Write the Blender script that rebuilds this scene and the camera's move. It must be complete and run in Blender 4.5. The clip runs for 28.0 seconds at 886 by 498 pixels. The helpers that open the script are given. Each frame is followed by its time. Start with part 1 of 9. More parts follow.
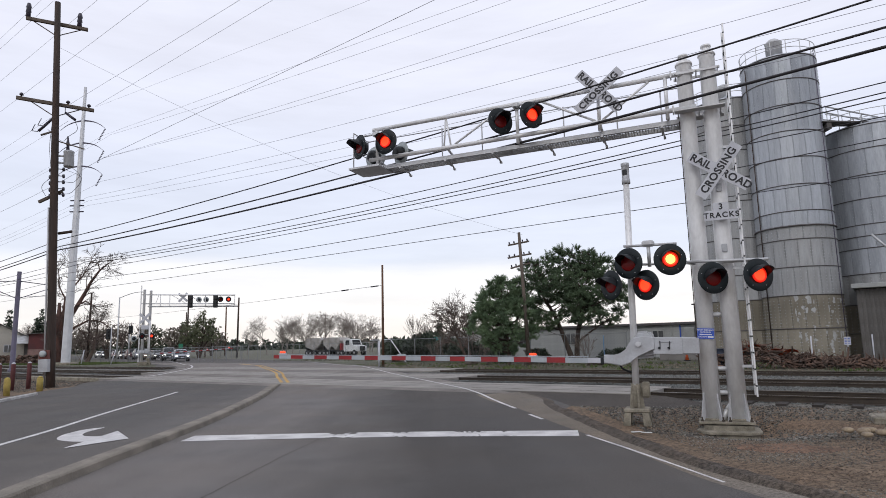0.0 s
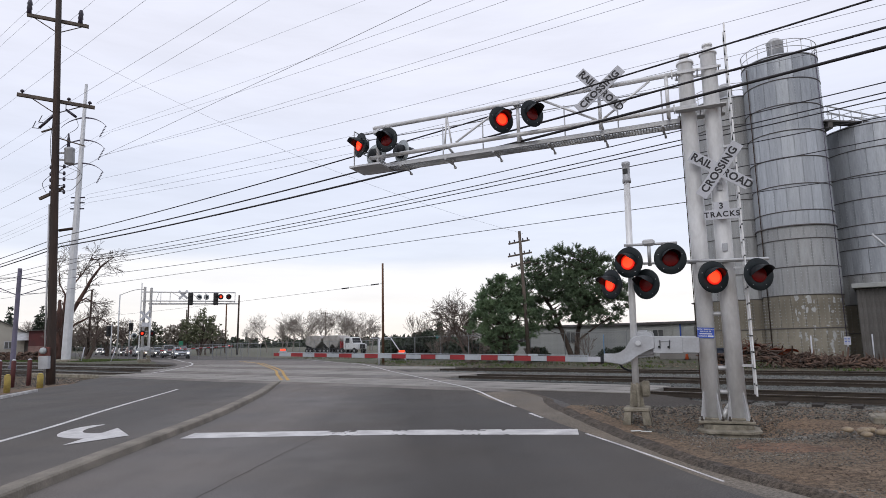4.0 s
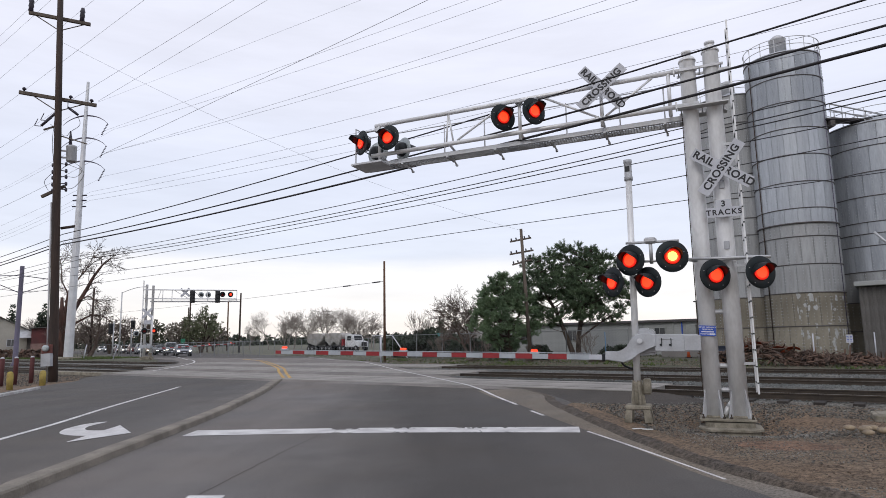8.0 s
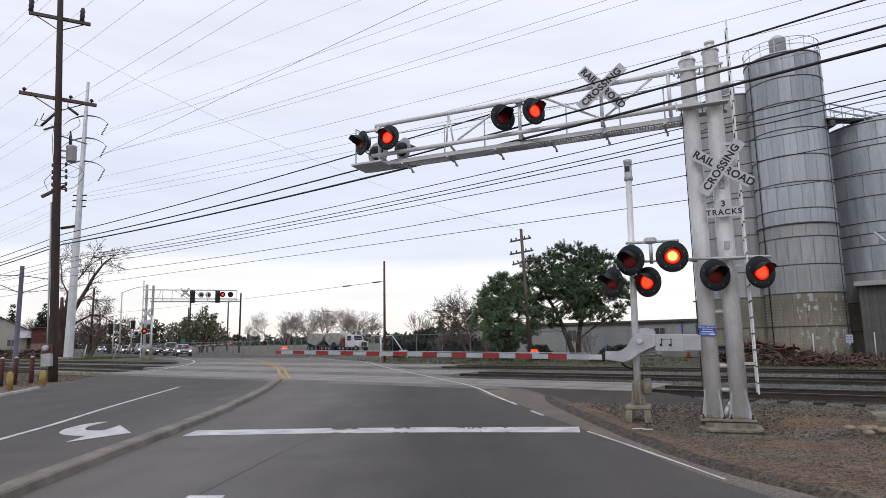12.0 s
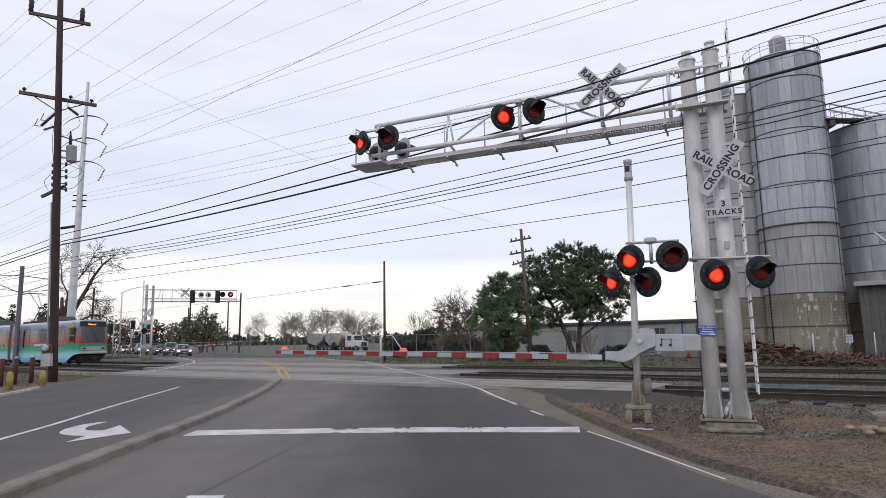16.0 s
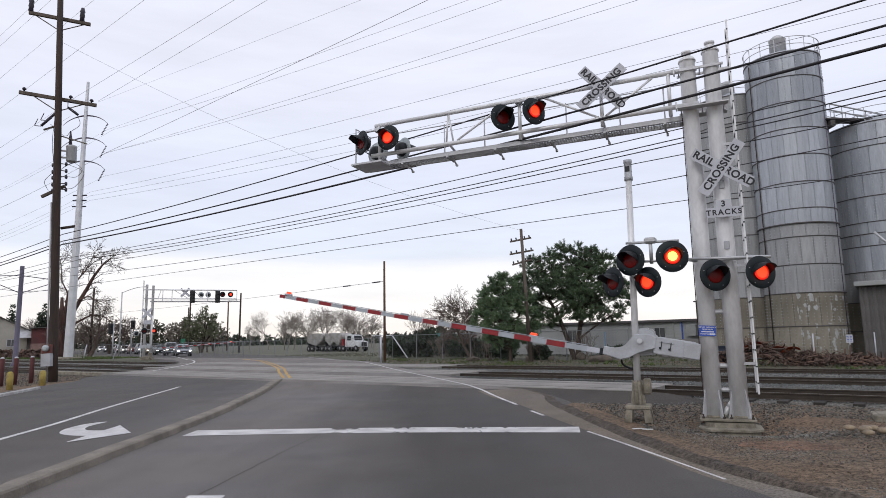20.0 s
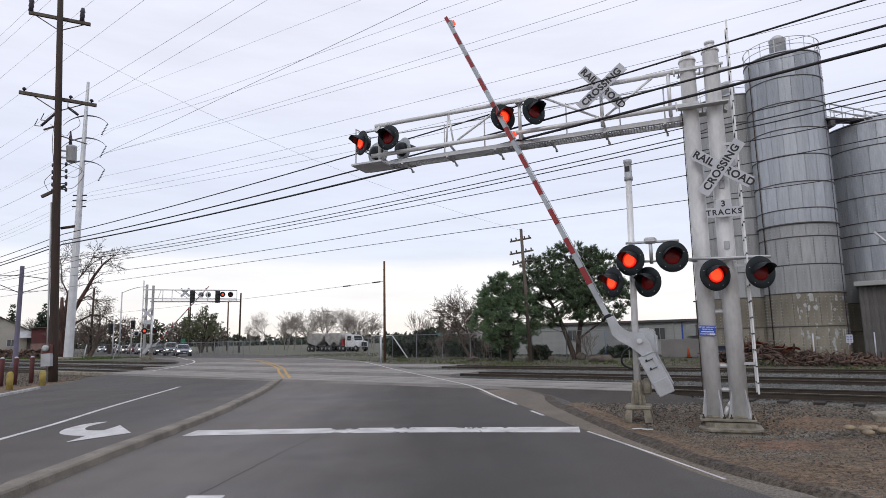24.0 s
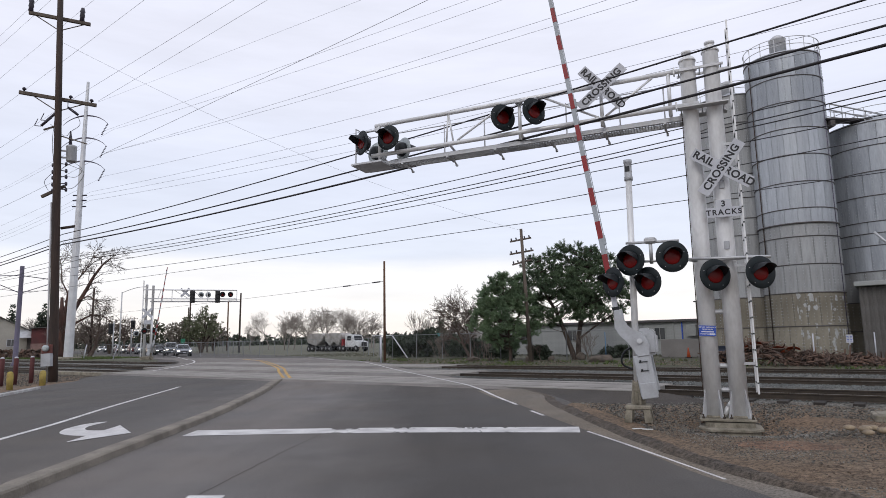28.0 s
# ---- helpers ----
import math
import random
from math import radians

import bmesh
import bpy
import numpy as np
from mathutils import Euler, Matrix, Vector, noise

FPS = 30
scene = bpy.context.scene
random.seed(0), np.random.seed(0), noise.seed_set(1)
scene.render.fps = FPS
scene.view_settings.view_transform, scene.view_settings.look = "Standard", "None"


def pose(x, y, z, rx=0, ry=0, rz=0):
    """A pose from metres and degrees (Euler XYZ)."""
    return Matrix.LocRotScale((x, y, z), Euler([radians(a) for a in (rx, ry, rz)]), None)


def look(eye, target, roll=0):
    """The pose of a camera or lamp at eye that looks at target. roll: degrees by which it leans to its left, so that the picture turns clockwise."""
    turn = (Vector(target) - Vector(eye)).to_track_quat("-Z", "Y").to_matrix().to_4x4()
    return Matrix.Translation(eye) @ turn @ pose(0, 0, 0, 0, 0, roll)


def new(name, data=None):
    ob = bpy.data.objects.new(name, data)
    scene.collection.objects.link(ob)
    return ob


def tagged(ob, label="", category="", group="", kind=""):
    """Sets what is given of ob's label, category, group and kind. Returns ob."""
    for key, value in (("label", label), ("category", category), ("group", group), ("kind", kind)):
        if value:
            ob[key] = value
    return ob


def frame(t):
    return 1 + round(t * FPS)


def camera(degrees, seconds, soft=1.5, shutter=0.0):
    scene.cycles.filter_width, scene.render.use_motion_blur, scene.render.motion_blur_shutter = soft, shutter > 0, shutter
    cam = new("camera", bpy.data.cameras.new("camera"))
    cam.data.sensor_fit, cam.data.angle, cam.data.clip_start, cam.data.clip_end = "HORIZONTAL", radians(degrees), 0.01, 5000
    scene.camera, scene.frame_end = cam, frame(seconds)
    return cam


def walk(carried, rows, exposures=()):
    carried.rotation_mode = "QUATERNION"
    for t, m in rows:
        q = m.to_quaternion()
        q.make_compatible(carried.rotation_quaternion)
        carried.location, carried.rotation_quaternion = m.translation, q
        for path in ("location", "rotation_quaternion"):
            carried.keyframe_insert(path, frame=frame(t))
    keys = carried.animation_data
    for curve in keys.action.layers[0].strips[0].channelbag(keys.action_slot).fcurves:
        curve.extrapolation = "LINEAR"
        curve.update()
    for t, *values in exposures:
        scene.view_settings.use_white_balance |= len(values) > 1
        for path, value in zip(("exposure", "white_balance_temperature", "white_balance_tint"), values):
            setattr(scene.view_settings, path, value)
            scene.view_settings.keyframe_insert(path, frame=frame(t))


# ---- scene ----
import functools

# ---------- camera ----------
cam = camera(70.7, 28.0, soft=0.68, shutter=0.23)
EYE, PITCH, LEAN = (0.0, 0.0, 1.6), 98.24, -1.08


def aim(yaw=0.0, pitch=0.0, roll=0.0):
    """The camera's pose, turned a little to the right, upwards and over to its right."""
    base = Matrix.Translation(EYE) @ pose(0, 0, 0, PITCH, 0, 0) @ pose(0, 0, 0, 0, 0, LEAN)
    return base @ pose(0, 0, 0, pitch, -yaw, -roll)


walk(cam, [
    (0.0, aim(0.177, 0.353, 0.218)), (0.25, aim(0.385, 0.37, 0.06)), (0.5, aim(0.353, 0.38, -0.033)), (0.75, aim(0.07, 0.36, 0.04)),
    (1.0, aim(-0.225, 0.339, 0.108)), (1.5, aim(-0.337, 0.332, 0.11)), (2.0, aim(-0.317, 0.307, 0.06)),
    (2.5, aim(-0.335, 0.286, 0.075)), (3.0, aim(-0.231, 0.24, 0.05)), (3.5, aim(0.042, 0.234, 0.01)),
    (4.5, aim(0.16, 0.15, 0.015)), (5.5, aim(0.16, 0.081, 0.015)), (6.0, aim(0.112, 0.077, 0.0)), (6.5, aim(0.068, 0.07, 0.0)),
    (7.0, aim(0.006, 0.025, 0.02)), (7.5, aim()), (28.0, aim()),
], exposures=[(0.0, 0.0), (12.3, 0.0), (12.6, 0.02), (14.5, 0.06), (15.2, 0.05), (16.2, 0.0), (28.0, 0.0)])

# ---------- sky and sun ----------
SUN_AZ, SUN_EL = radians(200), radians(38)
world = bpy.data.worlds.new("overcast_sky")
scene.world = world
world.use_nodes = True
wn, wl = world.node_tree.nodes, world.node_tree.links
wn.clear()


def wnode(kind, **values):
    n = wn.new(kind)
    for k, v in values.items():
        n.inputs[k].default_value = v
    return n


sky = wn.new("ShaderNodeTexSky")
sky.sky_type, sky.sun_disc = "NISHITA", False
sky.sun_elevation, sky.sun_rotation = SUN_EL, SUN_AZ
clear = wnode("ShaderNodeBackground", Strength=0.1)
wl.new(sky.outputs[0], clear.inputs["Color"])
where = wn.new("ShaderNodeTexCoord")
split = wn.new("ShaderNodeSeparateXYZ")
wl.new(where.outputs["Generated"], split.inputs[0])
stretch = wn.new("ShaderNodeMapping")
stretch.inputs["Scale"].default_value = (1.3, 1.3, 9.0)
wl.new(where.outputs["Generated"], stretch.inputs[0])
puff = wnode("ShaderNodeTexNoise", Scale=1.6, Detail=6.0, Roughness=0.55)
wl.new(stretch.outputs[0], puff.inputs["Vector"])
wave = wn.new("ShaderNodeMath")
wave.operation = "MULTIPLY_ADD"
wave.inputs[1].default_value, wave.inputs[2].default_value = 0.06, -0.03
wl.new(puff.outputs["Fac"], wave.inputs[0])
height = wn.new("ShaderNodeMath")
height.operation = "ADD"
wl.new(split.outputs["Z"], height.inputs[0])
wl.new(wave.outputs[0], height.inputs[1])
deck = wn.new("ShaderNodeValToRGB")
ramp = deck.color_ramp
ramp.elements[0].position, ramp.elements[0].color = 0.0, (0.95, 0.88, 0.83, 1)
ramp.elements[1].position, ramp.elements[1].color = 1.0, (0.80, 0.82, 0.93, 1)
for at_z, tone in ((0.05, (0.95, 0.92, 0.91, 1)), (0.115, (0.93, 0.925, 0.955, 1)), (0.135, (0.76, 0.80, 0.91, 1)), (0.24, (0.73, 0.77, 0.90, 1)), (0.42, (0.80, 0.815, 0.93, 1))):
    e = ramp.elements.new(at_z)
    e.color = tone
wl.new(height.outputs[0], deck.inputs[0])
mottle = wnode("ShaderNodeTexNoise", Scale=3.0, Detail=5.0, Roughness=0.6)
wl.new(stretch.outputs[0], mottle.inputs["Vector"])
tone_map = wn.new("ShaderNodeMapRange")
for k, v in (("From Min", 0.3), ("From Max", 0.7), ("To Min", 0.94), ("To Max", 1.04)):
    tone_map.inputs[k].default_value = v
wl.new(mottle.outputs["Fac"], tone_map.inputs["Value"])
cloud = wnode("ShaderNodeBackground", Strength=1.135)
shade = wn.new("ShaderNodeVectorMath")
shade.operation = "SCALE"
wl.new(deck.outputs[0], shade.inputs[0])
wl.new(tone_map.outputs[0], shade.inputs["Scale"])
wl.new(shade.outputs[0], cloud.inputs["Color"])
cover = wn.new("ShaderNodeMixShader")
cover.inputs[0].default_value = 0.93
wl.new(clear.outputs[0], cover.inputs[1])
wl.new(cloud.outputs[0], cover.inputs[2])
sky_out = wn.new("ShaderNodeOutputWorld")
wl.new(cover.outputs[0], sky_out.inputs["Surface"])

sun_data = bpy.data.lights.new("sun", "SUN")
sun_data.energy, sun_data.angle, sun_data.color = 0.7, radians(25), (1.0, 0.96, 0.9)
sun = new("sun", sun_data)
sun.matrix_world = look((0, 0, 60), (math.sin(SUN_AZ) * -40, math.cos(SUN_AZ) * -40, 60 - 40 * math.tan(SUN_EL)))


# ---------- materials ----------
def material(name, color, rough=0.6, metal=0.0, second=None, scale=4.0, fine=60.0, bump=0.15, spread=0.35, per_piece=0.0, spec=0.5, stretch_z=1.0):
    """A surface with stains at one scale and grain at another."""
    m = bpy.data.materials.new(name)
    m.use_nodes = True
    nodes, links = m.node_tree.nodes, m.node_tree.links
    b = nodes["Principled BSDF"]
    b.inputs["Metallic"].default_value = metal
    b.inputs["Specular IOR Level"].default_value = spec
    co = nodes.new("ShaderNodeTexCoord")
    mp = nodes.new("ShaderNodeMapping")
    mp.inputs["Scale"].default_value = (1, 1, stretch_z)
    links.new(co.outputs["Object"], mp.inputs[0])
    big, small = nodes.new("ShaderNodeTexNoise"), nodes.new("ShaderNodeTexNoise")
    big.inputs["Scale"].default_value, big.inputs["Detail"].default_value = scale, 5.0
    small.inputs["Scale"].default_value, small.inputs["Detail"].default_value = fine, 3.0
    links.new(mp.outputs[0], big.inputs["Vector"])
    links.new(mp.outputs[0], small.inputs["Vector"])
    second = second or tuple(c * (1 - spread) for c in color)
    r = nodes.new("ShaderNodeValToRGB")
    r.color_ramp.elements[0].position, r.color_ramp.elements[0].color = 0.35, (*second, 1)
    r.color_ramp.elements[1].position, r.color_ramp.elements[1].color = 0.65, (*color, 1)
    links.new(big.outputs["Fac"], r.inputs[0])
    g = nodes.new("ShaderNodeMapRange")
    for k, v in (("From Min", 0.25), ("From Max", 0.75), ("To Min", 1 - spread * 0.5), ("To Max", 1 + spread * 0.4)):
        g.inputs[k].default_value = v
    links.new(small.outputs["Fac"], g.inputs["Value"])
    s = nodes.new("ShaderNodeVectorMath")
    s.operation = "SCALE"
    links.new(r.outputs[0], s.inputs[0])
    links.new(g.outputs[0], s.inputs["Scale"])
    last = s
    if per_piece:
        info = nodes.new("ShaderNodeObjectInfo")
        island = nodes.new("ShaderNodeNewGeometry")
        add = nodes.new("ShaderNodeMath")
        add.operation = "ADD"
        links.new(info.outputs["Random"], add.inputs[0])
        links.new(island.outputs["Random Per Island"], add.inputs[1])
        v = nodes.new("ShaderNodeMapRange")
        for k, x in (("From Min", 0.3), ("From Max", 1.7), ("To Min", 1 - per_piece), ("To Max", 1 + per_piece)):
            v.inputs[k].default_value = x
        links.new(add.outputs[0], v.inputs["Value"])
        last = nodes.new("ShaderNodeVectorMath")
        last.operation = "SCALE"
        links.new(s.outputs[0], last.inputs[0])
        links.new(v.outputs[0], last.inputs["Scale"])
    links.new(last.outputs[0], b.inputs["Base Color"])
    rr = nodes.new("ShaderNodeMapRange")
    rr.inputs["To Min"].default_value, rr.inputs["To Max"].default_value = max(0.05, rough - 0.12), min(1.0, rough + 0.12)
    links.new(big.outputs["Fac"], rr.inputs["Value"])
    links.new(rr.outputs[0], b.inputs["Roughness"])
    if bump:
        bp = nodes.new("ShaderNodeBump")
        bp.inputs["Strength"].default_value, bp.inputs["Distance"].default_value = bump, 0.02
        links.new(small.outputs["Fac"], bp.inputs["Height"])
        links.new(bp.outputs[0], b.inputs["Normal"])
    return m


def glow(name, color, strength):
    m = bpy.data.materials.new(name)
    m.use_nodes = True
    b = m.node_tree.nodes["Principled BSDF"]
    b.inputs["Base Color"].default_value = (*color, 1)
    b.inputs["Emission Color"].default_value = (*color, 1)
    b.inputs["Emission Strength"].default_value = strength
    return m


def glossy(name, color, rough=0.08, metal=0.0, coat=0.0):
    m = material(name, color, rough, metal, spread=0.08, scale=2.0, fine=20.0, bump=0.0)
    m.node_tree.nodes["Principled BSDF"].inputs["Coat Weight"].default_value = coat
    return m


def speckled(name, color, grain=(0.55, 1.5), patch=0.2, streak=0.12, tint=(1.12, 1.0, 0.86), patch_scale=0.3, grain_scale=30.0, bump=0.35, turn=8.0, wheel=None):
    """Ground with mottled patches, worn streaks along the way, and coarse grain at every size."""
    m = bpy.data.materials.new(name)
    m.use_nodes = True
    nodes, links = m.node_tree.nodes, m.node_tree.links
    b = nodes["Principled BSDF"]
    b.inputs["Roughness"].default_value = 0.92
    b.inputs["Specular IOR Level"].default_value = 0.3
    co = nodes.new("ShaderNodeTexCoord")

    def field(scale, detail, rough, stretch=(1, 1, 1), lo=0.3, hi=0.7, to=(0, 1)):
        mp = nodes.new("ShaderNodeMapping")
        mp.inputs["Scale"].default_value = stretch
        mp.inputs["Rotation"].default_value = (0, 0, radians(-turn))
        links.new(co.outputs["Object"], mp.inputs[0])
        n = nodes.new("ShaderNodeTexNoise")
        n.inputs["Scale"].default_value, n.inputs["Detail"].default_value, n.inputs["Roughness"].default_value = scale, detail, rough
        links.new(mp.outputs[0], n.inputs["Vector"])
        r = nodes.new("ShaderNodeMapRange")
        r.inputs["From Min"].default_value, r.inputs["From Max"].default_value = lo, hi
        r.inputs["To Min"].default_value, r.inputs["To Max"].default_value = to
        links.new(n.outputs["Fac"], r.inputs["Value"])
        return n, r
    mix = nodes.new("ShaderNodeMix")
    mix.data_type = "RGBA"
    mix.inputs["A"].default_value = (*color, 1)
    mix.inputs["B"].default_value = (*[c * t for c, t in zip(color, tint)], 1)
    _, p = field(patch_scale, 5, 0.6)
    links.new(p.outputs[0], mix.inputs["Factor"])
    last = mix.outputs["Result"]
    g, gr = field(grain_scale, 9, 0.8, lo=0.4, hi=0.6, to=grain)
    for r in (field(patch_scale * 2.3, 6, 0.65, to=(1 - patch, 1 + patch))[1], field(1.0, 4, 0.6, (1.0, 0.05, 1), to=(1 - streak, 1 + streak))[1], gr):
        s = nodes.new("ShaderNodeVectorMath")
        s.operation = "SCALE"
        links.new(last, s.inputs[0])
        links.new(r.outputs[0], s.inputs["Scale"])
        last = s.outputs[0]
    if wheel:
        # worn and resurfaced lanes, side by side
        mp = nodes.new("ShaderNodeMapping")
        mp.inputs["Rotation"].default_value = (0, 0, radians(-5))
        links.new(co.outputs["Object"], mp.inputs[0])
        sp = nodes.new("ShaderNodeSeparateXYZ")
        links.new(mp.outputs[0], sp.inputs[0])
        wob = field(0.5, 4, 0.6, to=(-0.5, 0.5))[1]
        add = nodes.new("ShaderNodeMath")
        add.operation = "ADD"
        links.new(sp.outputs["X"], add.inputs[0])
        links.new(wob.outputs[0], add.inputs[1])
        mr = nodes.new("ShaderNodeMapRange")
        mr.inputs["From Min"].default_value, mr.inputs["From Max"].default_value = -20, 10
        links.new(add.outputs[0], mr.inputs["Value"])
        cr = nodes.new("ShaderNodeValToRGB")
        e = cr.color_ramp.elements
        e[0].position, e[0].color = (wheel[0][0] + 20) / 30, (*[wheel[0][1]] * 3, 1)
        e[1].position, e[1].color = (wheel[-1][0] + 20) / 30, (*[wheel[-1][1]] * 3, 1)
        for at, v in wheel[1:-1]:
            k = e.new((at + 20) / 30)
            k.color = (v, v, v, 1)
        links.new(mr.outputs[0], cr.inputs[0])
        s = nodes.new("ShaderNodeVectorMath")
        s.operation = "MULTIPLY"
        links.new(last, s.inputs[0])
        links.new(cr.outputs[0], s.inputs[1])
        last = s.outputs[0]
    links.new(last, b.inputs["Base Color"])
    bp = nodes.new("ShaderNodeBump")
    bp.inputs["Strength"].default_value, bp.inputs["Distance"].default_value = bump, 0.02
    links.new(g.outputs["Fac"], bp.inputs["Height"])
    links.new(bp.outputs[0], b.inputs["Normal"])
    return m


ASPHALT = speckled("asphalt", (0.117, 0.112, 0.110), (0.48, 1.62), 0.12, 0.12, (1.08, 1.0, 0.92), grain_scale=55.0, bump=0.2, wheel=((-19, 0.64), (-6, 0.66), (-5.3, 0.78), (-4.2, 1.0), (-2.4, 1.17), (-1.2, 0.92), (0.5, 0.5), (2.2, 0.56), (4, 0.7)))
DARK_ASPHALT = speckled("dark_asphalt_apron", (0.055, 0.051, 0.048), (0.6, 1.5), 0.2, 0.05)
PATCH = speckled("asphalt_shoulder", (0.142, 0.130, 0.115), (0.6, 1.4), 0.18, 0.1, grain_scale=24)
BERM = speckled("asphalt_berm", (0.066, 0.058, 0.051), (0.4, 1.75), 0.35, 0.05, patch_scale=0.9, grain_scale=18, bump=0.8)
CROSSING = material("crossing_concrete", (0.275, 0.258, 0.235), 0.88, second=(0.19, 0.178, 0.162), scale=0.8, fine=45, bump=0.3, spread=0.3, per_piece=0.09)
WORN_ASPHALT = speckled("worn_pale_asphalt", (0.155, 0.148, 0.142), (0.6, 1.4), 0.22, 0.2, (1.1, 1.0, 0.9), turn=53.8)
DIRT = speckled("dirt", (0.122, 0.096, 0.070), (0.35, 1.75), 0.28, 0.04, (1.2, 1.0, 0.85), 0.4, 16.0, 0.8)
RED_DIRT = speckled("reddish_dirt", (0.16, 0.09, 0.058), (0.45, 1.6), 0.3, 0.04, (0.8, 1.0, 1.1), 0.8, 16.0, 0.8)
FIELD = material("weedy_field", (0.105, 0.104, 0.068), 0.95, second=(0.07, 0.07, 0.045), scale=0.15, fine=4, bump=0.6, spread=0.4)
GRASS = material("grass", (0.09, 0.13, 0.035), 0.9, second=(0.06, 0.075, 0.025), scale=0.8, fine=25, bump=0.6, spread=0.4)
YARD_DIRT = speckled("dark_yard_dirt", (0.078, 0.069, 0.053), (0.4, 1.7), 0.3, 0.04, (0.85, 1.1, 0.8), 0.5, 14.0, 0.8)
BALLAST = speckled("ballast_bed", (0.135, 0.136, 0.13), (0.3, 1.8), 0.2, 0.04, (1.1, 1.0, 0.9), 0.6, 14.0, 1.0)
STONE = material("ballast_stone", (0.225, 0.218, 0.195), 0.9, second=(0.125, 0.113, 0.096), scale=0.7, fine=40, bump=0.3, per_piece=0.75)
TRACK_STONE = material("blue_grey_ballast", (0.165, 0.175, 0.168), 0.9, second=(0.1, 0.104, 0.1), scale=0.5, fine=40, bump=0.3, per_piece=0.5)
RED_STONE = material("brown_gravel", (0.245, 0.185, 0.138), 0.92, second=(0.13, 0.095, 0.07), scale=0.9, fine=40, bump=0.3, per_piece=0.6)
COBBLE = material("river_cobble", (0.21, 0.165, 0.11), 0.8, second=(0.11, 0.088, 0.065), scale=6, fine=50, bump=0.2, per_piece=0.6)
ROCK = material("dull_brown_rock", (0.13, 0.105, 0.085), 0.95, second=(0.07, 0.058, 0.048), scale=2.5, fine=14, bump=0.7, spread=0.4)
PAINT = material("road_paint", (0.62, 0.61, 0.6), 0.75, second=(0.42, 0.41, 0.41), scale=2.5, fine=30, bump=0.3, spread=0.3)
YELLOW = material("yellow_road_paint", (0.5, 0.3, 0.06), 0.75, second=(0.36, 0.22, 0.06), scale=3, fine=30, bump=0.3)
KERB = material("kerb_concrete", (0.23, 0.205, 0.17), 0.9, second=(0.13, 0.115, 0.095), scale=1.6, fine=40, bump=0.4, spread=0.35)
CONCRETE = material("weathered_concrete", (0.27, 0.245, 0.195), 0.9, second=(0.135, 0.12, 0.09), scale=5, fine=40, bump=0.4)
WHITE_KERB = material("white_painted_kerb", (0.52, 0.52, 0.51), 0.8, second=(0.3, 0.29, 0.28), scale=3, fine=30, bump=0.3)
RAIL = material("rusty_rail", (0.062, 0.048, 0.036), 0.8, 0.1, second=(0.036, 0.028, 0.022), scale=2, fine=30, bump=0.3)
RAIL_TOP = material("worn_rail_head", (0.22, 0.19, 0.155), 0.4, 0.8, second=(0.2, 0.17, 0.15), scale=1, fine=30, bump=0.05)
TIE = material("weathered_tie", (0.04, 0.034, 0.03), 0.95, second=(0.024, 0.021, 0.018), scale=2, fine=30, bump=0.6, per_piece=0.3)
GALV = material("galvanised_steel", (0.55, 0.56, 0.575), 0.5, 0.35, second=(0.42, 0.42, 0.43), scale=2.2, fine=26, bump=0.06, spread=0.14)
ALU = material("dull_aluminium", (0.76, 0.765, 0.775), 0.4, 0.15, second=(0.61, 0.61, 0.61), scale=2.5, fine=20, bump=0.06, spread=0.14, stretch_z=0.4)
HOUSING = material("grey_painted_housing", (0.42, 0.435, 0.46), 0.5, 0.1, second=(0.34, 0.345, 0.36), scale=3, fine=30, bump=0.08, spread=0.15)
BLACK = material("black_paint", (0.011, 0.014, 0.017), 0.5, second=(0.018, 0.02, 0.023), scale=4, fine=40, bump=0.05, spec=0.35)
DISC = material("weathered_black_disc", (0.010, 0.016, 0.019), 0.55, second=(0.006, 0.010, 0.012), scale=6, fine=40, bump=0.05, spec=0.3)
LENS = glossy("dark_red_lens", (0.15, 0.006, 0.006), 0.3)
LENS.node_tree.nodes["Principled BSDF"].inputs["Specular IOR Level"].default_value = 0.18
LIT = glow("lit_red_lamp", (1.0, 0.047, 0.012), 1.7)
RIM_GLOW = glow("lamp_edge_glow", (1.0, 0.02, 0.008), 0.55)
CORE = glow("hot_lamp_core", (1.0, 0.45, 0.09), 3.4)
BACK_PALE = material("pale_lamp_back", (0.42, 0.46, 0.47), 0.5, 0.3, scale=4, fine=30, bump=0.05, spread=0.2)
SIGN = material("sign_face", (0.50, 0.51, 0.55), 0.55, second=(0.43, 0.44, 0.48), scale=5, fine=40, bump=0.03, spread=0.1)
LETTER = material("sign_lettering", (0.02, 0.02, 0.024), 0.6, bump=0, spread=0.2)
BLUE = material("blue_sign", (0.03, 0.09, 0.45), 0.5, second=(0.025, 0.07, 0.36), scale=5, fine=30, bump=0.02)
SIGN_BAR = material("white_sign_print", (0.6, 0.62, 0.68), 0.6, bump=0, spread=0.1)
ARM_WHITE = material("white_reflective_sheeting", (0.36, 0.39, 0.42), 0.5, second=(0.30, 0.325, 0.35), scale=4, fine=60, bump=0.05, spread=0.15)
ARM_RED = material("red_reflective_sheeting", (0.27, 0.012, 0.016), 0.5, second=(0.21, 0.012, 0.015), scale=4, fine=60, bump=0.05, spread=0.2)
WOOD_POLE = material("creosoted_pole", (0.055, 0.035, 0.027), 0.9, second=(0.028, 0.02, 0.017), scale=3, fine=20, bump=0.7, spread=0.4, stretch_z=0.12)
BROWN_POLE = material("brown_timber_pole", (0.13, 0.065, 0.035), 0.9, second=(0.085, 0.045, 0.028), scale=3, fine=20, bump=0.6, spread=0.4, stretch_z=0.12)
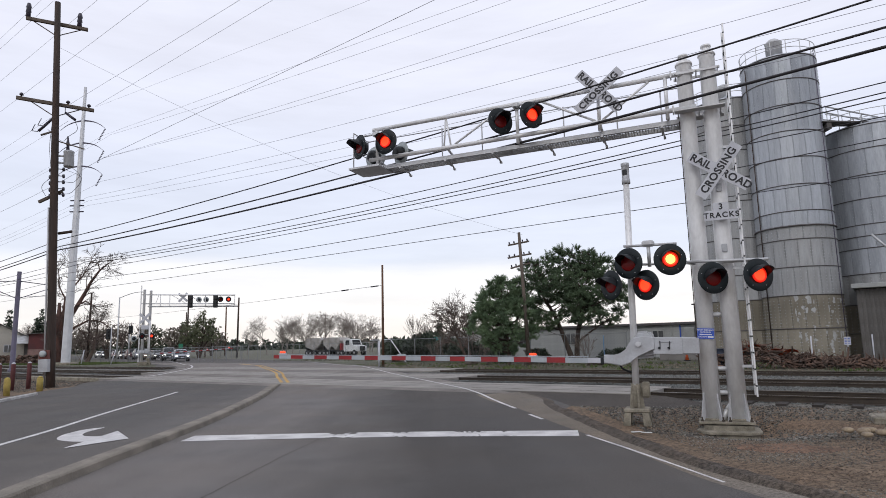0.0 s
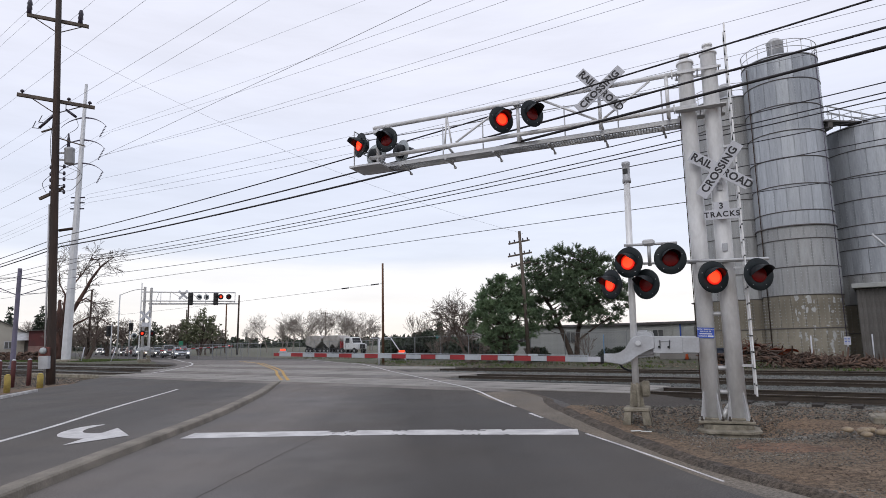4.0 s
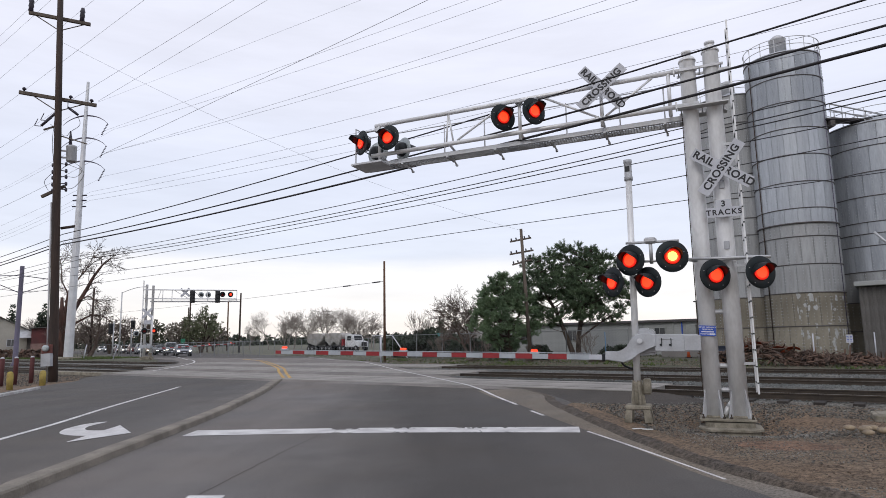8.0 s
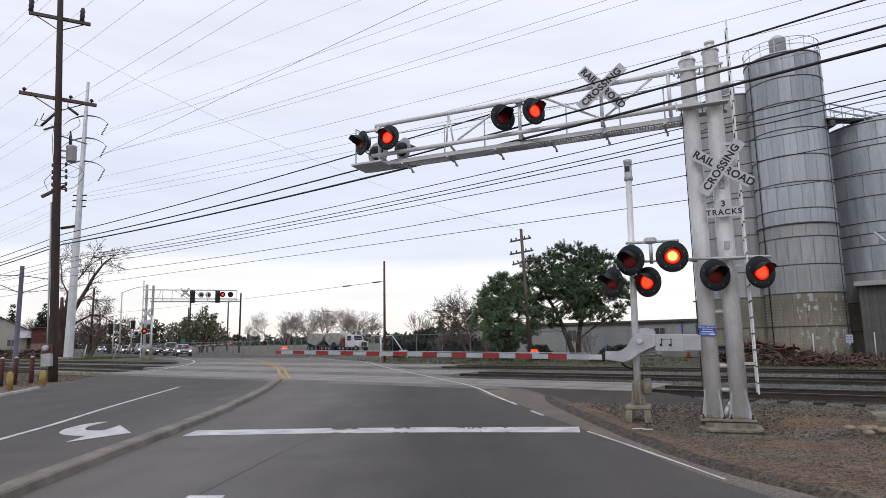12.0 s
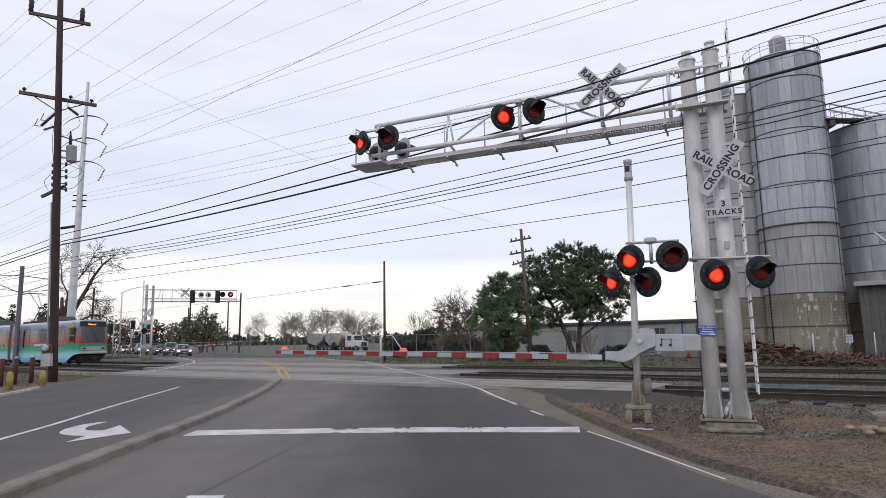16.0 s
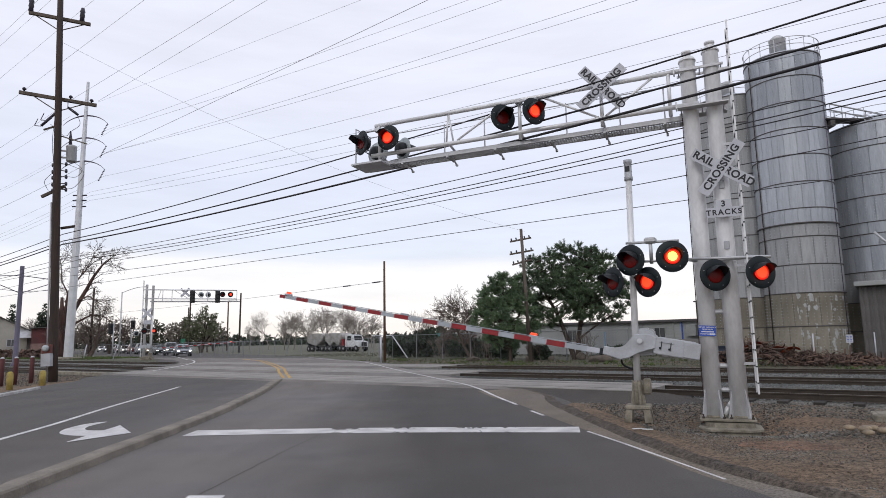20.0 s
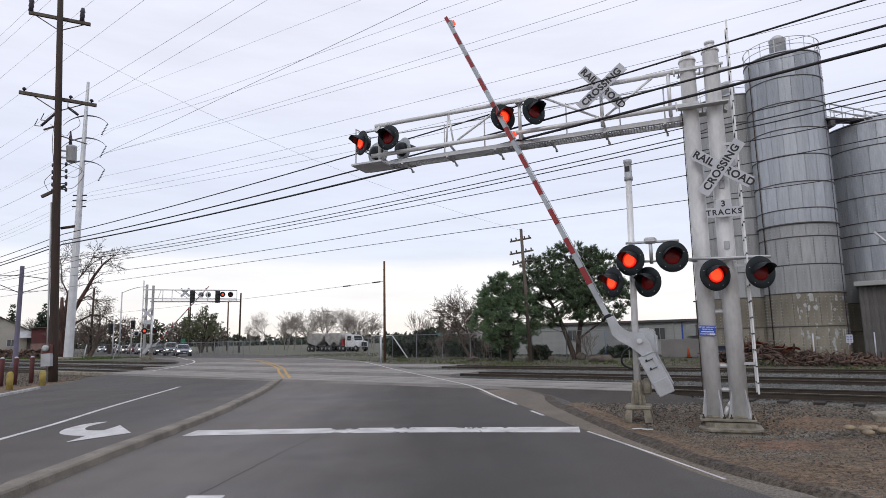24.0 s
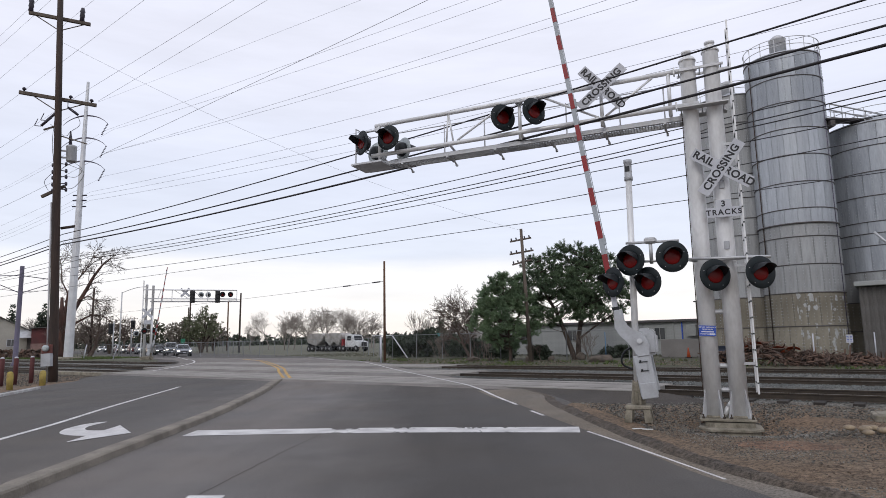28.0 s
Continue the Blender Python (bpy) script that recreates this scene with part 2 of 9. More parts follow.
WEATHERED = material("grey_timber", (0.13, 0.105, 0.085), 0.9, second=(0.07, 0.055, 0.045), scale=3, fine=20, bump=0.6, stretch_z=0.15)
STEEL_POLE = material("pale_steel_pole", (0.60, 0.61, 0.63), 0.45, 0.3, second=(0.5, 0.51, 0.53), scale=1.5, fine=15, bump=0.03, spread=0.12)
VIOLET = material("grey_violet_steel", (0.112, 0.1, 0.15), 0.6, 0.2, second=(0.08, 0.073, 0.1), scale=2, fine=20, bump=0.05)
WIRE = material("black_cable", (0.016, 0.014, 0.018), 0.6, scale=1, fine=10, bump=0)
THIN_WIRE = material("weathered_wire", (0.19, 0.18, 0.21), 0.6, 0.2, scale=1, fine=10, bump=0)
SCRAP_RED = material("faded_red_board", (0.16, 0.05, 0.04), 0.8, second=(0.1, 0.04, 0.035), scale=4, fine=30, bump=0.2)
BOLLARD = material("faded_yellow_paint", (0.42, 0.33, 0.085), 0.8, second=(0.27, 0.2, 0.06), scale=5, fine=30, bump=0.2)
SCREEN = material("plain_grey_render", (0.2, 0.19, 0.18), 0.9, second=(0.165, 0.155, 0.148), scale=1.2, fine=20, bump=0.15, spread=0.15)
INSULATOR = material("dark_insulator", (0.03, 0.025, 0.045), 0.3, scale=3, fine=20, bump=0)


# ---------- building blocks ----------
def box(bm, c, size, turn=None, bevel=0.0):
    """A box of that size round c, with softened edges."""
    m = Matrix.Translation(c) @ (turn or Matrix()) @ Matrix.Diagonal((*size, 1))
    vs = bmesh.ops.create_cube(bm, size=1.0, matrix=m)["verts"]
    if bevel:
        es = list({e for v in vs for e in v.link_edges})
        bmesh.ops.bevel(bm, geom=es, offset=bevel, segments=1, affect="EDGES", profile=0.5)


def tube(bm, a, b, r0, r1=None, n=10, caps=True):
    """A round bar from a to b."""
    a, b = Vector(a), Vector(b)
    r1 = r0 if r1 is None else r1
    axis = (b - a).normalized()
    side = axis.orthogonal().normalized()
    up = axis.cross(side)
    rings = []
    for p, r in ((a, r0), (b, r1)):
        rings.append([bm.verts.new(p + (side * math.cos(2 * math.pi * i / n) + up * math.sin(2 * math.pi * i / n)) * r) for i in range(n)])
    for i in range(n):
        f = bm.faces.new((rings[0][i], rings[0][(i + 1) % n], rings[1][(i + 1) % n], rings[1][i]))
        f.smooth = n > 6
    if caps:
        bm.faces.new(rings[0][::-1])
        bm.faces.new(rings[1])


def lathe(bm, profile, n=24, m=None, smooth=True):
    """A turned shape about z; profile: (radius, height) from bottom to top."""
    m = m or Matrix()
    rings = []
    for r, z in profile:
        rings.append([bm.verts.new(m @ Vector((r * math.cos(2 * math.pi * i / n), r * math.sin(2 * math.pi * i / n), z))) for i in range(n)])
    for lo, hi in zip(rings, rings[1:]):
        for i in range(n):
            bm.faces.new((lo[i], lo[(i + 1) % n], hi[(i + 1) % n], hi[i])).smooth = smooth
    bm.faces.new(rings[0][::-1])
    bm.faces.new(rings[-1])


def prism(bm, outline, y0, y1, m=None):
    """An (x, z) outline, drawn out from y0 to y1."""
    m = m or Matrix()
    a = [bm.verts.new(m @ Vector((x, y0, z))) for x, z in outline]
    b = [bm.verts.new(m @ Vector((x, y1, z))) for x, z in outline]
    bm.faces.new(a)
    bm.faces.new(b[::-1])
    for i in range(len(a)):
        j = (i + 1) % len(a)
        bm.faces.new((a[j], a[i], b[i], b[j]))


def mesh_of(bm, name, mat):
    bmesh.ops.recalc_face_normals(bm, faces=bm.faces)
    me = bpy.data.meshes.new(name)
    bm.to_mesh(me)
    bm.free()
    for x in (mat if isinstance(mat, (list, tuple)) else (mat,)):
        me.materials.append(x)
    return me


def part(name, bm, mat, parent=None, label="", at=None):
    """Links a bmesh as one mesh object, under a thing or a part."""
    ob = new(name, mesh_of(bm, name, mat))
    if at is not None:
        ob.matrix_basis = at
    if parent is not None:
        ob.parent = parent
    return tagged(ob, label)


def piece(name, me, parent, at, label=""):
    """One more object on a mesh that alike pieces share."""
    ob = new(name, me)
    ob.parent, ob.matrix_basis = parent, at
    return tagged(ob, label)


def thing(name, at, label, category, group=""):
    ob = new(name)
    ob.empty_display_size = 0.2
    ob.matrix_basis = at
    return tagged(ob, label, category, group)


def B():
    return bmesh.new()


CUBE = (np.array([(x, y, z) for x in (-1, 1) for y in (-1, 1) for z in (-1, 1)], float), [(0, 1, 3, 2), (4, 6, 7, 5), (0, 4, 5, 1), (2, 3, 7, 6), (0, 2, 6, 4), (1, 5, 7, 3)])
PEBBLE = (np.array([(-1, -0.2, -0.3), (-0.3, -0.9, -0.2), (0.7, -0.7, -0.35), (1, 0.3, -0.2), (0.2, 0.95, -0.3), (-0.8, 0.6, -0.2), (-0.45, -0.3, 0.6), (0.4, -0.35, 0.7), (0.35, 0.45, 0.6), (-0.4, 0.4, 0.55)]),
          [(0, 1, 6), (1, 7, 6), (1, 2, 7), (2, 3, 7), (3, 8, 7), (3, 4, 8), (4, 9, 8), (4, 5, 9), (5, 0, 6), (5, 6, 9), (6, 7, 8, 9), (5, 4, 3, 2, 1, 0)])
GRIT = (np.array([(1, 0.1, -0.1), (-0.1, 1, 0.15), (-1, -0.15, 0.1), (0.15, -1, -0.05), (0.2, 0.1, 0.8), (-0.1, -0.2, -0.8)]), [(0, 1, 4), (1, 2, 4), (2, 3, 4), (3, 0, 4), (1, 0, 5), (2, 1, 5), (3, 2, 5), (0, 3, 5)])


def scatter(name, spots, shape, sizes, mat, parent=None, turned=False, seed=1):
    """Many small solids in one mesh."""
    rng = np.random.RandomState(seed)
    base, faces = shape
    k = len(base)
    spots, sizes = np.array(spots, float), np.array(sizes, float)
    v = np.repeat(base[None], len(spots), 0)
    if turned:
        q = rng.normal(size=(len(spots), 3, 3))
        q = np.linalg.qr(q)[0]
        q[:, 2] *= 1.0
        v = np.einsum("nkj,nij->nki", v * rng.uniform(0.6, 1.2, (len(spots), 1, 3)), q)
    v = v * sizes.reshape(len(spots), 1, -1) + spots[:, None]
    me = bpy.data.meshes.new(name)
    me.from_pydata(v.reshape(-1, 3).tolist(), [], [tuple(i + k * j for i in f) for j in range(len(spots)) for f in faces])
    me.materials.append(mat)
    ob = new(name, me)
    if parent is not None:
        ob.parent = parent
    return ob


def lettering(text, size, mat, parent, at, spread=1.0):
    """Words as thin raised letters, centred, in the x-y plane of the pose."""
    cu = bpy.data.curves.new("lettering", "FONT")
    cu.body, cu.size, cu.align_x, cu.align_y, cu.extrude, cu.space_character = text, size, "CENTER", "CENTER", 0.002, spread
    cu.offset = size * 0.03
    tmp = bpy.data.objects.new("lettering", cu)
    scene.collection.objects.link(tmp)
    bpy.context.view_layer.update()
    me = bpy.data.meshes.new_from_object(tmp.evaluated_get(bpy.context.evaluated_depsgraph_get()))
    bpy.data.objects.remove(tmp)
    me.materials.clear()
    me.materials.append(mat)
    ob = new("lettering", me)
    ob.parent, ob.matrix_basis = parent, at
    return ob


# ---------- plan: the railway runs along D, at distances n from the camera's foot ----------
RAIL_ANGLE = 143.8
D, N = Vector((-0.807, 0.5906, 0)), Vector((0.5906, 0.807, 0))
TRACKS = (18.0, 22.85, 28.3)
RAIL_Z = 0.17


def plan(s, n, z=0.0):
    return D * s + N * n + Vector((0, 0, z))


def smooth(a, b, x):
    x = min(1.0, max(0.0, (x - a) / (b - a)))
    return x * x * (3 - 2 * x)


def road_z(x, y):
    """The road climbs gently on to the crossing and down again."""
    n = x * N.x + y * N.y
    return 0.16 * smooth(13.2, 16.9, n) * (1 - smooth(31.0, 40.0, n))


def curve_through(points, step):
    """Points along a smooth line through plan points, of any number of coordinates."""
    ps = [np.array(p, float) for p in points]
    ps = [2 * ps[0] - ps[1]] + ps + [2 * ps[-1] - ps[-2]]
    out = []
    for i in range(1, len(ps) - 2):
        a, b, c, d = ps[i - 1], ps[i], ps[i + 1], ps[i + 2]
        k = max(1, int(np.linalg.norm(c - b) / step))
        for j in range(k):
            t = j / k
            out.append(0.5 * (2 * b + (c - a) * t + (2 * a - 5 * b + 4 * c - d) * t * t + (3 * b - a - 3 * c + d) * t ** 3))
    return out + [ps[-2]]


def stripe(bm, points, width, lift, step=0.8, gaps=()):
    """A painted line on the road along plan points."""
    ps = curve_through(points, step)
    prev = None
    for i, p in enumerate(ps):
        q = ps[min(i + 1, len(ps) - 1)] - ps[max(i - 1, 0)]
        side = np.array((-q[1], q[0])) / np.linalg.norm(q) * width / 2
        on = 0.011 if road_z(*p[:2]) > 0.1 else 0.0
        now = [bm.verts.new((*(p[:2] + k * side), road_z(*p[:2]) + lift + on)) for k in (-1, 1)]
        if prev and not any(a <= i / len(ps) <= b for a, b in gaps):
            bm.faces.new((prev[0], now[0], now[1], prev[1]))
        prev = now


def ground_z(x, y):
    """Height of the bare ground near the road."""
    return soil(x, y) - 0.035 + 0.03 * noise.noise((x * 0.4, y * 0.4, 0))


def soil(x, y):
    """The ground lies a little lower round the signal's footing."""
    return -0.2 * math.exp(-((x - 5.35) / 1.1) ** 2 - ((y - 11.6) / 0.9) ** 2)


# ---------- ground ----------
def build_ground():
    bm = B()
    xs = sorted({*[-1500, -700, -350, -180, -110, -80], *np.arange(-60, 41, 1.6).tolist(), *np.arange(3.1, 8, 0.37).tolist(), *[60, 90, 150, 300, 700, 1500]})
    ys = sorted({*[-800, -300, -100, -40, -15], *np.arange(-6, 76, 1.6).tolist(), *np.arange(9.1, 14.2, 0.37).tolist(), *[85, 100, 130, 180, 300, 600, 1200, 2500]})
    grid = [[bm.verts.new((x, y, soil(x, y) - 0.035 + (0.03 * noise.noise((x * 0.4, y * 0.4, 0)) if abs(x) < 80 and y < 90 else 0))) for y in ys] for x in xs]
    for i in range(len(xs) - 1):
        for j in range(len(ys) - 1):
            f = bm.faces.new((grid[i][j], grid[i + 1][j], grid[i + 1][j + 1], grid[i][j + 1]))
            f.smooth = True
            mx, my = (xs[i] + xs[i + 1]) / 2, (ys[j] + ys[j + 1]) / 2
            n = mx * N.x + my * N.y
            f.material_index = 1 if (n > 47 or my > 78) else (2 if n > 30.5 else 0)
    tagged(part("ground", bm, (DIRT, FIELD, YARD_DIRT)), "bare brown dirt with patches of dry weeds", "ground", kind="structure")


ROAD = [  # left edge, right edge
    (-11.5, -30, 4.3, -30), (-12.0, 0, 3.95, 0), (-13.2, 10, 3.06, 9.3), (-14.8, 18, 2.55, 16), (-16.5, 25, 1.5, 20), (-17.2, 30, 0.1, 25),
    (-17.4, 36, -1.8, 31.4), (-20.4, 48.5, -5.2, 44.7), (-27.5, 63, -9.3, 56), (-43, 88, -18, 75), (-70, 125, -44, 112), (-106, 172, -80, 160), (-190, 290, -165, 275)]


def build_road():
    bm = B()
    prev = None
    for p in curve_through(ROAD, 0.5):
        l, r = np.array(p[:2]), np.array(p[2:])
        row = []
        for k in np.linspace(0, 1, 21):
            q = l + (r - l) * k
            row.append(bm.verts.new((q[0], q[1], road_z(*q) + 0.0)))
        up = row[-1].co.z / 0.15, row[0].co.z / 0.15
        a = bm.verts.new((row[0].co.x - 0.25 - 2.2 * up[1], row[0].co.y, -0.12))
        b = bm.verts.new((row[-1].co.x + 0.25 + 2.6 * up[0], row[-1].co.y, -0.12))
        row = [a] + row + [b]
        if prev:
            for i in range(len(row) - 1):
                bm.faces.new((prev[i], prev[i + 1], row[i + 1], row[i])).smooth = True
        prev = row
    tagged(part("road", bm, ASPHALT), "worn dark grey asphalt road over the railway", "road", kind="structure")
    # older, paler asphalt on the crossing itself
    edge = np.array([p for p in curve_through(ROAD, 0.5) if 0 < p[1] < 90])
    sides = []
    for c in (0, 2):
        sn = np.array([(q[c] * D.x + q[c + 1] * D.y, q[c] * N.x + q[c + 1] * N.y) for q in edge])
        order = np.argsort(sn[:, 1])
        sides.append((sn[order, 1], sn[order, 0]))
    bm = B()
    prev = None
    for n in [15.9 + 0.55 * i for i in range(50)]:
        s_hi, s_lo = (float(np.interp(n, *q)) for q in sides)
        row = []
        for k in range(41):
            s_ = s_lo + (s_hi - s_lo) * k / 40
            p = plan(s_, n + (0.12 * noise.noise((s_ * 0.7, n, 2)) if n < 16.2 or n > 42 else 0.0))
            row.append(bm.verts.new((p.x, p.y, road_z(p.x, p.y) + 0.003)))
        if prev:
            for k in range(40):
                bm.faces.new((prev[k], prev[k + 1], row[k + 1], row[k])).smooth = True
        prev = row
    tagged(part("crossing_asphalt", bm, WORN_ASPHALT), "pale worn asphalt between and past the rails", "road", kind="structure")
    # lighter shoulder along the right edge line, with a rolled and crumbling asphalt kerb outside it
    bm = B()
    prev = None
    for p in curve_through([(4.2, -8, 6.2, 1), (3.72, 2, 4.9, 1), (3.42, 5, 4.05, 1), (3.22, 6.46, 3.63, 1), (2.96, 7.5, 3.27, 1), (2.8, 8.75, 3.04, 1), (2.6, 10.3, 2.85, 1), (2.2, 12.65, 2.69, 1), (1.98, 14.4, 2.6, 0.9), (1.72, 15.9, 2.52, 0.4), (1.3, 17, 2.6, 0.05), (0.95, 18.5, 2.2, 0.0)], 0.09):
        left, y, x, tall = p
        wob = 0.05 * noise.noise((y * 1.3, 0, 3)) + 0.035 * noise.noise((y * 5.1, 2, 3))
        h = tall * (0.075 + 0.03 * noise.noise((y * 1.7, 5, 1)) + 0.022 * noise.noise((y * 7.3, 5, 1)))
        w = 0.27 + 0.07 * noise.noise((y * 2.1, 8, 1))
        z, low = road_z(x, y), -0.1
        lump = lambda k: 0.016 * tall * noise.noise((y * 9.0, k * 3.7, 4))
        row = [bm.verts.new(v) for v in ((left - 0.03, y, road_z(left, y) + 0.001), (left + 0.05, y, road_z(left, y) + 0.004), (x - 0.03 + wob * 0.5, y, z + 0.006), (x + 0.05 + wob, y, z + h * 0.75 + lump(1)), (x + 0.11 + wob, y, z + h + lump(2)),
                                         (x + w * 0.65 + wob, y, z * 0.6 + h * 0.95 + lump(3)), (x + w * 0.85 + wob, y, z * 0.5 + h * 0.6 + lump(4)), (x + w + 0.12 + wob * 1.6, y, low))]
        if prev:
            for a in range(7):
                f = bm.faces.new((prev[a], prev[a + 1], row[a + 1], row[a]))
                f.smooth, f.material_index = a < 2, int(a > 1)
        prev = row
    tagged(part("road_shoulder", bm, (PATCH, BERM)), "crumbling grey asphalt berm beside the road", "road shoulder", kind="structure")


def build_markings():
    def mark(name, mat, label, *runs):
        bm = B()
        for points, width, *gaps in runs:
            stripe(bm, points, width, 0.005, gaps=gaps)
        tagged(part(name, bm, mat), label, "road marking", kind="structure")
    mark("edge_line", PAINT, "worn white edge line on asphalt", ([(3.09, 7.24), (2.99, 7.86), (2.88, 8.5)], 0.042), ([(2.88, 8.5), (2.65, 9.79), (2.41, 10.99)], 0.056),
         ([(2.02, 13.3), (1.88, 14.2)], 0.08), ([(1.72, 15.5), (1.27, 17.6), (0.76, 19.8), (-0.62, 24.8), (-2.46, 31.4), (-5.89, 44.7), (-9.9, 56), (-14.5, 67)], 0.09))
    mark("lane_line", PAINT, "solid white lane line on asphalt", ([(-6.8, 4), (-7.88, 11.37), (-8.2, 13.5), (-8.91, 17.1), (-10.12, 24.25)], 0.12))
    mark("far_edge_line", PAINT, "curving white edge line past the rails", ([(-16.3, 35.3), (-17.3, 40.5), (-20, 50.5), (-26, 64), (-39, 90), (-82, 170)], 0.14))
    mark("centre_line", YELLOW, "double yellow centre line", ([(-6.3, 25.8), (-7.85, 31.2), (-9.3, 36.3), (-12.1, 44.2), (-15.5, 53.3), (-20.5, 65)], 0.13), ([(-6.62, 26.0), (-8.2, 31.3), (-9.68, 36.5), (-12.5, 44.3), (-15.9, 53.5), (-20.9, 65)], 0.13))
    # stop line, worn through in places, from the median to the edge line
    bm = B()
    n, m = 460, 16
    at = lambda u, v: (-4.66 + u * 6.92 + (0.12 * v if u > 0.98 else 0), 11.35 - u * 0.47 + 0.17 * math.sin(math.pi * u) + v * (0.68 - 0.05 * math.sin(math.pi * u)), 0.005)
    for k in range(n):
        u = (k + 0.5) / n
        worn = max(h * math.exp(-((u - c) / w) ** 2) for c, w, h in ((0.39, 0.022, 3.4), (0.425, 0.022, 2.0), (0.55, 0.035, 1.5), (0.745, 0.04, 1.7), (0.83, 0.03, 0.8), (0.15, 0.05, 0.2)))
        ragged = 0.5 + noise.noise((u * 90, 0, 2)) * 0.9
        for j in range(m):
            v = (j + 0.5) / m
            rim = max(smooth(0.55, 0.95, v), smooth(0.2, 0.0, v) * 0.7)
            if noise.noise((u * 42, v * 9, 5)) * 0.6 + noise.noise((u * 150, v * 17, 8)) * 0.5 + worn * (0.25 + 0.75 * rim) * ragged > 0.62 - 0.12 * rim * ragged:
                continue
            bm.faces.new([bm.verts.new(at(*q)) for q in ((k / n, j / m), ((k + 1) / n, j / m), ((k + 1) / n, (j + 1) / m), (k / n, (j + 1) / m))])
    bm.faces.new([bm.verts.new((x, y, 0.005)) for x, y in ((-2.72, 6.0), (-2.36, 6.0), (-2.36, 6.93), (-2.76, 6.96))])
    tagged(part("stop_line", bm, PAINT), "broad worn white stop line", "road marking", kind="structure")
    # turn arrow in the lane beyond the median
    bm = B()
    prev = None
    for x0, y0, x1, y1 in curve_through([(-7.22, 13.66, -7.19, 13.6), (-7.41, 13.48, -7.2, 13.24), (-7.5, 13.1, -7.19, 12.94), (-7.44, 12.5, -7.1, 12.65), (-7.2, 11.98, -6.97, 12.43), (-6.81, 11.68, -6.78, 12.31), (-6.4, 11.58, -6.42, 12.28)], 0.08):
        now = [bm.verts.new((x0, y0, 0.004)), bm.verts.new((x1, y1, 0.004))]
        if prev:
            bm.faces.new((prev[0], now[0], now[1], prev[1]))
        prev = now
    bm.faces.new([bm.verts.new((*q, 0.009)) for q in ((-6.41, 10.84), (-5.8, 11.84), (-6.59, 12.98))])
    tagged(part("turn_arrow", bm, PAINT), "white curved turn arrow on asphalt", "road marking", kind="structure")


def build_median():
    bm = B()
    pts = curve_through([(-4.56, -12, 0.34, 0.11), (-4.58, 5, 0.34, 0.11), (-4.67, 7.5, 0.34, 0.11), (-4.79, 9.4, 0.34, 0.11), (-4.89, 11.5, 0.33, 0.11), (-5.12, 14.8, 0.33, 0.11), (-5.53, 18.35, 0.33, 0.11), (-6.0, 22, 0.34, 0.1), (-6.27, 24.2, 0.3, 0.08), (-6.42, 25.2, 0.2, 0.02)], 0.5)
    prev = None
    for p in pts:
        x, y, w, h = p
        wob = 0.012 * noise.noise((0, y * 2.3, 7))
        z = road_z(x, y)
        row = [bm.verts.new(v) for v in ((x + wob, y, z - 0.05), (x - 0.03 + wob, y, z + h * 0.8), (x - 0.06, y, z + h), (x - w + 0.05, y, z + h), (x - w + 0.01, y, z + h * 0.8), (x - w, y, z - 0.05))]
        if prev:
            for a in range(5):
                bm.faces.new((prev[a], prev[a + 1], row[a + 1], row[a])).smooth = False
        prev = row
    tagged(part("median_kerb", bm, KERB), "low dirty concrete kerb between the lanes", "kerb", kind="structure")
    bm = B()
    prev = None
    for x, y in curve_through([(-13.3, 14), (-14.15, 18.9), (-14.75, 21.3), (-15.65, 24.6)], 0.6):
        row = [bm.verts.new(v) for v in ((x + 0.02, y, -0.05), (x, y, 0.07), (x - 0.02, y, 0.09), (x - 0.13, y, 0.09), (x - 0.15, y, -0.05))]
        if prev:
            for a in range(4):
                bm.faces.new((prev[a], prev[a + 1], row[a + 1], row[a]))
        prev = row
    bm.faces.new(prev[::-1])
    tagged(part("side_kerb", bm, WHITE_KERB), "white-painted kerb at the road's edge", "kerb", kind="structure")


# ---------- railway ----------
S0, S1 = -70.0, 330.0


def rail_mesh(length):
    bm = B()
    prism(bm, [(-0.07, 0), (0.07, 0), (0.07, 0.012), (0.012, 0.03), (0.012, 0.125), (0.035, 0.135), (0.036, 0.165), (-0.036, 0.165), (-0.035, 0.135), (-0.012, 0.125), (-0.012, 0.03), (-0.07, 0.012)], 0, length)
    bmesh.ops.recalc_face_normals(bm, faces=bm.faces)
    for f in bm.faces:
        f.material_index = 1 if f.normal.z > 0.9 and f.calc_center_median().z > 0.15 else 0
    return mesh_of(bm, "rail", (RAIL, RAIL_TOP))


def bed_z(k, w):
    """Height of the ballast beside a track: level between the rails, heaped between the tracks."""
    side = abs(w)
    if side < 0.9:
        return -0.01
    if (w < 0 and k == 0) or (w > 0 and k == 2):
        return -0.01 - 0.07 * smooth(0.9, 2.0, side)
    return -0.01 + 0.12 * smooth(0.95, 1.9, side)


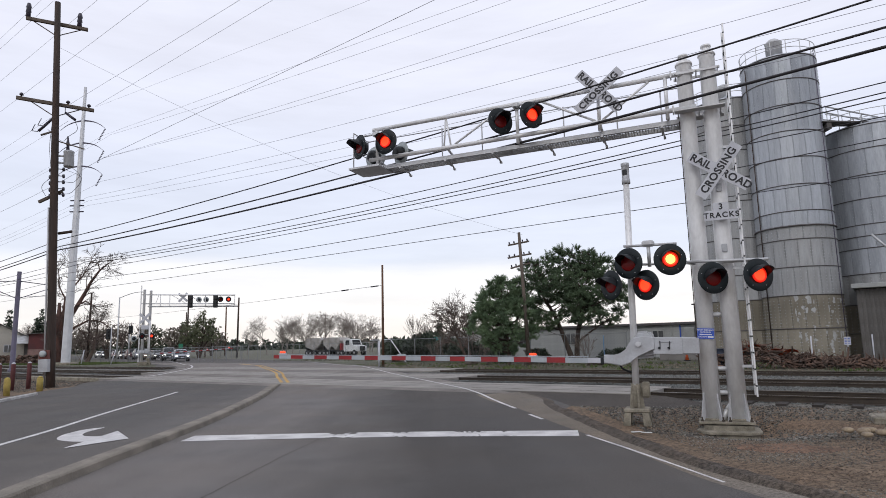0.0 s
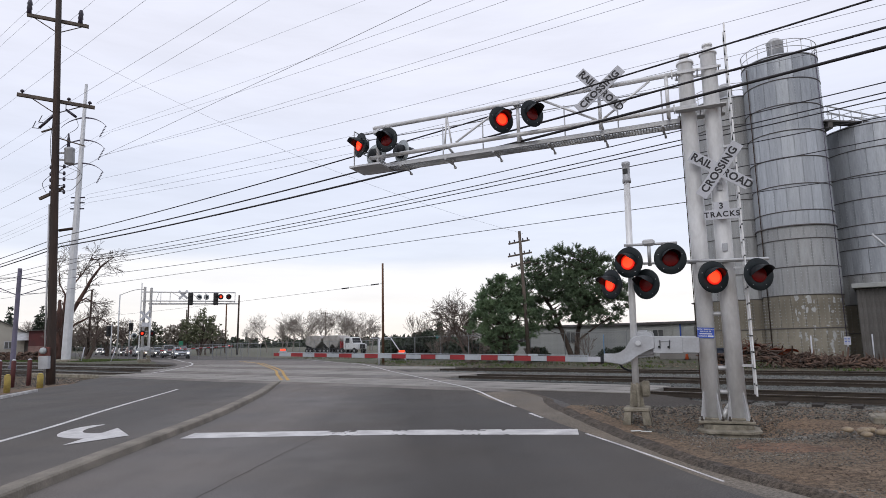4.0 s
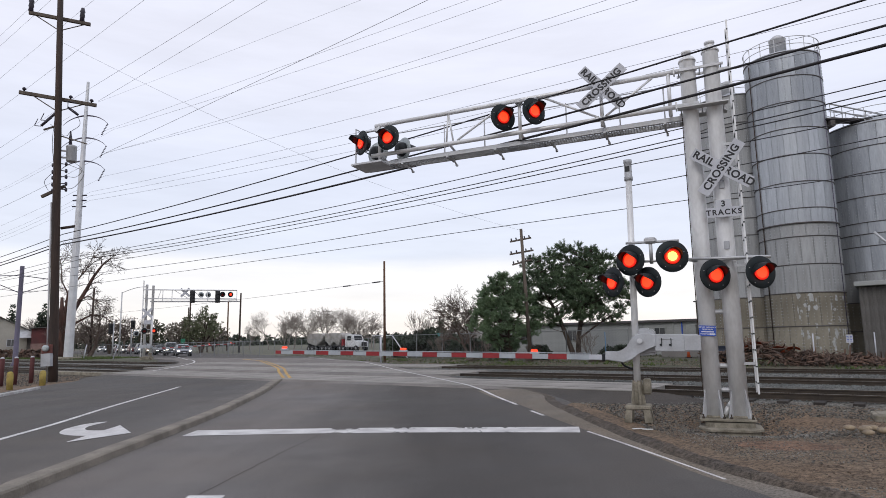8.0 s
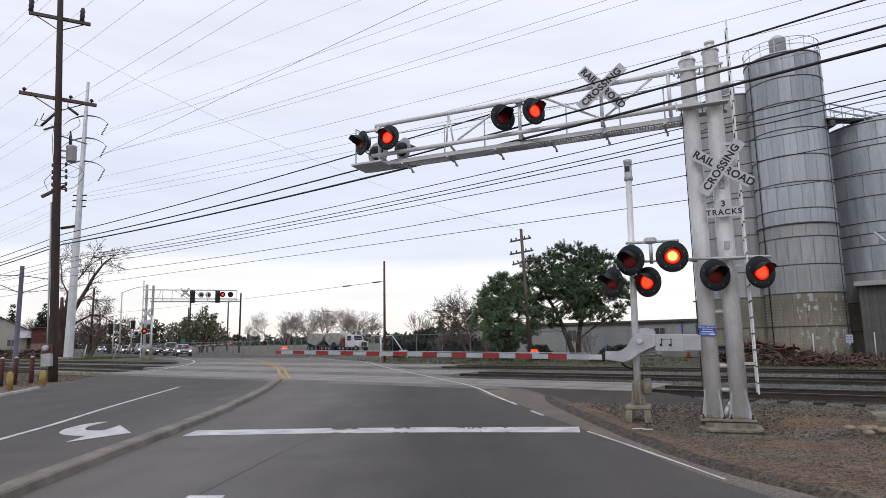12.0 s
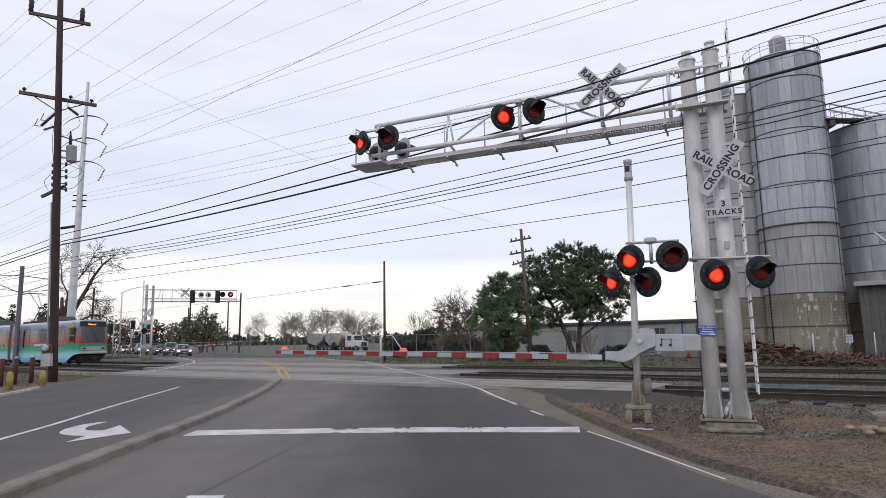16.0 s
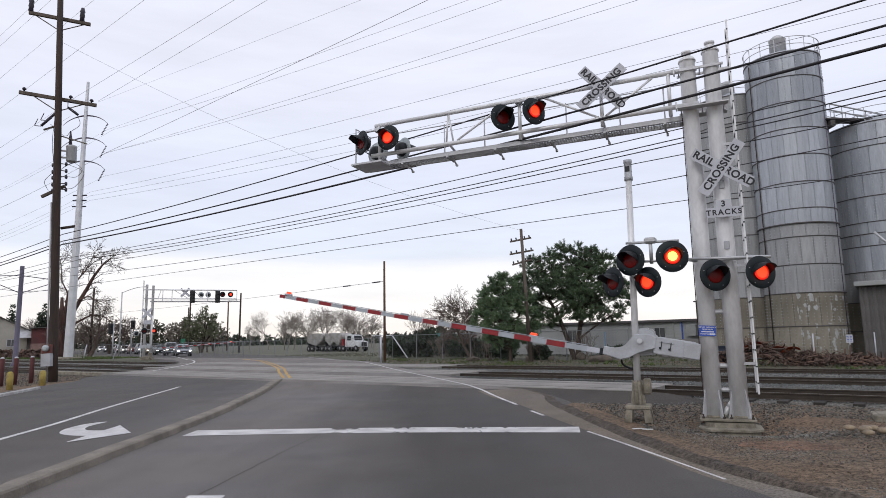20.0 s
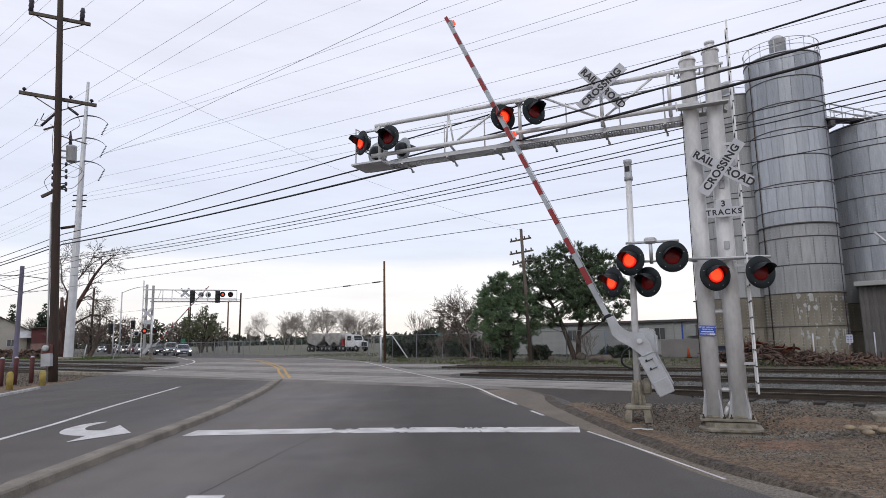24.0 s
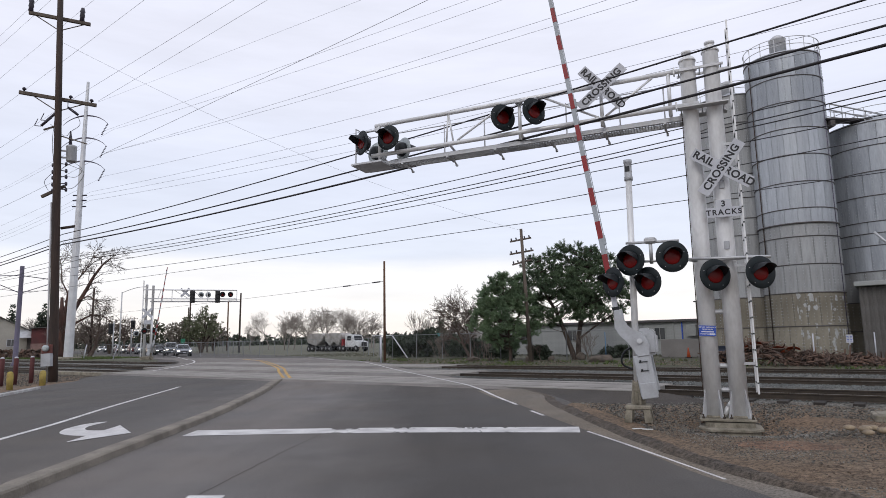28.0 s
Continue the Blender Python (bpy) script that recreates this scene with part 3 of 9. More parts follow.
def build_tracks():
    along = pose(0, 0, 0, 0, 0, RAIL_ANGLE - 90)
    rail = rail_mesh(S1 - S0)
    tie = B()
    box(tie, (0, 0, -0.09), (2.6, 0.23, 0.2), bevel=0.012)
    tie = mesh_of(tie, "tie", TIE)
    for k, n in enumerate(TRACKS):
        bm = B()
        prev = None
        for s in np.arange(S0, S1 + 1, 2.0):
            row = [bm.verts.new(plan(s, n + w, bed_z(k, w))) for w in ((-1.9 if k == 0 else -2.72), -2.2 if k else -1.6, -1.35, -0.75, 0.75, 1.35, 2.2, 2.72)]
            if prev:
                for a in range(7):
                    bm.faces.new((prev[a], prev[a + 1], row[a + 1], row[a])).smooth = True
            prev = row
        tagged(part("track_bed", bm, BALLAST), "grey crushed stone ballast under the rails", "track bed", kind="structure")
        track = tagged(thing("railway_track", Matrix.Translation(plan(0, n)) @ along, "rusty steel rails on dark ties in ballast", "railway track", "tracks of the crossing"), kind="structure")
        for off in (-0.7175, 0.7175):
            piece("rail", rail, track, pose(off, S0, 0.005))
        s = -14.0
        while s < 80:
            if not ((5.5, 15.2, 20.2)[k] < s < 36 + 4 * k):
                piece("tie", tie, track, pose(0, s, 0.02, 0, 0, 0.8 * noise.noise((s, k, 0))))
            s += 0.75
    # concrete crossing panels, between the rails and on both sides of them
    for k, n in enumerate(TRACKS):
        floor_ = tagged(thing("crossing_surface", Matrix.Translation(plan(0, n)) @ along, "worn grey concrete crossing panels flush with the rails", "crossing surface", "crossing surfaces"), kind="structure")
        inner, outer = B(), B()
        box(inner, (0, 0, 0.062), (1.335, 2.425, 0.2), bevel=0.005)
        box(outer, (0, 0, 0.062), (0.645, 2.425, 0.2), bevel=0.005)
        inner, outer = mesh_of(inner, "panel", CROSSING), mesh_of(outer, "panel", CROSSING)
        s = (7.0, 16.6, 21.6)[k]
        while s < (35.5, 39.5, 44)[k]:
            for me, off in ((inner, 0), (outer, -1.085), (outer, 1.085)):
                piece("panel", me, floor_, pose(off, s, 0.004 + 0.002 * noise.noise((s, off, 0))))
            s += 2.44


def build_aprons():
    """Dark asphalt that slopes from the crossing down to the ground, and a patch of reddish dirt."""
    bm = B()
    prev = None
    for s in np.arange(3.6, 13.1, 0.5):
        fade = smooth(3.6, 5.5, s)
        wob = 0.25 * noise.noise((s * 0.9, 3, 0))
        row = [bm.verts.new(plan(s, n, z)) for n, z in ((16.62, 0.148 * fade - 0.05 * (1 - fade)), (16.2 + wob * 0.3, 0.135 * fade - 0.05), (14.9 + wob, -0.06))]
        if prev:
            for a in range(2):
                bm.faces.new((prev[a], prev[a + 1], row[a + 1], row[a])).smooth = True
        prev = row
    tagged(part("asphalt_apron", bm, DARK_ASPHALT), "dark asphalt apron sloping off the crossing", "road", kind="structure")
    bm = B()
    rings_ = []
    for k, h in ((1.0, -0.012), (0.75, 0.006), (0.4, 0.008), (0.05, 0.008)):
        ring = []
        for i in range(40):
            a = 2 * math.pi * i / 40
            w = k * (1 + 0.25 * noise.noise((math.cos(a) * 1.6, math.sin(a) * 1.6, 4)))
            px_, py_ = 5.0 + 0.85 * w * math.cos(a), 9.55 + 0.55 * w * math.sin(a) - 0.15 * w * math.cos(a)
            ring.append(bm.verts.new((px_, py_, ground_z(px_, py_) + h)))
        rings_.append(ring)
    for a, b in zip(rings_, rings_[1:]):
        for i in range(40):
            bm.faces.new((a[i], a[(i + 1) % 40], b[(i + 1) % 40], b[i])).smooth = True
    bm.faces.new(rings_[-1])
    tagged(part("bare_soil_patch", bm, RED_DIRT), "bare reddish soil beside the road", "ground", kind="structure")
    # a long crack in the near lane
    bm = B()
    prev = None
    for i, (x, y) in enumerate(curve_through([(-2.2, 11.25), (-2.41, 9.65), (-2.52, 8.5), (-2.61, 7.6), (-2.67, 6.95), (-2.8, 5.6)], 0.12)):
        w = 0.009 + 0.004 * noise.noise((y * 3, 0, 0))
        x += 0.03 * noise.noise((y * 4, 1, 0))
        now = [bm.verts.new((x - w, y, 0.002)), bm.verts.new((x + w, y, 0.002))]
        if prev:
            bm.faces.new((prev[0], now[0], now[1], prev[1]))
        prev = now
    tagged(part("road_crack", bm, DARK_ASPHALT), "thin dark crack across worn asphalt", "crack", kind="structure")


build_ground()
build_aprons()
build_road()
build_markings()
build_median()
build_tracks()


# ---------- crossing signals ----------
SIGNAL_ANGLE = 158.2   # local x points out over the road, local y towards the traffic
GLOWS = {"a": [], "b": [], "far_a": [], "far_b": [], "steady": []}


def lamp_meshes():
    disc = B()
    lathe(disc, [(0.15, -0.004), (0.30, -0.004), (0.305, 0.006), (0.30, 0.012), (0.16, 0.012), (0.15, 0.008)], 32, pose(0, 0, 0, -90, 0, 0))
    case = B()
    lathe(case, [(0.09, -0.2), (0.15, -0.17), (0.175, -0.08), (0.175, -0.006)], 20, pose(0, 0, 0, -90, 0, 0))
    lens = B()
    lathe(lens, [(0.155, 0.008), (0.155, 0.018), (0.13, 0.026), (0.07, 0.032), (0.01, 0.034)], 24, pose(0, 0, 0, -90, 0, 0))
    hood = B()
    n, rings = 18, []
    for y, k in ((0.012, 1.0), (0.14, 1.0), (0.30, 0.97)):
        ring = []
        for r in (0.172, 0.166):
            for i in range(n + 1):
                spread = 205 if y < 0.05 else (165 if y < 0.2 else 100)
                a = radians(90 - spread / 2 + spread * i / n)
                ring.append(hood.verts.new((r * k * math.cos(a), y, r * k * math.sin(a) - (0.02 if y > 0.2 else 0))))
        rings.append(ring)
    for lo, hi in zip(rings, rings[1:]):
        for base in (0, n + 1):
            for i in range(n):
                hood.faces.new((lo[base + i], lo[base + i + 1], hi[base + i + 1], hi[base + i])).smooth = True
    for i in range(n):
        hood.faces.new((rings[-1][i], rings[-1][i + 1], rings[-1][n + 2 + i], rings[-1][n + 1 + i]))
    lit = B()
    lathe(lit, [(0.148, -0.006), (0.148, 0.0), (0.112, 0.006), (0.06, 0.010)], 24, pose(0, 0, 0, -90, 0, 0))
    for f in lit.faces:
        if f.calc_center_median().xz.length > 0.115:
            f.material_index = 1
    hot = B()
    lathe(hot, [(0.148, -0.006), (0.148, 0.0), (0.118, 0.006), (0.09, 0.010)], 24, pose(0, 0, 0, -90, 0, 0))
    for f in hot.faces:
        far = f.calc_center_median().xz.length
        f.material_index = 1 if far < 0.03 else (2 if far > 0.12 else 0)
    return (mesh_of(disc, "background_disc", DISC), mesh_of(case, "lamp_case", BLACK), mesh_of(lens, "lens", LENS),
            mesh_of(hood, "hood", BLACK), mesh_of(lit, "bulb", (LIT, RIM_GLOW)), mesh_of(hot, "bulb", (LIT, CORE, RIM_GLOW)))


LAMP = lamp_meshes()
bm = B()
lathe(bm, [(0.009, 0.0), (0.009, 0.006), (0.005, 0.009)], 6, pose(0, 0.012, 0, -90, 0, 0))
SCREW = mesh_of(bm, "screw", HOUSING)
PALE_DISC = LAMP[0].copy()
PALE_DISC.materials[0] = BACK_PALE


def lamp(parent, at, phase=None, hot=False, pale=False, size=1.0):
    """One flashing light: a black disc with a hooded red lens, facing local +y."""
    unit = piece("flashing_light", PALE_DISC if pale else LAMP[0], parent, at, "pale weathered disc seen from behind" if pale else "black disc with a red lens")
    if size != 1.0:
        unit.scale = (size, size, size)
    piece("lamp_case", LAMP[1], unit, Matrix())
    piece("lens", LAMP[2], unit, Matrix(), "dark red glass lens")
    piece("hood", LAMP[3], unit, Matrix(), "black visor")
    if not pale and parent.matrix_basis.translation.y < 30:
        for a in (20, 160, 235, 305):
            piece("screw", SCREW, unit, pose(0.235 * math.cos(radians(a)), 0, 0.235 * math.sin(radians(a))))
    if phase:
        bulb = piece("bulb", LAMP[5 if hot else 4], unit, pose(0, -0.05, 0), "red lamp bulb")
        GLOWS[phase].append(bulb)
    return unit


def crossbuck(parent, at, words=True):
    """Two crossed blades."""
    bm = B()
    box(bm, (0, 0, 0), (1.22, 0.229, 0.006), bevel=0.002)
    me = mesh_of(bm, "blade", SIGN)
    hub = part("crossbuck", (lambda b: (box(b, (0, 0, -0.03), (0.2, 0.2, 0.03)), b)[1])(B()), GALV, parent, "white crossed sign boards with black letters", at)
    for k, a in enumerate((-41, 47)):
        blade = piece("blade", me, hub, pose(0, 0, 0.008 * k, 0, 0, a))
        blade.parent = hub
    if words:
        turn = pose(0, 0, 0, 0, 0, -41)
        lettering("RAIL", 0.2, LETTER, hub, turn @ pose(-0.37, 0, 0.008), 1.05)
        lettering("ROAD", 0.2, LETTER, hub, turn @ pose(0.37, 0, 0.008), 1.05)
        lettering("CROSSING", 0.2, LETTER, hub, pose(0, 0, 0, 0, 0, 47) @ pose(0, 0, 0.014), 1.08)
    return hub


FACE = pose(0, 0, 0, 90, 0, 180)   # lays a sign's face towards local +y, upright


def build_mast():
    mast = thing("cantilever_signal", pose(5.33, 12.18, 0, 0, 0, SIGNAL_ANGLE), "tall twin-post railway signal with cantilevered walkway on gravel", "railway signal")
    # footing: a sloping eight-sided concrete block on a wider slab
    bm = B()
    rings_ = []
    for wx, wy, z in ((0.58, 0.52, -0.42), (0.58, 0.52, -0.25), (0.57, 0.51, -0.236), (0.51, 0.45, -0.228), (0.505, 0.445, -0.17), (0.55, 0.49, -0.16), (0.55, 0.49, -0.12), (0.52, 0.46, -0.108), (0.43, 0.36, -0.1), (0.43, 0.36, -0.02)):
        k = 0.62
        ring = [(wx, -wy * k), (wx, wy * k), (wx * k, wy), (-wx * k, wy), (-wx, wy * k), (-wx, -wy * k), (-wx * k, -wy), (wx * k, -wy)]
        rings_.append([bm.verts.new((x - 0.03 + 0.012 * noise.noise((x * 4, y * 4, z * 9)), y + 0.05 + 0.012 * noise.noise((x * 5, y * 5, z * 7)), z)) for x, y in ring])
    for lo, hi in zip(rings_, rings_[1:]):
        for i in range(8):
            bm.faces.new((lo[i], lo[(i + 1) % 8], hi[(i + 1) % 8], hi[i]))
    bm.faces.new(rings_[-1])
    bm.faces.new(rings_[0][::-1])
    part("footing", bm, CONCRETE, mast, "stained concrete footing")
    bm = B()
    box(bm, (0, 0.02, 0.02), (0.96, 0.66, 0.045), bevel=0.008)
    plate = part("base_plate", bm, CONCRETE, mast, "rust-stained base plate")
    for x in (-0.42, -0.06, 0.06, 0.42):
        for y in (-0.24, 0.28):
            bm = B()
            tube(bm, (x, y, 0.04), (x, y, 0.075), 0.028, n=6)
            tube(bm, (x, y, 0.07), (x, y, 0.125), 0.014, n=6)
            part("anchor_bolt", bm, RAIL, plate)
    for x in (-0.23, 0.23):
        bm = B()
        lathe(bm, [(0.185, 0.04), (0.185, 0.07), (0.168, 0.085)], 20, pose(x, 0, 0))
        part("weld_collar", bm, CONCRETE, plate)
        for a in range(4):
            q = pose(x, 0, 0, 0, 0, 90 * a + 38)
            bm = B()
            prism(bm, [(0.14, 0.045), (0.26, 0.045), (0.255, 0.09), (0.172, 0.55), (0.14, 0.56)], -0.009, 0.009, q)
            part("gusset", bm, GALV, plate)
    bm = B()
    tube(bm, (0.05, 0.02, 0.05), (-0.03, 0.02, 0.24), 0.045, n=12)
    tube(bm, (-0.03, 0.02, 0.24), (-0.1, 0.02, 0.33), 0.045, n=12)
    part("cable_elbow", bm, ALU, mast)
    for x, top in ((0.23, 7.3), (-0.23, 7.42)):
        bm = B()
        lathe(bm, [(0.165, 0.05), (0.162, 4.0), (0.155, top - 0.075), (0.158, top - 0.07), (0.176, top - 0.066), (0.176, top - 0.03), (0.158, top - 0.026), (0.148, top + 0.01), (0.085, top + 0.035), (0.08, top + 0.11), (0.105, top + 0.12), (0.105, top + 0.16), (0.06, top + 0.17)], 24, pose(x, 0, 0))
        part("post", bm, ALU, mast, "weathered aluminium post")
    for z in (0.55, 1.0, 2.03):
        bm = B()
        tube(bm, (-0.2, 0, z), (0.2, 0, z), 0.045, n=12)
        part("brace", bm, GALV, mast)
    # clamps that hold the walkway arm
    for z in (6.19, 7.02):
        bm = B()
        box(bm, (0, 0.17, z), (0.9, 0.03, 0.055), bevel=0.006)
        box(bm, (0, -0.17, z), (0.9, 0.03, 0.055), bevel=0.006)
        if z < 7:
            box(bm, (0, 0.28, z - 0.02), (0.96, 0.2, 0.02))
            box(bm, (0, -0.3, z - 0.02), (0.96, 0.2, 0.02))
        for x in (-0.41, 0, 0.41):
            tube(bm, (x, -0.2, z), (x, 0.21, z), 0.014, n=6)
        part("clamp", bm, GALV, mast)
    # ladder
    bm = B()
    box(bm, (-0.55, -0.12, 4.15), (0.03, 0.075, 7.3), bevel=0.004)
    box(bm, (-0.55, 0.3, 4.15), (0.03, 0.075, 7.3), bevel=0.004)
    ladder = part("ladder", bm, ALU, mast, "aluminium ladder")
    for i in range(24):
        bm = B()
        tube(bm, (-0.55, -0.14, 0.7 + i * 0.3), (-0.55, 0.32, 0.7 + i * 0.3), 0.016, n=8)
        box(bm, (-0.55, 0.339, 0.7 + i * 0.3), (0.028, 0.004, 0.028))
        part("rung", bm, BLACK, ladder)
    for z in (1.05, 2.9, 4.0, 5.3, 6.9):
        bm = B()
        box(bm, (-0.45, 0.18, z), (0.2, 0.03, 0.05))
        part("ladder_bracket", bm, GALV, mast)
    # arm: top and bottom chords, uprights, diagonals
    for name, z, x1 in (("top_chord", 7.03, 7.6), ("bottom_chord", 6.28, 7.7)):
        bm = B()
        tube(bm, (0.05, 0.12, z), (x1, 0.12, z - 0.02), 0.05, n=14)
        box(bm, (0.5, 0.12, z), (0.03, 0.16, 0.16), bevel=0.01)
        part(name, bm, ALU, mast)
    bm = B()
    tube(bm, (0.1, -0.36, 6.2), (7.7, -0.36, 6.18), 0.035, n=12)
    part("rear_chord", bm, ALU, mast)
    for x in (0.62, 2.02, 3.86, 5.62, 7.48):
        bm = B()
        if x == 5.62:
            tube(bm, (x - 0.12, 0.12, 6.28), (x, 0.12, 7.02), 0.022)
            tube(bm, (x + 0.06, 0.12, 6.28), (x, 0.12, 7.02), 0.022)
        else:
            tube(bm, (x, 0.12, 6.1), (x, 0.12, 7.05), 0.04)
        tube(bm, (x, 0.12, 6.27), (x, -0.36, 6.19), 0.03)
        part("upright", bm, ALU, mast)
    for a, b in (((0.62, 6.32), (0.62, 7.0)), ((0.95, 6.98), (1.95, 6.32)), ((2.1, 6.32), (3.3, 6.98)), ((4.25, 6.96), (5.4, 6.32))):
        if a[0] != b[0]:
            bm = B()
            tube(bm, (a[0], 0.12, a[1]), (b[0], 0.12, b[1]), 0.026)
            part("diagonal", bm, ALU, mast)
    # walkway grating and rail
    bm = B()
    for y in (-0.42, -0.02):
        box(bm, (4.1, y, 6.07), (7.9, 0.03, 0.1), bevel=0.004)
    for i in range(133):
        box(bm, (0.2 + i * 0.06, -0.22, 6.065), (0.012, 0.38, 0.05))
    for y in np.arange(-0.37, -0.05, 0.08):
        box(bm, (4.1, y, 6.045), (7.85, 0.012, 0.014))
    part("walkway", bm, GALV, mast, "galvanised grating walkway")
    bm = B()
    box(bm, (7.7, 0.05, 6.02), (0.85, 0.75, 0.05), bevel=0.005)
    part("end_platform", bm, GALV, mast)
    for x in (0.75, 2.0, 3.2, 4.5, 5.7, 6.9):
        bm = B()
        tube(bm, (x, -0.4, 6.03), (x - 0.03, -0.52, 5.93), 0.02)
        box(bm, (x - 0.03, -0.53, 5.92), (0.05, 0.08, 0.04))
        box(bm, (x, -0.2, 6.0), (0.05, 0.5, 0.05))
        part("walkway_bracket", bm, GALV, mast)
    for x in (0.75, 1.7, 2.9, 4.9, 5.95, 8.05):
        bm = B()
        tube(bm, (x, -0.44, 6.03), (x, -0.44, 6.98), 0.016)
        part("handrail_post", bm, GALV, mast)
    for z in (6.5, 6.95):
        bm = B()
        tube(bm, (0.2, -0.44, z), (8.05, -0.44, z), 0.013)
        tube(bm, (8.05, -0.44, z), (8.05, 0.3, z), 0.013)
        part("handrail", bm, GALV, mast)
    bm = B()
    tube(bm, (8.05, 0.3, 5.98), (8.05, 0.3, 6.95), 0.016)
    part("handrail_post", bm, GALV, mast)
    # lamps on the arm, on the post and the sign boards
    for x, z in ((7.48, 6.63), (3.86, 6.72)):
        bm = B()
        tube(bm, (x - 0.42, 0.2, z + 0.24), (x + 0.42, 0.2, z + 0.24), 0.025)
        box(bm, (x, 0.18, z + 0.24), (0.16, 0.16, 0.11), bevel=0.02)
        part("lamp_bracket", bm, GALV, mast)
    lamp(mast, pose(7.86, 0.34, 6.56, 0, 0, -32), "b")
    lamp(mast, pose(7.12, 0.34, 6.58, 0, 0, -6), "a")
    lamp(mast, pose(4.2, 0.34, 6.6, 0, 0, 44), "b")
    lamp(mast, pose(3.48, 0.34, 6.62, 0, 0, 50), "a")
    lamp(mast, pose(7.78, -0.35, 6.47, 0, 0, 172), pale=True)
    lamp(mast, pose(7.05, -0.35, 6.47, 0, 0, 150), pale=True)
    bm = B()
    tube(bm, (-0.95, 0.3, 3.02), (0.55, 0.3, 3.06), 0.028)
    box(bm, (-0.3, 0.25, 3.03), (0.7, 0.12, 0.06), bevel=0.01)
    part("lamp_bracket", bm, GALV, mast)
    lamp(mast, pose(0.03, 0.46, 2.71, 0, 0, 27), "b")
    lamp(mast, pose(-0.74, 0.46, 2.72, 0, 0, 31), "a")
    crossbuck(mast, pose(-0.24, 0.34, 4.80) @ FACE @ pose(0, 0, 0, 0, 0, 6))
    crossbuck(mast, pose(1.98, 0.3, 6.91) @ FACE @ pose(0, 0, 0, 0, 0, -8))
    bm = B()
    box(bm, (0, 0, 0), (0.61, 0.19, 0.006), bevel=0.002)
    box(bm, (0, 0.165, 0), (0.27, 0.16, 0.006), bevel=0.002)
    plate = part("track_count_sign", bm, SIGN, mast, "white plate reading 3 TRACKS", pose(-0.22, 0.3, 3.93) @ FACE)
    lettering("TRACKS", 0.145, LETTER, plate, pose(0, -0.005, 0.005), 1.25)
    lettering("3", 0.16, LETTER, plate, pose(0, 0.16, 0.005))
    bm = B()
    box(bm, (0, 0, 0), (0.30, 0.2, 0.005), bevel=0.002)
    plate = part("notice_plate", bm, BLUE, mast, "small blue notice plate", pose(0.235, 0.18, 1.67) @ FACE @ pose(0, 0, 0, 0, 0, -3))
    lettering("REPORT EMERGENCY", 0.032, SIGN_BAR, plate, pose(0, 0.066, 0.003))
    lettering("OR PROBLEM", 0.032, SIGN_BAR, plate, pose(0, 0.026, 0.003))
    lettering("CROSSING", 0.032, SIGN_BAR, plate, pose(-0.055, -0.062, 0.003))
    for x, y, w, h in ((0.0, -0.018, 0.22, 0.02), (0.085, -0.062, 0.1, 0.03)):
        bm = B()
        box(bm, (x, y, 0.004), (w, h, 0.002))
        part("print_bar", bm, SIGN_BAR, plate)
    for z in (3.3, 4.5):
        bm = B()
        box(bm, (-0.23, 0.17, z), (0.1, 0.05, 0.16), bevel=0.01)
        part("junction_cover", bm, HOUSING, mast)
    bm = B()
    tube(bm, (0.4, 0.02, 0.6), (0.392, 0.02, 6.0), 0.009, n=6)
    part("cable_conduit", bm, WOOD_POLE, mast, "dark conduit up the post")
    # the whole arm sags a little towards its tip
    sag = lambda q: Vector((q.x * 0.978, q.y, q.z - 0.05 - 0.016 * q.x))
    for ob in mast.children:
        at = ob.matrix_basis.translation
        if at.length > 0.01:
            if at.z > 5.5:
                ob.matrix_basis.translation = sag(at)
        elif sum(v.co.z for v in ob.data.vertices) / len(ob.data.vertices) > 5.5:
            for v in ob.data.vertices:
                v.co = sag(v.co)
    return mast


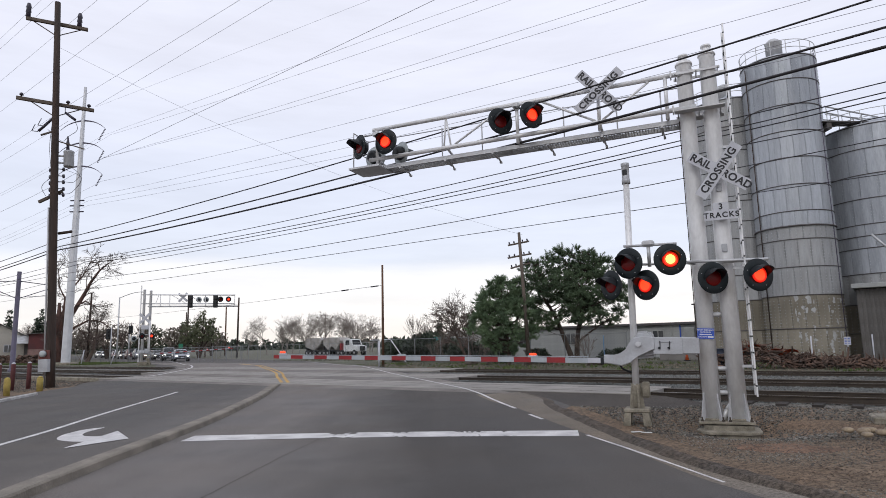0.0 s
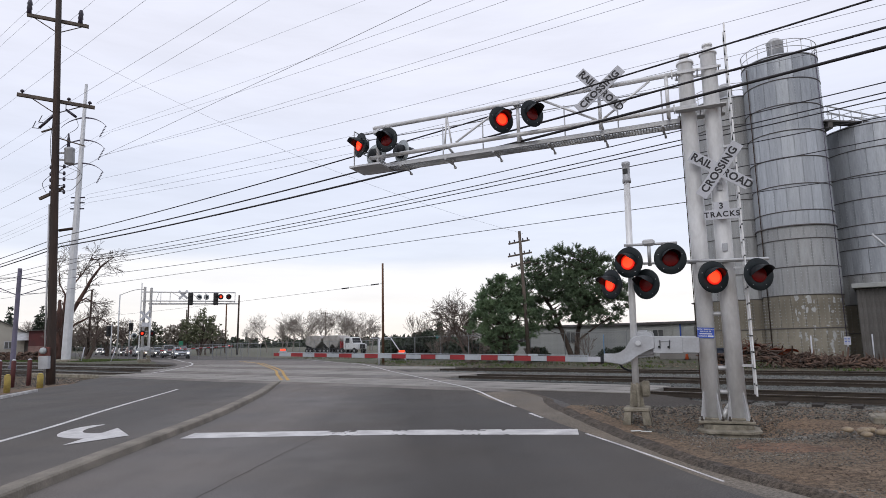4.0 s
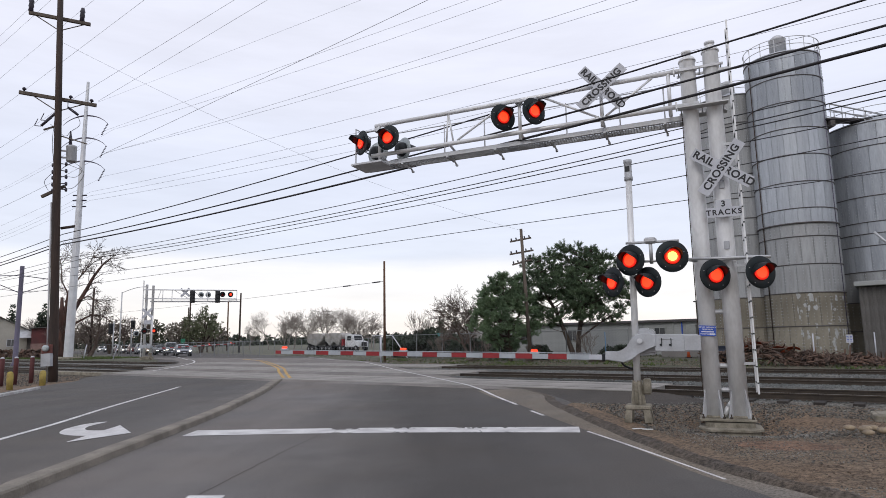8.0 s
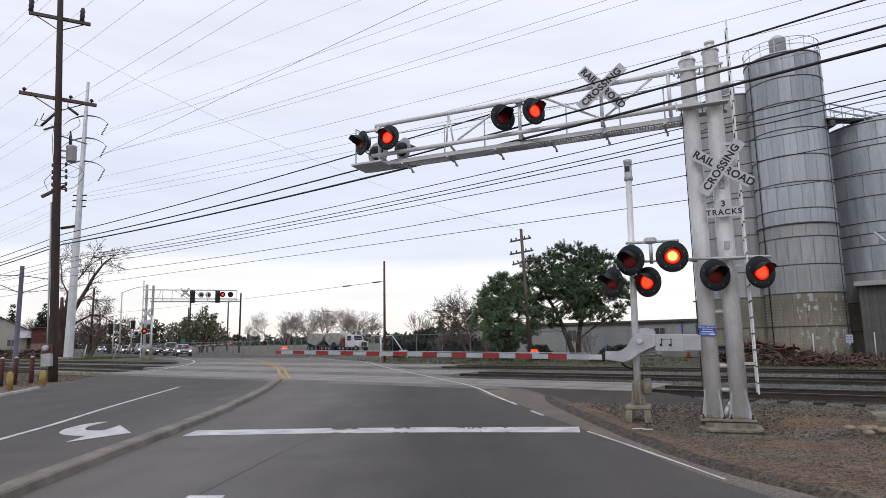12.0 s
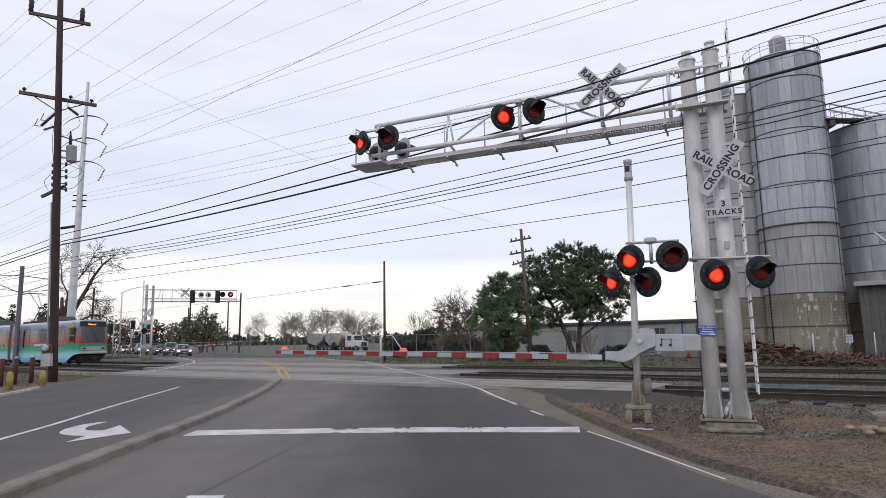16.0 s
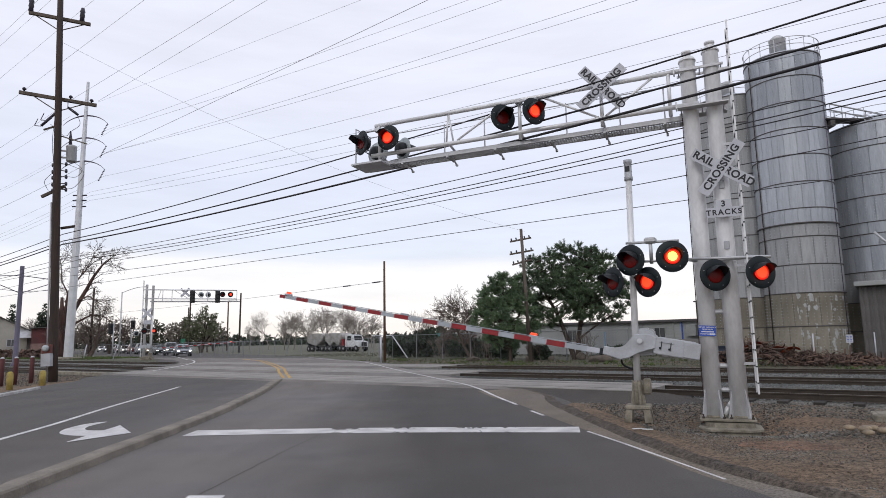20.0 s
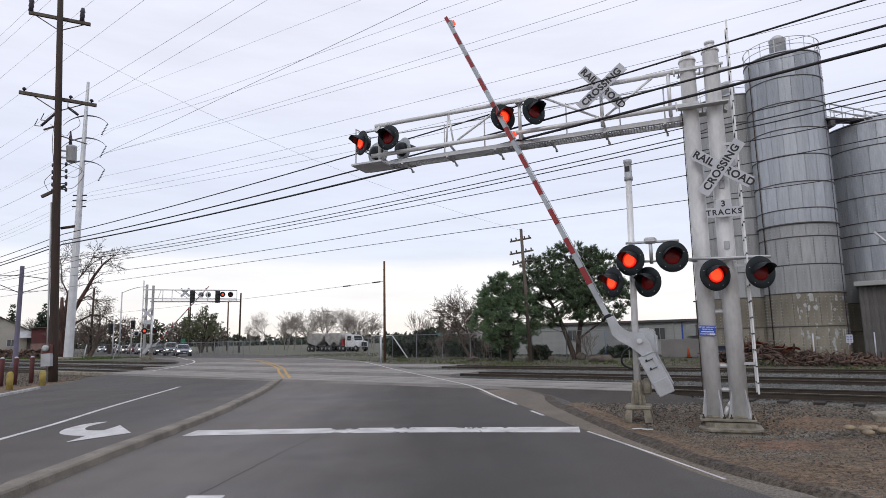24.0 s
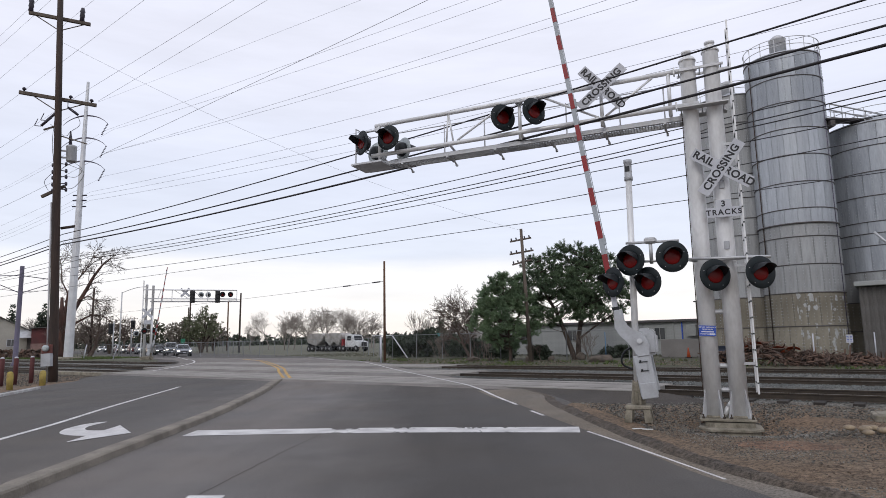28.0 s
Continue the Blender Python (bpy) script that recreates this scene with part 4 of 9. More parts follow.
def build_gate(at, label, length, bands, lights, far=False):
    """A crossing gate: pole, lamps, mechanism, and an arm that turns on it."""
    gate = thing("crossing_gate", at, label, "crossing gate", "crossing gates")
    bm = B()
    for x in (-0.19, 0.19):
        for y in (-0.19, 0.19):
            prism(bm, [(x - 0.07, -0.04), (x + 0.07, -0.04), (x * 0.85 + 0.06, 0.2), (x * 0.85 - 0.06, 0.2)], y - 0.06, y + 0.06)
    box(bm, (0, 0, 0.24), (0.48, 0.48, 0.08), bevel=0.02)
    part("stand", bm, CONCRETE, gate, "four-legged concrete-grey stand")
    bm = B()
    for a in range(4):
        prism(bm, [(0.05, 0.28), (0.14, 0.28), (0.09, 0.74), (0.05, 0.74)], -0.02, 0.02, pose(0, 0, 0, 0, 0, 90 * a + 20))
    box(bm, (0, 0, 0.5), (0.15, 0.15, 0.46), bevel=0.03)
    box(bm, (-0.18, -0.04, 0.62), (0.15, 0.18, 0.3), bevel=0.025)
    part("pole_base", bm, CONCRETE, gate, "grey cast pole base")
    bm = B()
    tube(bm, (0, 0, 0.6), (-0.075 if not far else 0, 0, 4.8), 0.066, 0.062, 18)
    part("pole", bm, ALU, gate, "aluminium pole")
    if not far:
        bm = B()
        lathe(bm, [(0.085, 4.74), (0.085, 4.82), (0.075, 4.83), (0.075, 5.1), (0.085, 5.11), (0.085, 5.17), (0.03, 5.18)], 18, pose(-0.075, 0, 0))
        bell = part("warning_bell", bm, HOUSING, gate, "grey electronic warning bell")
        bm = B()
        box(bm, (-0.065, 0.07, 4.97), (0.09, 0.02, 0.11), bevel=0.004)
        part("bell_slot", bm, BLACK, bell)
        bm = B()
        bend = curve_through([(0.0, -0.12, 0.93), (0.12, -0.14, 0.96), (0.25, -0.1, 1.03), (0.28, -0.06, 1.14), (0.2, -0.02, 1.3), (0.06, -0.05, 1.38)], 0.05)
        for p, q in zip(bend, bend[1:]):
            tube(bm, p, q, 0.021, n=8, caps=False)
        part("hose", bm, BLACK, gate)
        for z in (3.44, 3.06):
            bm = B()
            tube(bm, (0.05, 0.1, z), (-0.95, 0.1, z - 0.02), 0.026)
            part("lamp_bracket", bm, GALV, gate)
        bm = B()
        tube(bm, (-0.42, 0.1, 3.0), (-0.42, 0.1, 3.5), 0.035)
        box(bm, (-0.42, 0.1, 3.46), (0.24, 0.16, 0.12), bevel=0.035)
        tube(bm, (-0.9, 0.1, 3.06), (-1.25, -0.1, 3.02), 0.024)
        part("junction_box", bm, GALV, gate)
        bm = B()
        tube(bm, (0.45, 0.1, 2.92), (-0.4, 0.1, 2.9), 0.024)
        part("lamp_bracket", bm, GALV, gate)
        lamp(gate, pose(-0.04, 0.3, 3.07, 0, 0, -24), "b")
        lamp(gate, pose(-0.81, 0.34, 3.09, 0, 0, 14), "a", hot=True)
        lamp(gate, pose(0.32, 0.26, 2.66, 0, 0, -42), "b", size=0.97)
        lamp(gate, pose(-0.34, 0.26, 2.63, 0, 0, -30), "a", size=0.97)
    # motor housing
    bm = B()
    prism(bm, [(-0.42, 1.24), (-0.02, 1.2), (0.06, 1.35), (0.06, 1.62), (-0.06, 1.74), (-0.3, 1.76), (-0.42, 1.64)], -0.3, 0.04)
    bmesh.ops.bevel(bm, geom=bm.edges[:], offset=0.05, segments=3, affect="EDGES")
    part("mechanism_housing", bm, HOUSING, gate, "rounded grey motor housing")
    bm = B()
    tube(bm, (-0.11, -0.1, 1.5), (-0.11, 0.24, 1.5), 0.05, n=16)
    part("pivot_shaft", bm, GALV, gate)
    # the arm: its own space has the pivot at 0, and reaches out along x
    arm = B()
    off = -0.325
    x0, x1 = 0.98, length
    h0, h1 = 0.052, 0.038
    vs = [arm.verts.new(v) for x, h in ((x0, h0), (x1, h1)) for v in ((x, 0.15, off - h), (x, 0.15, off + h), (x, 0.1, off + h), (x, 0.1, off - h))]
    for a, b, c, d in ((0, 1, 5, 4), (1, 2, 6, 5), (2, 3, 7, 6), (3, 0, 4, 7), (0, 3, 2, 1), (4, 5, 6, 7)):
        arm.faces.new((vs[a], vs[b], vs[c], vs[d]))
    for x in lights:
        box(arm, (x, 0.125, off + 0.066), (0.2, 0.06, 0.05), bevel=0.01)
    tube(arm, (x0, 0.13, off + 0.075), (x1, 0.13, off + 0.05), 0.008, n=6)
    gate_arm = part("gate_arm", arm, ARM_WHITE, gate, "red and white striped reflective arm", pose(-0.11, 0, 1.5, 0, -1.5, 0))
    bm = B()
    prism(bm, [(-0.3, 0.12), (-0.12, 0.16), (0.1, 0.12), (0.17, 0.02), (0.24, -0.12), (0.34, -0.19), (0.46, -0.21), (0.66, -0.21), (0.66, -0.37), (0.32, -0.42), (0.16, -0.36), (0.02, -0.22), (-0.14, -0.14), (-0.3, -0.1)], 0.06, 0.19)
    bmesh.ops.bevel(bm, geom=[e for e in bm.edges if abs(e.verts[0].co.y - e.verts[1].co.y) < 0.01], offset=0.015, segments=1, affect="EDGES")
    part("arm_casting", bm, HOUSING, gate_arm, "cast grey arm bracket")
    bm = B()
    box(bm, (0.82, 0.125, off), (0.5, 0.045, 0.1), bevel=0.006)
    part("arm_stub", bm, SIGN, gate_arm, "white arm stub")
    bm = B()
    box(bm, (0.7, 0.1, off + 0.0), (0.07, 0.12, 0.14), bevel=0.015)
    part("shear_coupling", bm, BLACK, gate_arm)
    bm = B()
    box(bm, (-0.66, 0.14, -0.03), (0.78, 0.05, 0.33), bevel=0.012)
    box(bm, (-0.95, 0.14, -0.03), (0.3, 0.09, 0.3), bevel=0.012)
    weight = part("counterweight", bm, HOUSING, gate_arm, "flat grey counterweight plates")
    for x in (-0.40, -0.57):
        bm = B()
        tube(bm, (x, 0.185, 0.06), (x, 0.185, -0.1), 0.008, n=6)
        tube(bm, (x + 0.02, 0.165, -0.07), (x + 0.02, 0.2, -0.07), 0.022, n=6)
        part("bolt", bm, BLACK, weight)
    bm = B()
    tube(bm, (-0.36, 0.175, 0.045), (-0.62, 0.175, 0.045), 0.008, n=5)
    part("tie_bar", bm, HOUSING, weight)
    bm = B()
    box(bm, (-0.66, 0.14, -0.03), (0.7, 0.05, 0.33), pose(0, 0, 0), 0.012)
    part("counterweight", bm, HOUSING, gate_arm, "flat grey counterweight plates", pose(0, -0.62, 0))
    bm = B()
    lathe(bm, [(0.05, 0), (0.05, 0.02), (0.02, 0.03)], 6, pose(0, 0.19, 0, -90, 0, 0))
    part("pivot_bolt", bm, COBBLE, gate_arm, "brass pivot bolt")
    for a, b in bands:
        ha, hb = (h0 + (h1 - h0) * (x - x0) / (x1 - x0) for x in (a, b))
        bm = B()
        vs = [bm.verts.new(v) for x, h in ((a, ha), (b, hb)) for v in ((x, 0.154, off - h - 0.001), (x, 0.154, off + h + 0.003), (x, 0.096, off + h + 0.003), (x, 0.096, off - h - 0.001))]
        for p, q, r, s in ((0, 1, 5, 4), (1, 2, 6, 5), (2, 3, 7, 6), (3, 0, 4, 7), (0, 3, 2, 1), (4, 5, 6, 7)):
            bm.faces.new((vs[p], vs[q], vs[r], vs[s]))
        part("red_band", bm, ARM_RED, gate_arm, "red band")
    for x, phase in zip(lights, ("steady", "b", "a")):
        bm = B()
        box(bm, (0, 0, 0), (0.15, 0.05, 0.044), bevel=0.018)
        bead = part("arm_light", bm, LIT, gate_arm, "small red warning lamp", pose(x, 0.125, off + 0.062))
        GLOWS[phase if not far else {"steady": "steady", "a": "far_a", "b": "far_b"}[phase]].append(bead)
    return gate, gate_arm


mast = build_mast()
BANDS = [(8.27, 8.43), (7.6, 7.93), (6.93, 7.27), (6.26, 6.6), (5.58, 5.92), (4.88, 5.23), (4.16, 4.51), (3.48, 3.82), (2.74, 3.11), (2.03, 2.39), (1.32, 1.7)]
gate, gate_arm = build_gate(pose(3.75, 12.47, 0, 0, 0, SIGNAL_ANGLE), "lowered then rising red and white crossing gate", 8.43,
                            [(a + 0.11, b + 0.11) for a, b in BANDS], (8.3, 5.1, 2.1))


# ---------- light rail train ----------
def banded(name, stops, rough=0.42, dirt=0.12, wander=0.0, along=0.0, extra=()):
    """Paint in level bands: (height above the rail, colour)."""
    m = bpy.data.materials.new(name)
    m.use_nodes = True
    nodes, links = m.node_tree.nodes, m.node_tree.links
    b = nodes["Principled BSDF"]
    b.inputs["Roughness"].default_value = rough
    b.inputs["Specular IOR Level"].default_value = 0.28
    co = nodes.new("ShaderNodeTexCoord")
    sp = nodes.new("ShaderNodeSeparateXYZ")
    links.new(co.outputs["Object"], sp.inputs[0])
    n = nodes.new("ShaderNodeTexNoise")
    n.inputs["Scale"].default_value, n.inputs["Detail"].default_value = 1.4, 4
    links.new(co.outputs["Object"], n.inputs["Vector"])
    w = nodes.new("ShaderNodeMath")
    w.operation = "MULTIPLY_ADD"
    w.inputs[1].default_value = wander
    links.new(n.outputs["Fac"], w.inputs[0])
    links.new(sp.outputs["Z"], w.inputs[2])
    d = nodes.new("ShaderNodeMath")
    d.operation = "DIVIDE"
    d.inputs[1].default_value = 4.0
    links.new(w.outputs[0], d.inputs[0])
    r = nodes.new("ShaderNodeValToRGB")
    e = r.color_ramp.elements
    while len(e) > 1:
        e.remove(e[-1])
    e[0].position, e[0].color = stops[0][0] / 4.0, (*stops[0][1], 1)
    for z, c in stops[1:]:
        k = e.new(z / 4.0)
        k.color = (*c, 1)
    links.new(d.outputs[0], r.inputs[0])
    last = r.outputs[0]
    for x0, x1, z0, z1, colour in extra:
        # a cloudy patch of another colour, by its reach along and up the car
        f = None
        for axis, lo, hi in (("X", x0, x1), ("Z", z0, z1)):
            k = nodes.new("ShaderNodeMath")
            k.operation = "MULTIPLY_ADD"
            k.inputs[1].default_value = 1.6 * (1 if hi > lo else -1)
            links.new(n.outputs["Fac"], k.inputs[0])
            links.new(sp.outputs[axis], k.inputs[2])
            mr = nodes.new("ShaderNodeMapRange")
            mr.inputs["From Min"].default_value, mr.inputs["From Max"].default_value = lo + 0.8 * (1 if hi > lo else -1), hi + 0.8 * (1 if hi > lo else -1)
            links.new(k.outputs[0], mr.inputs["Value"])
            if f is None:
                f = mr.outputs[0]
            else:
                both = nodes.new("ShaderNodeMath")
                both.operation = "MULTIPLY"
                links.new(f, both.inputs[0])
                links.new(mr.outputs[0], both.inputs[1])
                f = both.outputs[0]
        mix = nodes.new("ShaderNodeMix")
        mix.data_type = "RGBA"
        links.new(f, mix.inputs[0])
        links.new(last, mix.inputs[6])
        mix.inputs[7].default_value = (*colour, 1)
        last = mix.outputs[2]
    g = nodes.new("ShaderNodeMapRange")
    g.inputs["To Min"].default_value, g.inputs["To Max"].default_value = 1 - dirt, 1 + dirt * 0.5
    links.new(n.outputs["Fac"], g.inputs["Value"])
    s = nodes.new("ShaderNodeVectorMath")
    s.operation = "SCALE"
    links.new(last, s.inputs[0])
    links.new(g.outputs[0], s.inputs["Scale"])
    links.new(s.outputs[0], b.inputs["Base Color"])
    return m



WHITE_C = (0.62, 0.625, 0.645)
CAR_WHITE = banded("white_car_paint", [(0.0, (0.42, 0.41, 0.40)), (0.7, WHITE_C), (3.16, WHITE_C), (3.2, (0.03, 0.045, 0.17)), (3.42, (0.10, 0.11, 0.17))], dirt=0.16)
CAR_BLUE = banded("blue_car_paint", [(2.0, (0.02, 0.032, 0.20)), (3.15, (0.022, 0.036, 0.205)), (3.3, (0.03, 0.045, 0.2))], dirt=0.12)
CAR_GOLD = banded("gold_car_paint", [(0.2, (0.32, 0.13, 0.002)), (0.6, (0.50, 0.22, 0.003)), (2.6, (0.50, 0.235, 0.005))], dirt=0.14)
WRAP_STOPS = [(0.0, (0.16, 0.40, 0.62)), (0.45, (0.24, 0.52, 0.72)), (0.85, (0.36, 0.60, 0.72)), (1.05, (0.16, 0.46, 0.40)), (1.25, (0.05, 0.30, 0.19)), (1.66, (0.02, 0.23, 0.13)), (1.68, (0.46, 0.04, 0.03)), (1.85, (0.46, 0.06, 0.035)), (2.15, (0.34, 0.13, 0.08)), (2.5, (0.23, 0.17, 0.15)), (2.85, (0.19, 0.20, 0.26)), (3.2, (0.26, 0.33, 0.47)), (3.3, (0.45, 0.47, 0.5))]
OCHRE = (0.46, 0.27, 0.06)
WRAP = banded("painted_advert_livery", WRAP_STOPS, wander=0.05, extra=((9.2, 11.4, 1.2, 1.9, OCHRE),))
STAR_PRINT = banded("yellow_star_print", [(2.5, (0.34, 0.25, 0.09)), (3.3, (0.46, 0.32, 0.08))], dirt=0.25)
WRAP_WIN = banded("printed_window_film", [(0.0, (0.02, 0.16, 0.1)), (1.66, (0.02, 0.16, 0.1)), (1.68, (0.36, 0.05, 0.04)), (2.0, (0.24, 0.10, 0.07)), (2.4, (0.17, 0.125, 0.105)), (3.0, (0.15, 0.16, 0.20))], rough=0.15, wander=0.1)
TRAIN_GLASS = glossy("dark_train_glass", (0.014, 0.016, 0.02), 0.12)
TRAIN_GLASS.node_tree.nodes["Principled BSDF"].inputs["Specular IOR Level"].default_value = 0.16
SCREEN_GLASS = glossy("grey_windscreen_glass", (0.06, 0.065, 0.065), 0.1, coat=0.4)
TRAIN_TRIM = material("train_trim", (0.42, 0.42, 0.43), 0.45, 0.4, scale=2, fine=20, bump=0.0, spread=0.1)
BELLOWS = material("rubber_bellows", (0.035, 0.033, 0.035), 0.8, scale=3, fine=20, bump=0.1)
TAN_BELLOWS = material("brown_bellows_cover", (0.20, 0.15, 0.10), 0.8, scale=3, fine=20, bump=0.1)
UNDER = material("dirty_running_gear", (0.028, 0.026, 0.025), 0.8, scale=3, fine=20, bump=0.2)
ROOF_KIT = material("roof_equipment", (0.06, 0.06, 0.065), 0.7, second=(0.035, 0.035, 0.04), scale=2, fine=20, bump=0.1)
RED_LAMP = glossy("red_tail_lamp", (0.36, 0.01, 0.01), 0.2)
SIGN_AMBER = glow("amber_destination_print", (1.0, 0.3, 0.03), 1.6)
WHITE_PRINT = material("white_print", (0.6, 0.62, 0.6), 0.5, bump=0, spread=0.15)
PALE_PRINT = material("pale_green_print", (0.30, 0.46, 0.40), 0.5, bump=0, spread=0.2)
DARK_PRINT = material("dark_print", (0.03, 0.09, 0.09), 0.5, bump=0, spread=0.1)
HALF, NOSE = 12.15, 1.5
SIDE = [(1.22, 0.2), (1.30, 0.5), (1.325, 0.9), (1.325, 2.2), (1.295, 2.9), (1.25, 3.2), (1.1, 3.34), (0.9, 3.4), (0.0, 3.45)]


def side_y(x, z):
    """Half width of the car at a place along it and a height."""
    zs, ys = [q[1] for q in SIDE[:6]], [q[0] for q in SIDE[:6]]
    k = np.interp(abs(x), [HALF - NOSE, HALF - 0.6, HALF], [1.0, 0.94, 0.78])
    return float(np.interp(z, zs, ys)) * k


def rake(z):
    """How far the end face leans back at a height."""
    return 0.30 * max(0.0, (z - 1.5) / 1.9)


def body_half(bm, x0, bottom):
    """Half a car body, from the joint to the nose, open below."""
    prof = [(y, z) for y, z in SIDE if z > bottom]
    prof = [(float(np.interp(bottom, [q[1] for q in SIDE[:4]], [q[0] for q in SIDE[:4]])), bottom)] + prof
    prof = prof + [(-y, z) for y, z in prof[-2::-1]]
    rings = []
    for x, k in ((x0, 1.0), (HALF - NOSE, 1.0), (HALF - 0.6, 0.94), (HALF, 0.78)):
        rings.append([bm.verts.new((x - (rake(z) if x == HALF else 0.6 * rake(z) * (x > HALF - 1)), y * k, z)) for y, z in prof])
    n = len(prof)
    for a, b in zip(rings, rings[1:]):
        for i in range(n - 1):
            bm.faces.new((a[i], b[i], b[i + 1], a[i + 1]))
        bm.faces.new((a[n - 1], b[n - 1], b[0], a[0]))
    bm.faces.new(rings[0][::-1])
    bm.faces.new(rings[-1])


def sheet(bm, xs, low, high, sy, lift, thick=0.0, rows=3):
    """A panel that follows the car's side between two heights, which may change along it."""
    prev = None
    for x in xs:
        lo, hi = low(x), max(high(x), low(x) + 0.004)
        zs = [lo + (hi - lo) * i / rows for i in range(rows + 1)]
        lean = 0.5 if abs(x) > HALF - 0.7 else 0.0
        d = 1 if x > 0 else -1
        now = [bm.verts.new((x - d * lean * rake(z), sy * (side_y(x, z) + lift), z)) for z in zs]
        if thick:
            now += [bm.verts.new((x, sy * (side_y(x, z) + lift - thick), z)) for z in zs[::-1]]
        if prev:
            m = len(now)
            for i in range(m if thick else m - 1):
                bm.faces.new((prev[i], prev[(i + 1) % m], now[(i + 1) % m], now[i]))
        else:
            first = now
        prev = now
    if thick:
        bm.faces.new(first[::-1])
        bm.faces.new(prev)


def slab(bm, x0, x1, z0, z1, sy, lift=0.016, cut=0.05, inset=0.0):
    """A panel on a car side with rounded corners."""
    arc = [(math.cos(a), math.sin(a)) for a in (0, 0.524, 1.047, 1.571)]
    o = []
    for cx, cz, q in ((x1 - cut, z1 - cut, 0), (x0 + cut, z1 - cut, 1), (x0 + cut, z0 + cut, 2), (x1 - cut, z0 + cut, 3)):
        for c, s in arc:
            for _ in range(q):
                c, s = -s, c
            o.append((cx + cut * c, cz + cut * s))
    a = [bm.verts.new((x, sy * (side_y(x, z) - 0.03), z)) for x, z in o]
    b = [bm.verts.new((x, sy * (side_y(x, z) + lift), z)) for x, z in o]
    mid = bm.verts.new(((x0 + x1) / 2, sy * (side_y((x0 + x1) / 2, (z0 + z1) / 2) + lift), (z0 + z1) / 2))
    m = len(o)
    for i in range(m):
        j = (i + 1) % m
        bm.faces.new((a[j], a[i], b[i], b[j]))
        bm.faces.new((b[j], b[i], mid))


def skirt_low(u):
    """Lower edge of the skirt by distance from the joint: down at the doors, up between them."""
    if u < 2.4:
        return 0.42
    if u < 4.05:
        return 0.24
    if u < 8.95:
        return 0.43
    if u < 10.55:
        return 0.24
    return 0.24 + 0.62 * min(1.0, (u - 10.55) / 1.25)


